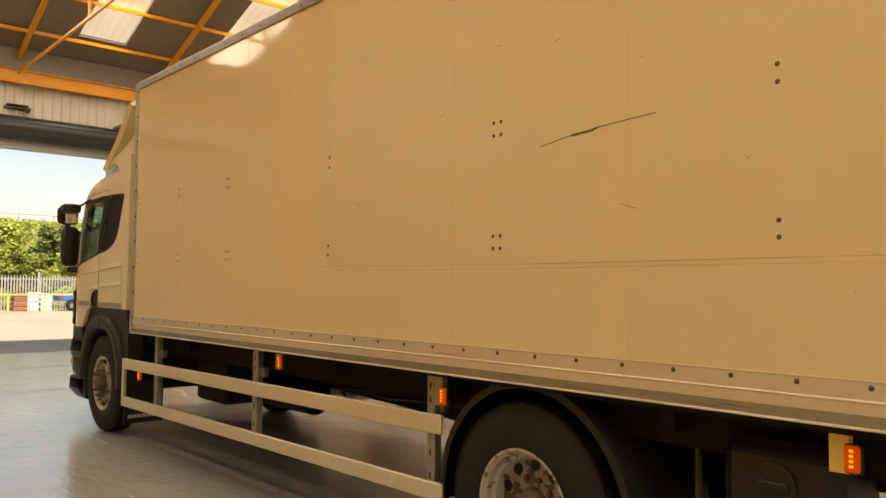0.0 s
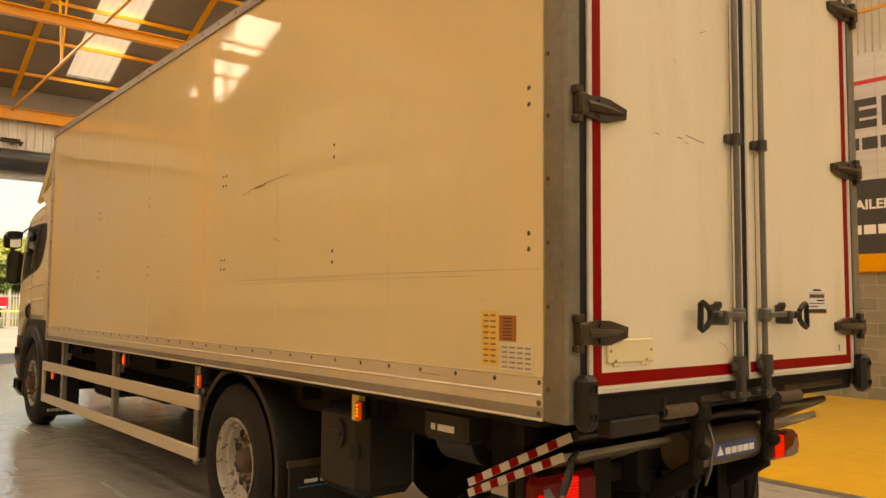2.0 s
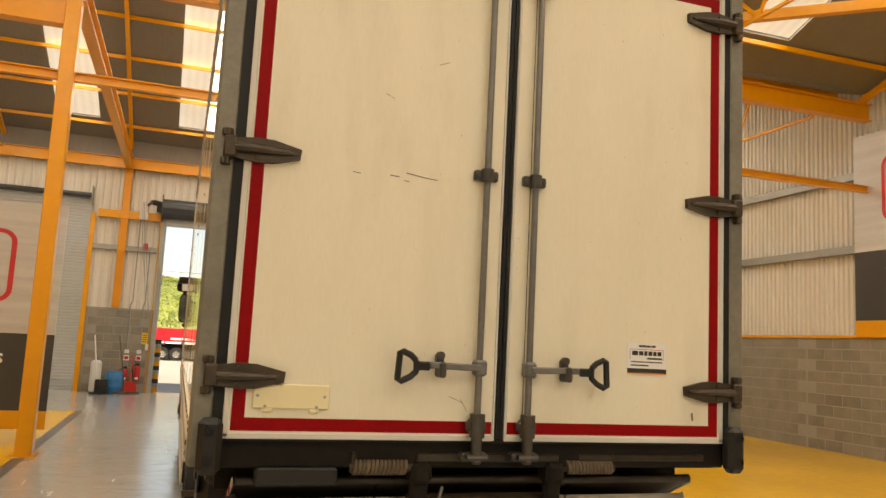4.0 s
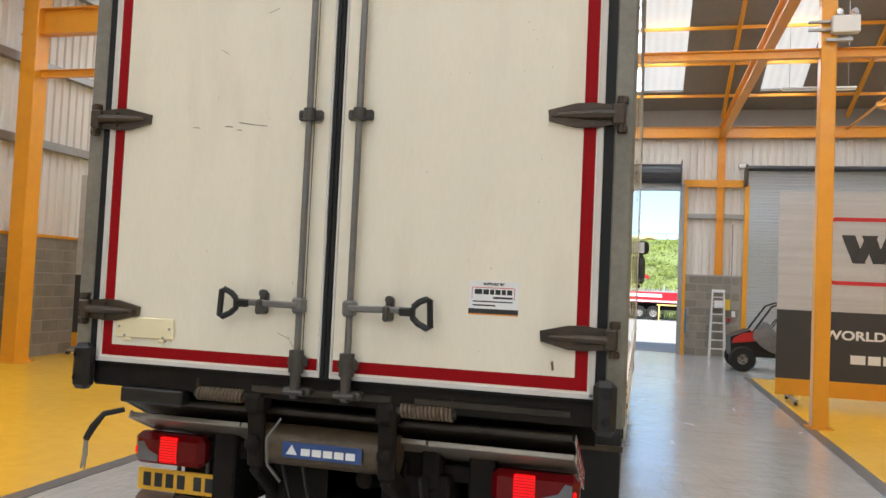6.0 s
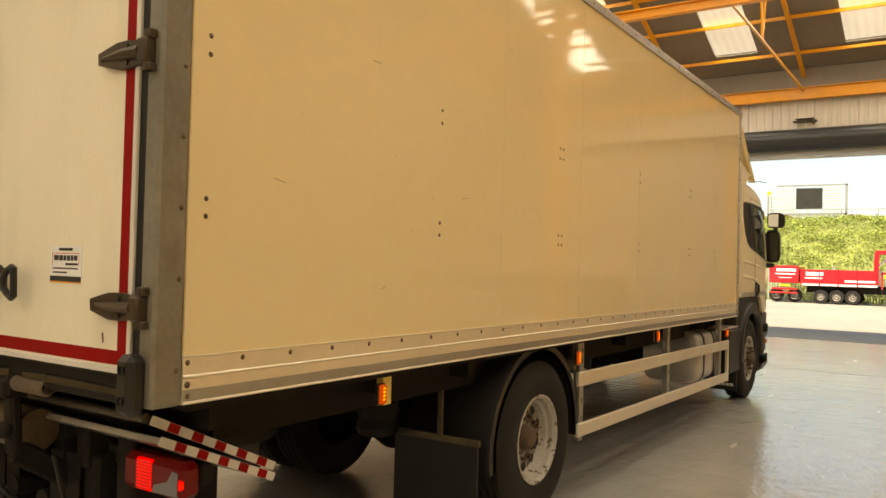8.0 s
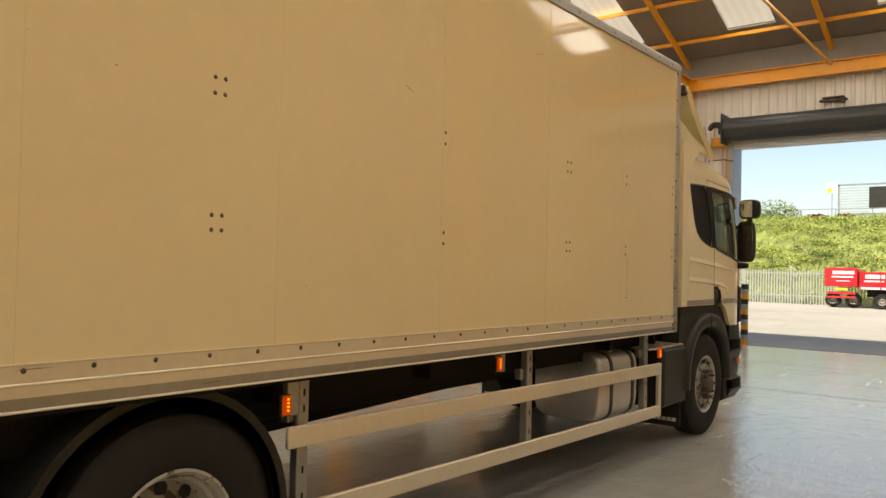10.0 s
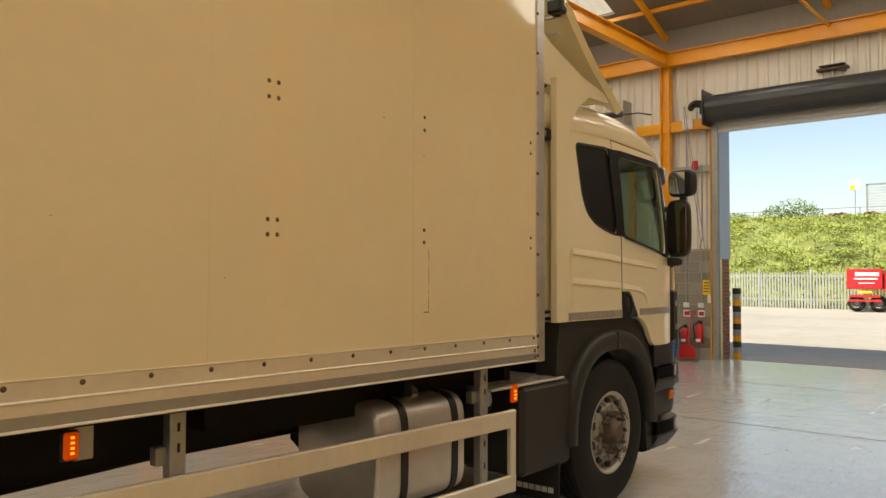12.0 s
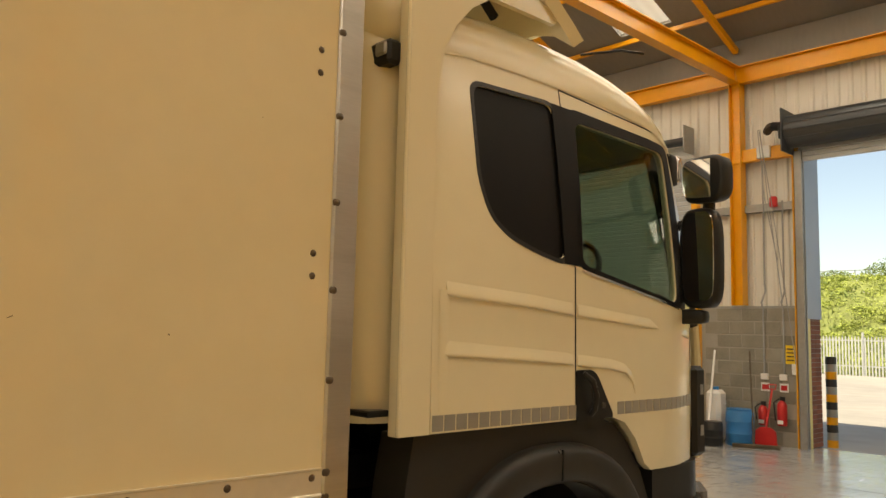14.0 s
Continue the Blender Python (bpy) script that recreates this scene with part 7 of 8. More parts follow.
for a, b_ in (((-2000, -2000), (WL - 0.25, 19.92)), ((WR + 0.25, -2000), (2000, 19.92)), ((WL - 0.25, -2000), (WR + 0.25, WB - 0.25))):
    gs.add([(a[0], a[1], -0.02), (b_[0], a[1], -0.02), (b_[0], b_[1], -0.02), (a[0], b_[1], -0.02)], [(0, 1, 2, 3)])
structure("ground_side", gs, M_ASPH, "concrete yard round the hall", "ground")


def leaves(seed, n, spots, size):
    """Many small leaf cards scattered in clumps; spots: (x, y, z, rx, ry, rz)."""
    r = random.Random(seed)
    v, f = [], []
    for _ in range(n):
        cx, cy, cz, rx, ry, rz = r.choice(spots)
        while True:
            d = Vector((r.uniform(-1, 1), r.uniform(-1, 1), r.uniform(-1, 1)))
            if 0.25 < d.length < 1:
                break
        p = Vector((cx + d.x * rx, cy + d.y * ry, cz + d.z * rz))
        u = Vector((r.uniform(-1, 1), r.uniform(-1, 1), r.uniform(-0.6, 0.6))).normalized()
        w = u.orthogonal().normalized()
        w.rotate(Matrix.Rotation(r.uniform(0, 6.28), 3, u))
        s = size * r.uniform(0.6, 1.5)
        k = len(v)
        v += [p - u * s, p + w * s * 0.5, p + u * s, p - w * s * 0.5]
        f += [(k, k + 1, k + 2), (k, k + 2, k + 3)]
    m = Mesh()
    m.v, m.f = v, f
    return m


rb = random.Random(11)
for material, n, sz, lab in ((M_LEAF, 110000, 0.065, "bright yellow-green bramble and weeds on the bank"), (M_LEAFD, 22000, 0.065, "darker green shrubs on the bank"), (M_FLOWER, 1500, 0.05, "small white flowers among the weeds"), (M_BOUGH, 2500, 0.08, "patches of rust-brown growth along the bank top")):
    spots = []
    for _ in range(900):
        x, y = rb.uniform(-22, 20), rb.uniform(50.6, 60.8)
        q = rb.uniform(0.4, 1.0)
        spots.append((x, y, ground_z(y, x) + 0.1, q * 1.3, q * 1.0, q * rb.uniform(0.25, 0.5)))
    if material is M_LEAFD:
        spots = spots[:260] + [(-8.0, 60.5, 6.3, 1.7, 1.2, 0.9), (-7.2, 60.3, 6.0, 1.3, 1.0, 0.8), (-9.2, 60.6, 6.0, 1.1, 1.0, 0.7), (-12, 61, 5.9, 1.2, 1.3, 0.5)] * 14
    if material is M_BOUGH:
        spots = [(x, 60.6, 5.75, 0.6, 0.4, 0.28) for x in (-12.5, -11.8, -5.4, -4.9, -3.2, 1.5, 6.0)]
    thing("bank_shrubs", leaves(5 if material is M_LEAF else 6, n, spots, sz), material, lab, "shrubs", kind="stuff", smooth=0)
mg = Mesh()
rg = random.Random(3)
for _ in range(7000):
    x, y = rg.uniform(-34, 34), 50.2 + abs(rg.gauss(0, 3.0))
    z, h = ground_z(y, x), rg.uniform(0.2, 0.6)
    a = rg.uniform(0, 3.14)
    mg.add([(x - 0.05 * math.cos(a), y - 0.05 * math.sin(a), z), (x + 0.05 * math.cos(a), y + 0.05 * math.sin(a), z), (x + rg.uniform(-0.15, 0.15), y + rg.uniform(-0.1, 0.1), z + h)], [(0, 1, 2)])
thing("long_grass", mg, M_GRASS, "long pale grass at the foot of the bank", "grass", kind="stuff", smooth=0)


def tree(x, y, h, seed, material, label):
    r = random.Random(seed)
    z0 = ground_z(y, x)
    t = base("tree", (x, y, z0), label, "tree", "trees beyond the yard")
    trunk = Mesh().tube([(x, y, z0), (x + 0.1, y, z0 + h * 0.3), (x - 0.1, y + 0.1, z0 + h * 0.6)], 0.2, 8, [0.24, 0.17, 0.08])
    spots = []
    for k in range(44):
        a, q = r.uniform(0, 6.28), r.uniform(0.25, 1.0)
        cx, cy, cz = x + math.cos(a) * h * 0.45 * q, y + math.sin(a) * h * 0.3 * q, z0 + h * r.uniform(0.08, 0.92)
        spots.append((cx, cy, cz, h * 0.13, h * 0.13, h * 0.10))
        if k < 8:
            trunk.tube([(x, y, z0 + h * 0.35), ((x + cx) / 2, (y + cy) / 2, (z0 + h * 0.4 + cz) / 2), (cx, cy, cz)], 0.05, 6, [0.09, 0.05, 0.02])
    part("trunk", trunk, M_BARK, t)
    part("crown", leaves(seed + 50, 9000, spots, 0.11), material, t, "", 0)


for k, (x, y, h, mt) in enumerate(((11.5, 55, 2.6, M_LEAF), (14.5, 54.5, 3.0, M_LEAFD), (17.5, 55, 2.8, M_LEAFD), (20.5, 55, 3.0, M_LEAF), (24, 55.5, 3.2, M_LEAFD), (12.6, 52.6, 2.9, M_LEAF), (15.4, 52.4, 2.9, M_LEAF), (18.4, 52.6, 3.2, M_LEAF), (22.5, 53, 3.2, M_LEAF), (27, 55, 3.4, M_LEAFD), (10.2, 54, 2.4, M_LEAFD))):
    tree(x, y, h, 20 + k, mt, "broad leafy tree with a bright green crown" if mt is M_LEAF else "broad leafy tree with a dark green crown")

# palisade fence
fence = base("palisade_fence", (0, 49.6, 0), "galvanised steel palisade fence along the bank", "fence")
pm, _c = Mesh().prism([(-0.034, 0.1), (0.034, 0.1), (0.034, 2.05), (0.0, 2.2), (-0.034, 2.05)], "y", -0.01, 0.01).data("pale", M_FENCE)
lone = Mesh()
for k in range(420):
    x = -26 + 0.155 * k
    if -16 < x < 22.6:
        piece("pale", pm, (x, 49.6, 1.12), fence)
    else:
        lone.prism([(x - 0.034, 0.1), (x + 0.034, 0.1), (x + 0.034, 2.05), (x, 2.2), (x - 0.034, 2.05)], "y", 49.59, 49.61)
tagged(part("far_pales", lone, M_FENCE, fence), kind="stuff")
for z in (0.45, 1.75):
    part("fence_rail", Mesh().box(-26, 39, 49.62, 49.66, z, z + 0.06), M_FENCE, fence)
for k in range(24):
    part("fence_post", Mesh().box(-26.05 + 2.75 * k, -25.95 + 2.75 * k, 49.63, 49.73, -0.1, 2.2), M_FENCE, fence)


# parked red lorries
def yard_wheel(parent, x, y, r=0.5):
    w = part("wheel", Mesh().revolve([(r * 0.56, -0.14), (r - 0.03, -0.14), (r, -0.1), (r, 0.1), (r - 0.03, 0.14), (r * 0.56, 0.14)], (x, y, r), (0, 1, 0), 22), M_RUBBER, parent)
    part("rim", Mesh().revolve([(0.0, -0.06), (r * 0.24, -0.09), (r * 0.4, -0.06), (r * 0.58, -0.13)], (x, y, r), (0, 1, 0), 18), M_RIM, w)


def red_trailer(x0, x1, y, label, wheels):
    t = base("drawbar_trailer", ((x0 + x1) / 2, y, 0), label, "trailer", "red lorries in the yard")
    bed = part("load_bed", Mesh().box(x0, x1, y - 1.2, y + 1.2, 1.0, 1.14, 0.02), M_WHITEINK, t)
    n = 4
    for k in range(n):
        a, b_ = x0 + (x1 - x0) * k / n, x0 + (x1 - x0) * (k + 1) / n
        part("drop_side", Mesh().box(a + 0.03, b_ - 0.03, y - 1.23, y - 1.18, 1.14, 1.92, 0.01), M_LORRYRED, bed)
        part("drop_side", Mesh().box(a + 0.03, b_ - 0.03, y + 1.18, y + 1.23, 1.14, 1.92, 0.01), M_LORRYRED, bed)
        part("side_post", Mesh().box(a - 0.03, a + 0.03, y - 1.25, y - 1.17, 1.0, 1.95), M_LORRYRED, bed)
    part("tail_board", Mesh().box(x0 - 0.04, x0, y - 1.2, y + 1.2, 1.14, 1.92, 0.01), M_LORRYRED, bed)
    part("head_board", Mesh().box(x1, x1 + 0.06, y - 1.2, y + 1.2, 1.14, 2.0, 0.01), M_LORRYRED, bed)
    part("name_bar", Mesh().box(x0 + 0.25, x0 + 1.15, y - 1.245, y - 1.235, 1.58, 1.78), M_WHITEINK, bed)
    part("name_bar", Mesh().box(x0 + 0.2, x0 + 1.1, y - 1.245, y - 1.235, 1.40, 1.47), M_WHITEINK, bed)
    part("name_bar", Mesh().box(x1 - 1.6, x1 - 0.1, y - 1.245, y - 1.235, 1.24, 1.36), M_WHITEINK, bed)
    part("under_frame", Mesh().box(x0 + 0.2, x1 - 0.2, y - 0.45, y + 0.45, 0.6, 1.0, 0.02), M_CHASSIS, t)
    for wx in wheels:
        for yy in (y - 1.0, y + 1.0):
            yard_wheel(t, wx, yy, 0.39)
    return t


tb_ = base("tipper_lorry", (-1.4, 47.3, 0), "red tipper lorry tail with white lettering blocks", "lorry", "red lorries in the yard")
part("tail_board", Mesh().box(-2.15, -0.55, 46.7, 46.8, 1.12, 2.12, 0.03), M_LORRYRED, tb_)
part("load_bed", Mesh().box(-2.15, -0.55, 46.8, 49.0, 1.12, 2.08, 0.03), M_LORRYRED, tb_)
part("name_bar", Mesh().box(-1.75, -0.7, 46.68, 46.7, 1.78, 1.95), M_WHITEINK, tb_)
part("name_bar", Mesh().box(-1.8, -0.75, 46.68, 46.7, 1.60, 1.67), M_WHITEINK, tb_)
part("name_bar", Mesh().box(-1.6, -0.9, 46.68, 46.7, 1.40, 1.44), M_WHITEINK, tb_)
part("number_plate", Mesh().box(-1.6, -1.0, 46.66, 46.7, 0.92, 1.04), M_YELLOWPL, tb_)
part("rear_bumper", Mesh().box(-2.1, -0.6, 46.65, 46.8, 0.5, 0.6, 0.02), M_REDPL, tb_)
part("lamp_rail", Mesh().box(-2.0, -0.65, 46.7, 46.8, 0.72, 0.84), M_REDPL, tb_)
for wx in (-1.85, -0.85):
    yard_wheel(tb_, wx, 47.4, 0.4)
rt_ = red_trailer(-0.42, 3.42, 47.9, "red drop-side trailer with triple axles", (0.6, 1.41, 2.21))
cr = base("crane_lorry", (5.5, 47.9, 0), "red lorry with a folded loading crane", "lorry", "red lorries in the yard")
part("load_bed", Mesh().box(4.35, 8.6, 46.7, 49.1, 1.05, 1.72, 0.03), M_LORRYRED, cr)
part("side_line", Mesh().box(4.4, 8.5, 46.68, 46.7, 1.1, 1.2), M_WHITEINK, cr)
part("name_bar", Mesh().box(4.6, 6.2, 46.68, 46.7, 1.4, 1.6), M_WHITEINK, cr)
part("head_frame", Mesh().box(3.6, 3.68, 46.8, 46.9, 0.9, 1.85).box(4.2, 4.28, 46.8, 46.9, 0.9, 1.85).box(3.6, 4.28, 46.8, 46.9, 1.75, 1.85), M_LORRYRED, cr)
part("guard_board", Mesh().box(3.72, 4.16, 46.84, 46.88, 1.5, 1.72), M_YELLOWPL, cr)
part("under_frame", Mesh().box(3.3, 8.4, 47.4, 48.4, 0.6, 1.05, 0.02), M_CHASSIS, cr)
part("crane_column", Mesh().beam((3.25, 47.9, 1.1), (3.3, 47.9, 2.95), 0.26, 0.26, 0.03), M_LORRYRED, cr)
part("crane_arm", Mesh().beam((3.2, 47.9, 2.95), (4.3, 47.9, 3.0), 0.2, 0.24, 0.03), M_LORRYRED, cr, "red folded loading crane arm")
part("crane_jib", Mesh().beam((4.2, 47.9, 2.95), (5.4, 47.9, 2.62), 0.18, 0.2, 0.03), M_LORRYRED, cr)
part("crane_ram", Mesh().cyl((3.45, 47.7, 2.2), (4.0, 47.7, 2.85), 0.05, n=8), M_CHROME, cr)
for wx in (4.85, 5.7, 7.6):
    yard_wheel(cr, wx, 46.9, 0.42)
    yard_wheel(cr, wx, 48.9, 0.42)

for o in (tb_, rt_, cr):
    o.location.x += 0.6

# car, crates and rail in the yard, seen past the near side of the cab
van = base("pickup", (16.1, 48.2, 0), "dark pickup with a white and blue body parked by the fence", "car")
part("chassis", Mesh().box(14.70, 18.30, 47.3, 49.0, 0.45, 0.9, 0.08), M_GREYPL, van)
part("box", Mesh().box(14.70, 16.90, 47.35, 48.95, 0.9, 1.75, 0.05), M_WHITEPL, van)
part("blue_band", Mesh().box(14.68, 16.92, 47.33, 48.97, 1.62, 1.9, 0.03), M_BLUEPL, van)
part("cabin", Mesh().prism([(16.90, 0.9), (18.40, 0.9), (18.30, 1.2), (17.90, 1.8), (16.90, 1.85)], "y", 47.4, 48.9), M_WHITEPL, van)
for wx in (15.30, 17.60):
    for yy in (47.4, 48.9):
        yard_wheel(van, wx, yy, 0.36)
tr = base("small_trailer", (13.80, 48.3, 0), "small blue and red plant trailer", "trailer")
part("bed", Mesh().box(13.10, 14.60, 47.6, 48.9, 0.55, 0.95, 0.04), M_BLUEPL, tr)
part("lamp", Mesh().box(13.10, 13.30, 47.57, 47.6, 0.7, 0.85), M_REDPL, tr)
part("lamp", Mesh().box(14.30, 14.55, 47.57, 47.6, 0.7, 0.85), M_REDPL, tr)
yard_wheel(tr, 13.80, 47.7, 0.33)
for x, h, mt, lab in ((11.25, 1.05, M_BRICK, "rusty brown crate"), (11.95, 1.05, M_WHITEPL, "stack of pale pallets"), (12.5, 1.0, M_WHITEPL, "white plastic drums")):
    c = base("crate", (x, 48.6, 0), lab + " standing in the yard", "crate")
    for k in range(4):
        part("crate_layer", Mesh().box(x - 0.35, x + 0.35, 48.2, 49.0, h * k / 4, h * (k + 0.86) / 4, 0.02), mt, c)
rl = base("yard_rail", (10.5, 46.5, 0), "low yellow metal barrier rail in the yard", "barrier")
part("rail", Mesh().box(6.5, 14, 46.45, 46.53, 0.9, 0.98), M_YELLOWST, rl)
for k in range(5):
    part("rail_post", Mesh().box(6.6 + 1.8 * k, 6.68 + 1.8 * k, 46.45, 46.53, -0.02, 0.95), M_YELLOWST, rl)

# things high on the bank
bb = base("gantry_sign", (-15, 150, 5.5), "grey steel gantry with a dark display panel beyond the bank", "gantry")
part("panel", Mesh().box(-16.9, -12.6, 149.9, 150.1, 13.2, 16.95, 0.03), M_GREYPL, bb)
part("panel_frame", Mesh().box(-21.8, -8.6, 150.1, 150.3, 12.0, 12.5).box(-21.8, -8.6, 150.1, 150.3, 17.3, 17.6).box(-21.8, -21.5, 150.1, 150.3, 5.4, 17.5).box(-9.0, -8.6, 150.1, 150.3, 12, 17.5), M_GALV, bb)
for k in range(10):
    part("louvre", Mesh().box(-21.5, -16.9, 150.12, 150.2, 12.6 + 0.46 * k, 12.85 + 0.46 * k), M_SHUTTERL, bb)
    part("louvre", Mesh().box(-12.6, -9.4, 150.12, 150.2, 12.6 + 0.46 * k, 12.85 + 0.46 * k), M_SHUTTERL, bb)
part("leg", Mesh().box(-20.0, -19.4, 150, 150.5, 5.2, 12.2), M_GALV, bb)
hl = base("lamp_mast", (-20.5, 74, 5.5), "thin grey lighting mast beyond the bank", "mast")
part("mast", Mesh().cyl((-20.5, 74, 5.2), (-20.5, 74, 9.6), 0.06, n=8), M_GALV, hl)
part("lamp_head", Mesh().box(-20.8, -20.2, 73.9, 74.1, 9.4, 10.0, 0.03), M_GALV, hl)
rs = base("road_sign", (-4.4, 62, 5.5), "small white and yellow road sign on a thin post", "sign")
part("post", Mesh().cyl((-4.4, 62, 5.2), (-4.4, 62, 8.2), 0.03, n=8), M_GALV, rs)
part("sign_face", Mesh().box(-4.75, -4.05, 61.94, 61.97, 7.6, 8.35, 0.01), M_WHITEINK, rs)
part("yellow_band", Mesh().box(-4.7, -4.4, 61.92, 61.94, 7.65, 7.95), M_YELLOWPL, rs)
rf = base("road_rail", (0, 66, 5.6), "grey metal safety rail along the top of the bank", "barrier")
for z in (6.2, 6.75):
    part("rail", Mesh().box(-40, 30, 66, 66.05, z, z + 0.05), M_GALV, rf)
for k in range(28):
    part("rail_post", Mesh().box(-40 + 2.5 * k, -39.94 + 2.5 * k, 66, 66.06, 5.2, 6.8), M_GALV, rf)

dl = base("tipper_lorry", (3.4, 82, 5.6), "pale yellow tipper lorry on the road above the bank", "lorry")
part("body", Mesh().prism([(2.9, 6.3), (6.6, 6.3), (6.8, 7.6), (4.6, 7.5), (3.3, 7.1)], "y", 80.8, 83.2), M_PALEYEL, dl)
part("cab", Mesh().prism([(1.4, 5.9), (2.8, 5.9), (2.8, 7.1), (1.9, 7.15), (1.5, 6.6)], "y", 80.9, 83.1), M_PALEYEL, dl)
part("cab_window", Mesh().prism([(1.75, 6.55), (2.5, 6.55), (2.5, 7.0), (1.95, 7.0)], "y", 80.86, 80.92), M_GREYPL, dl)
for wx in (2.1, 4.3, 5.5):
    part("wheel", Mesh().cyl((wx, 80.8, 5.95), (wx, 83.2, 5.95), 0.5, n=18), M_RUBBER, dl)

# bollards at the doorway
for x in (2.345, 6.66):
    b_ = base("bollard", (x, 20.32, 0), "black, grey and amber banded bollard by the doorway", "bollard", "doorway bollards")
    for k in range(12):
        part("band", Mesh().cyl((x, 20.32, -0.02 + 0.1225 * k), (x, 20.32, -0.02 + 0.1225 * (k + 1)), 0.085, n=18, caps=(k == 11)), (M_STEEL, M_GALV, M_INK)[k % 3], b_)
# brick quoin outside
qn = structure("door_pier", Mesh().box(DOOR_L - 0.5, DOOR_L - 0.03, WF + 0.22, WF + 0.55, 0, 2.2).box(DOOR_R + 0.03, DOOR_R + 0.5, WF + 0.22, WF + 0.5, 0, 2.2), M_MORTAR, "brick pier at the doorway", "wall")
bk, _c = Mesh().box(-0.004, 0.02, -0.1075, 0.1075, -0.0325, 0.0325, 0.004).data("brick", M_BRICK)
for i in range(29):
    for j in range(2):
        piece("brick", bk, (DOOR_L - 0.03, WF + 0.213 + 0.225 * j, 0.04 + 0.075 * i), qn)

# ---- loose things by the front wall ----
standing = set(bpy.data.objects)


def drum(x, y, r, h, material, label):
    pr = [(0, 0), (r * 0.93, 0), (r, 0.03), (r * 0.97, h * 0.3), (r, h * 0.33), (r * 0.97, h * 0.36), (r * 0.97, h * 0.63), (r, h * 0.66), (r * 0.97, h * 0.69), (r * 0.96, h * 0.9), (r * 0.85, h * 0.97), (0, h * 0.97)]
    b_ = base("drum", (x, y, 0), label, "drum")
    part("shell", Mesh().revolve(pr, (x, y, 0), (0, 0, 1), 24), material, b_)
    part("lid", Mesh().cyl((x, y, h * 0.95), (x, y, h), r * 0.9, n=24), M_BLACKPL if material is M_BLACKPL else material, b_)


drum(1.38, 19.62, 0.225, 0.58, M_BLUEPL, "blue plastic drum standing by the wall")
drum(1.12, 19.2, 0.17, 0.38, M_BLACKPL, "black plastic bucket on the floor")
for x, z0, h in ((1.605, 0.32, 0.30), (1.915, 0.335, 0.38)):
    e = base("fire_extinguisher", (x, WF - 0.12, z0), "red fire extinguisher hung on the block wall", "extinguisher", "wall extinguishers")
    part("cylinder", Mesh().revolve([(0, 0), (0.068, 0.0), (0.076, 0.02), (0.076, h - 0.05), (0.055, h - 0.01), (0.025, h + 0.02), (0, h + 0.02)], (x, WF - 0.12, z0), (0, 0, 1), 18), M_REDPL, e)
    part("valve", Mesh().box(x - 0.03, x + 0.05, WF - 0.14, WF - 0.1, z0 + h + 0.01, z0 + h + 0.08, 0.008), M_BLACKPL, e)
    part("hose", Mesh().tube([(x - 0.03, WF - 0.13, z0 + h + 0.05), (x - 0.12, WF - 0.15, z0 + h - 0.02), (x - 0.10, WF - 0.14, z0 + 0.08)], 0.012, 6), M_BLACKPL, e)
    part("label", Mesh().box(x - 0.045, x + 0.045, WF - 0.201, WF - 0.196, z0 + 0.03, z0 + 0.09), M_WHITEINK, e)
    n = thing("notice", Mesh().box(x - 0.07, x + 0.07, WF - 0.024, WF - 0.014, 0.86, 1.0), M_WHITEINK, "white and red extinguisher notice on the block wall", "notice", "wall notices")
    part("red_block", Mesh().box(x - 0.05, x + 0.05, WF - 0.028, WF - 0.023, 0.89, 0.97), M_REDPL, n)
    thing("socket", Mesh().box(x - 0.06, x + 0.06, WF - 0.06, WF - 0.014, 1.05, 1.15, 0.008), M_WHITEPL, "small white wall socket box", "socket")
nt = thing("notice", Mesh().box(1.95, 2.1, WF - 0.024, WF - 0.014, 1.32, 1.62), M_YELLOWPL, "yellow safety notice on the block wall", "notice", "wall notices")
for k in range(4):
    part("print_bar", Mesh().box(1.97, 2.08, WF - 0.028, WF - 0.023, 1.37 + 0.06 * k, 1.39 + 0.06 * k), M_INK, nt)
thing("switch_box", Mesh().box(2.06, 2.14, WF - 0.07, WF - 0.014, 1.15, 1.32, 0.008), M_WHITEPL, "small white shutter switch box on the wall", "switch")
sv = base("shovel", (1.85, 19.75, 0), "red plastic shovel leaning on the block wall", "shovel")
part("blade", Mesh().prism([(1.60, 0.02), (1.96, 0.02), (1.94, 0.26), (1.86, 0.32), (1.70, 0.32), (1.62, 0.26)], "y", 19.66, 19.69), M_REDPL, sv)
part("shaft", Mesh().cyl((1.78, 19.68, 0.30), (1.785, 19.92, 0.90), 0.016, n=10), M_REDPL, sv)
part("handle", Mesh().tube([(1.72, 19.93, 0.98), (1.73, 19.92, 0.91), (1.84, 19.92, 0.91), (1.85, 19.93, 0.98), (1.72, 19.93, 0.98)], 0.012, 8), M_REDPL, sv)
bm_ = base("floor_broom", (1.6, 19.3, 0), "long dark floor broom lying by the wall", "broom")
part("broom_head", Mesh().beam((1.40, 19.30, 0.03), (2.03, 19.62, 0.03), 0.07, 0.06, 0.01), M_BRASS, bm_)
part("shaft", Mesh().cyl((1.68, 19.45, 0.05), (1.40, 19.97, 1.5), 0.014, n=8), M_BRASS, bm_)
mp_ = base("squeegee", (1.06, 19.15, 0), "white handled squeegee leaning on the wall", "squeegee")
part("shaft", Mesh().cyl((1.05, 19.15, 0.03), (0.78, 19.98, 1.5), 0.018, n=8), M_WHITEPL, mp_)
part("head", Mesh().box(0.85, 1.27, 19.11, 19.17, 0.0, 0.06, 0.01), M_BLACKPL, mp_)
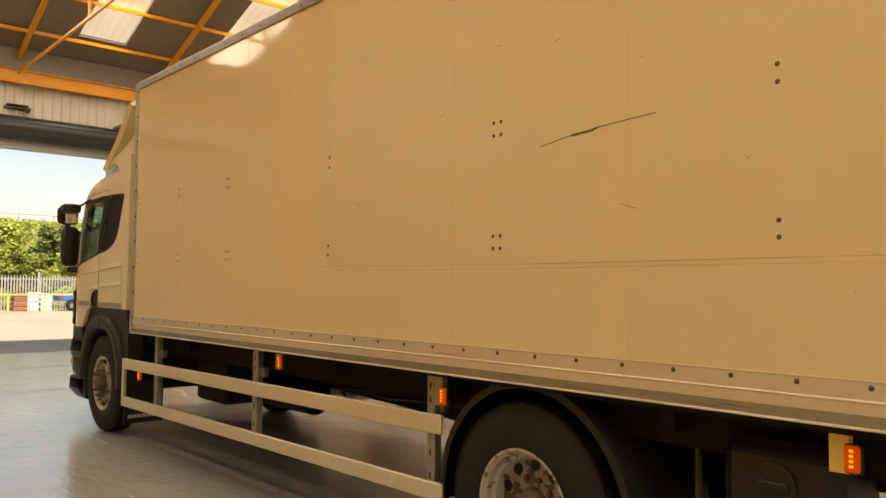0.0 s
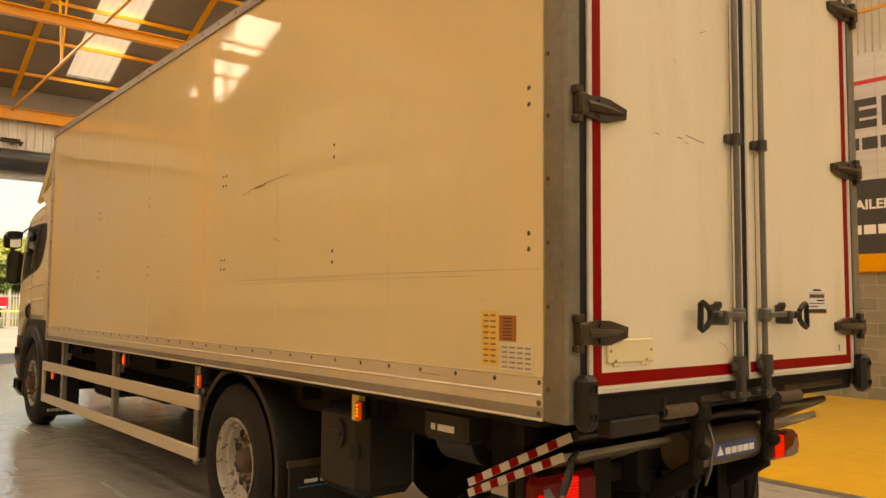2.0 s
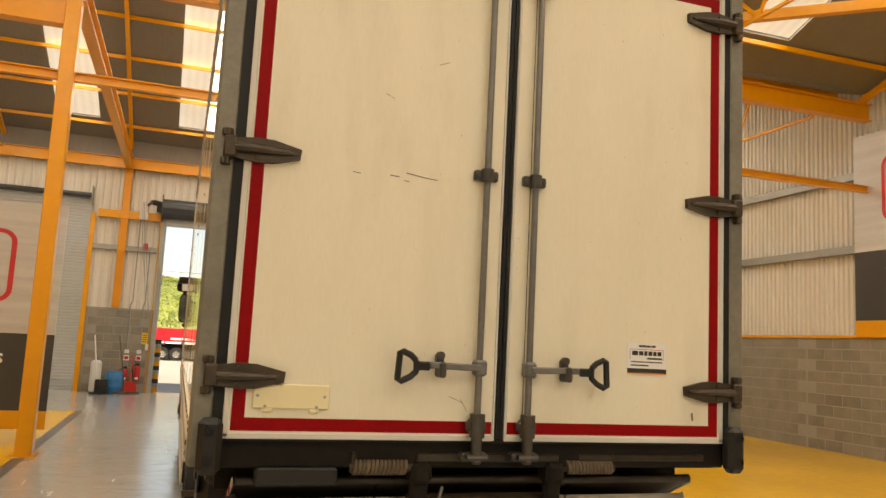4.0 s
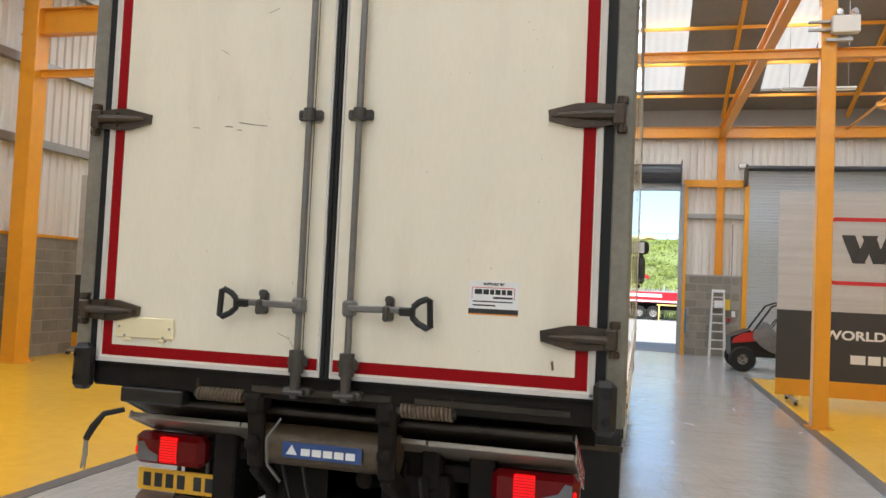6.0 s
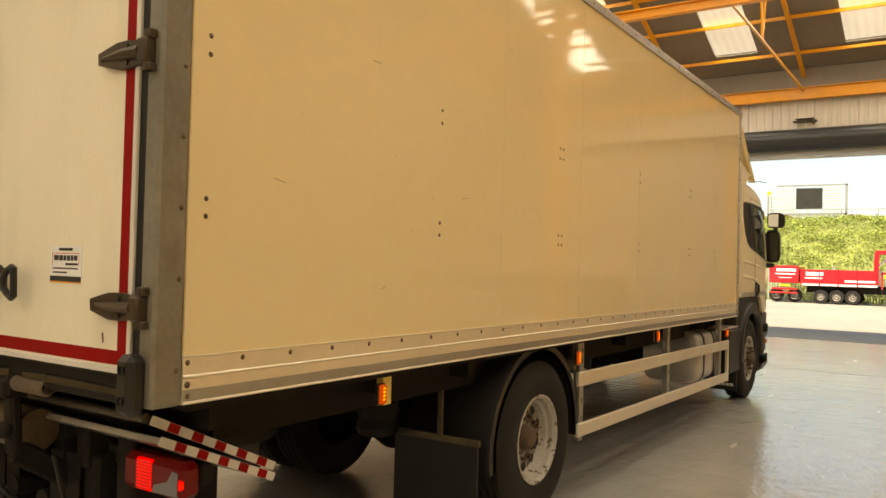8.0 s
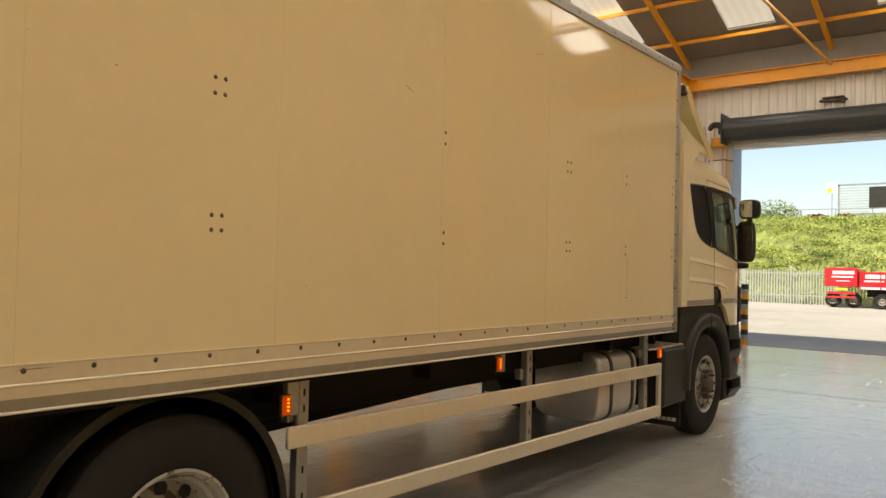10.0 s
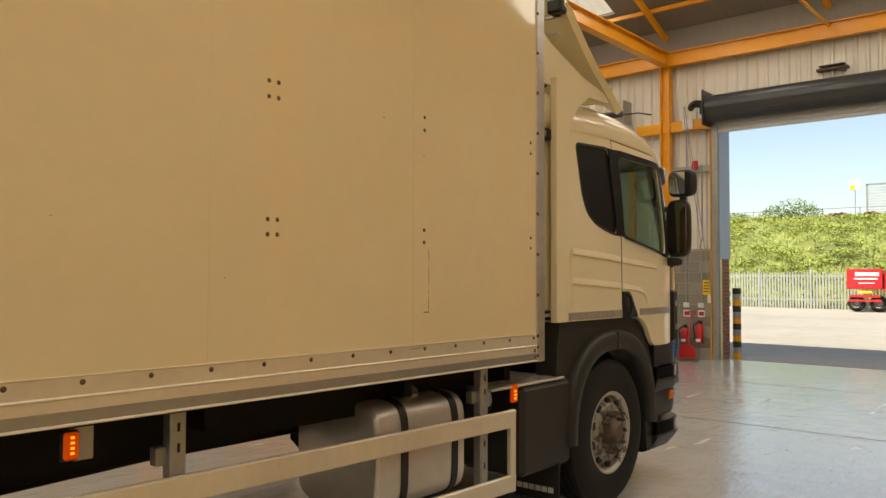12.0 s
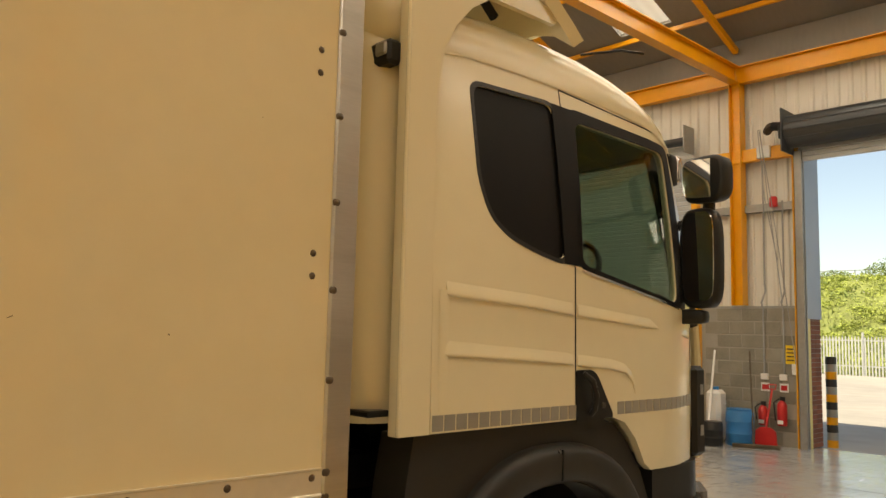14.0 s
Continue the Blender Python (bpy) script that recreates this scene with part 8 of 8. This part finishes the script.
tk = thing("white_canister", Mesh().box(0.78, 1.04, 19.6, 19.9, 0.0, 0.85, 0.06), M_WHITEPL, "tall white plastic canister by the wall", "canister")
part("cap", Mesh().cyl((0.91, 19.75, 0.84), (0.91, 19.75, 0.9), 0.05, n=14), M_BLUEPL, tk)

# step ladder
ld = base("step_ladder", (7.33, 19.75, 0), "aluminium step ladder leaning by the block wall", "ladder")
for x in (7.12, 7.52):
    s = 1 if x < 7.3 else -1
    part("stile", Mesh().beam((x, 19.62, 0), (x + s * 0.05, 19.9, 1.82), 0.025, 0.07, 0.004), M_LADDER, ld)
    part("rear_leg", Mesh().beam((x, 20.05, 0), (x + s * 0.05, 19.92, 1.78), 0.02, 0.05, 0.004), M_LADDER, ld)
for k in range(7):
    z = 0.24 + 0.235 * k
    y = 19.62 + 0.28 * z / 1.82
    part("tread", Mesh().box(7.13 + 0.006 * k, 7.51 - 0.006 * k, y - 0.05, y + 0.05, z - 0.015, z + 0.015, 0.004), M_LADDER, ld)
part("top_cap", Mesh().box(7.15, 7.49, 19.83, 19.98, 1.78, 1.86, 0.01), M_LADDER, ld)
part("top_tray", Mesh().box(7.17, 7.47, 19.8, 19.96, 1.50, 1.53, 0.006), M_LADDER, ld)

thing("notice", Mesh().box(7.58, 7.72, WF - 0.024, WF - 0.014, 1.30, 1.60), M_YELLOWPL, "yellow safety notice beside the closed shutter", "notice", "wall notices")
thing("switch_box", Mesh().box(7.76, 7.86, WF - 0.08, WF - 0.014, 1.12, 1.28, 0.008), M_WHITEPL, "small white shutter switch box beside the closed shutter", "switch")
thing("stop_button", Mesh().cyl((7.70, WF - 0.06, 1.03), (7.70, WF - 0.014, 1.03), 0.05, n=14), M_REDPL, "round red stop button on the block wall", "button")
thing("conduit", Mesh().tube([(7.74, WF - 0.03, 3.7), (7.74, WF - 0.03, 2.3), (7.74, WF - 0.03, 1.6)], 0.015, 8), M_CABLE, "grey conduit drop on the front wall", "conduit")
bp_ = base("blue_pole", (6.53, 19.9, 0), "thin blue handled pole leaning on the block wall", "pole")
part("handle", Mesh().cyl((6.53, 19.93, 0.62), (6.54, 19.97, 1.3), 0.022, n=8), M_BLUEPL, bp_)
part("shaft", Mesh().cyl((6.52, 19.88, 0.0), (6.53, 19.93, 0.64), 0.014, n=8), M_GALV, bp_)
part("ladder_label", Mesh().box(7.22, 7.44, 19.80, 19.815, 1.36, 1.56), M_WHITEINK, ld)

# small red utility buggy under a cover
bg = base("utility_buggy", (8.4, 16.4, 0), "small red utility buggy partly under a grey cover", "buggy")
for x in (7.95, 9.1):
    for y in (16.0, 17.0):
        w = part("wheel", Mesh().revolve([(0.12, -0.11), (0.26, -0.11), (0.29, -0.07), (0.29, 0.07), (0.26, 0.11), (0.12, 0.11)], (x, y, 0.29), (0, 1, 0), 20), M_RUBBER, bg)
        part("rim", Mesh().revolve([(0, -0.05), (0.1, -0.06), (0.13, -0.1)], (x, y, 0.29), (0, 1, 0), 16), M_RIM, w)
part("tub", Mesh().prism([(7.7, 0.35), (9.4, 0.35), (9.5, 0.75), (8.4, 0.7), (8.1, 0.95), (7.68, 0.78)], "y", 15.98, 17.0), M_BLACKPL, bg)
part("bonnet", Mesh().prism([(7.72, 0.64), (7.76, 0.76), (7.97, 0.88), (8.32, 0.92), (8.32, 0.72)], "y", 15.95, 17.03), M_REDPL, bg, "red plastic bonnet")
part("cover", Mesh().loft([[(8.15, 15.90, 0.78), (8.17, 15.93, 0.95), (8.3, 16.1, 1.02), (8.32, 16.5, 1.03), (8.32, 16.9, 1.0)], [(8.32, 15.86, 0.60), (8.34, 15.91, 0.98), (8.40, 16.1, 1.12), (8.42, 16.5, 1.14), (8.42, 16.9, 1.1)], [(8.52, 15.9, 0.48), (8.50, 15.92, 0.95), (8.52, 16.1, 1.10), (8.54, 16.5, 1.12), (8.54, 16.9, 1.08)], [(8.75, 15.86, 0.42), (8.72, 15.9, 0.8), (8.68, 16.1, 0.9), (8.7, 16.5, 0.92), (8.7, 16.9, 0.9)]], False, False), M_TARP, bg, "draped grey cover", 60)
part("steering_wheel", Mesh().tube([(8.62 + 0.08 * math.sin(a), 16.3 + 0.16 * math.cos(a), 1.08 + 0.14 * math.sin(a)) for a in [2 * math.pi * k / 16 for k in range(17)]], 0.014, 6), M_BLACKPL, bg)
part("rear_bar", Mesh().tube([(9.35, 16.0, 0.7), (9.3, 16.02, 1.5), (8.75, 16.04, 1.58)], 0.022, 8), M_BLACKPL, bg)
part("seat", Mesh().box(8.9, 9.3, 16.05, 16.95, 0.62, 0.8, 0.05), M_REDPL, bg, "red and black buggy seat")
part("roll_bar", Mesh().tube([(8.15, 16.0, 0.9), (8.55, 16.02, 1.5), (8.75, 16.05, 1.58), (8.75, 16.95, 1.58), (8.55, 16.98, 1.5), (8.15, 17.0, 0.9)], 0.022, 8), M_BLACKPL, bg)

bg.location.x -= 0.36
ld.location.x += 0.07

for o in set(bpy.data.objects) - standing:      # set the whole group out along the wall
    if o.parent is None:
        on_wall = o.name.split(".")[0] in ("fire_extinguisher", "notice", "socket", "switch_box", "stop_button", "conduit")
        o.location += Vector((0.2 if o.location.x > 4 else -0.03, 0.0 if on_wall else -0.5, 0.0))

# emergency light box on the post, hanging tube lights
el = base("emergency_light", (7.95, 7.84, 6.0), "grey twin-spot emergency light box fixed on the post", "light")
part("light_box", Mesh().box(7.86, 8.20, 7.72, 7.86, 5.27, 5.50, 0.012), M_WHITEPL, el, "pale grey metal case")
for z in (5.32, 5.43):
    part("bracket", Mesh().box(7.58, 7.92, 7.80, 7.85, z, z + 0.03), M_GALV, el)
part("slotted_channel", Mesh().box(7.80, 8.12, 7.78, 7.84, 5.17, 5.21), M_GALV, el)
for x in (7.95, 8.14):
    part("spot_lamp", Mesh().revolve([(0.0, -0.05), (0.04, -0.05), (0.052, 0.02), (0.0, 0.03)], (x, 7.8, 5.56), (0, 1, 0), 16), M_CHROME, el)
for x, y, z in ((8.55, 12.0, 5.58),):
    tl_ = base("tube_light", (x, y, z), "white twin tube light hung on wires", "light", "tube lights")
    part("batten", Mesh().box(x - 0.64, x + 0.64, y - 0.04, y + 0.04, z, z + 0.04, 0.01), M_WHITEPL, tl_)
    part("tube", Mesh().cyl((x - 0.62, y, z - 0.02), (x + 0.62, y, z - 0.02), 0.013, n=10), M_WHITEINK, tl_)
    for dx in (-0.5, 0.5):
        part("hanger_wire", Mesh().cyl((x + dx, y, z + 0.04), (x + dx, y, 8.44), 0.004, n=6), M_GALV, tl_)
cd = thing("conduit", Mesh().cyl((7.7, 12.0, 6.22), (15.0, 12.0, 6.22), 0.022, n=8), M_GALV, "galvanised conduit slung under the trusses", "conduit")

# roller arm bracket over the doorway
thing("wall_bracket", Mesh().box(4.13, 4.68, WF - 0.02, WF + 0.14, 5.56, 5.60, 0.004).box(4.18, 4.62, WF - 0.02, WF + 0.14, 5.63, 5.655, 0.004).box(4.58, 4.65, WF - 0.04, WF + 0.02, 5.48, 5.58, 0.01), M_HINGE, "small dark steel bracket above the shutter", "bracket")

# ---- pieces of the walls ----
blk, _c = Mesh().box(-0.2150, 0.2150, -0.012, 0.012, -0.1025, 0.1025, 0.006).data("block", M_BLOCK)
half_blk, _c = Mesh().box(-0.1025, 0.1025, -0.012, 0.012, -0.1025, 0.1025, 0.006).data("block", M_BLOCK)


def blockwork(parent, along, a0, a1, at, turn):
    for i in range(10):
        a = a0 + (0.2225 if i % 2 else 0.0)
        z = 0.112 + 0.2225 * i
        while a + 0.43 < a1 + 0.2:
            c = (a + 0.215, at, z) if along == "x" else (at, a + 0.215, z)
            piece("block", blk, c, parent, (0, 0, turn))
            a += 0.445


def block_field(name, along, a0, a1, at):
    m = Mesh()
    for i in range(10):
        a = a0 + (0.2225 if i % 2 else 0.0)
        z = 0.112 + 0.2225 * i
        while a + 0.43 < a1:
            if along == "y":
                m.box(at - 0.012, at + 0.012, a, a + 0.43, z - 0.1025, z + 0.1025)
            else:
                m.box(a, a + 0.43, at - 0.012, at + 0.012, z - 0.1025, z + 0.1025)
            a += 0.445
    return m


blockwork(wall_front, "x", 0.52, DOOR_L - 0.35, WF + 0.007, 0)
blockwork(wall_front, "x", DOOR_R + 0.1, DOOR2_L - 0.3, WF + 0.007, 0)
blockwork(wall_right, "y", 2.0, 9.5, WR + 0.005, math.pi / 2)
blockwork(wall_left, "y", 3.6, 12.0, WL - 0.005, math.pi / 2)
for par, al, a0, a1, at in ((wall_right, "y", 9.6, WF - 0.1, WR + 0.005), (wall_right, "y", WB, 1.8, WR + 0.005), (wall_left, "y", 12.2, WF - 0.1, WL - 0.005), (wall_left, "y", WB, 3.5, WL - 0.005), (wall_front, "x", WL, DOOR3_L - 0.1, WF + 0.007), (wall_front, "x", DOOR2_R + 0.1, WR - 0.3, WF + 0.007)):
    tagged(part("far_blocks", block_field("far_blocks", al, a0, a1, at), M_BLOCK, par, "", 0), kind="stuff")
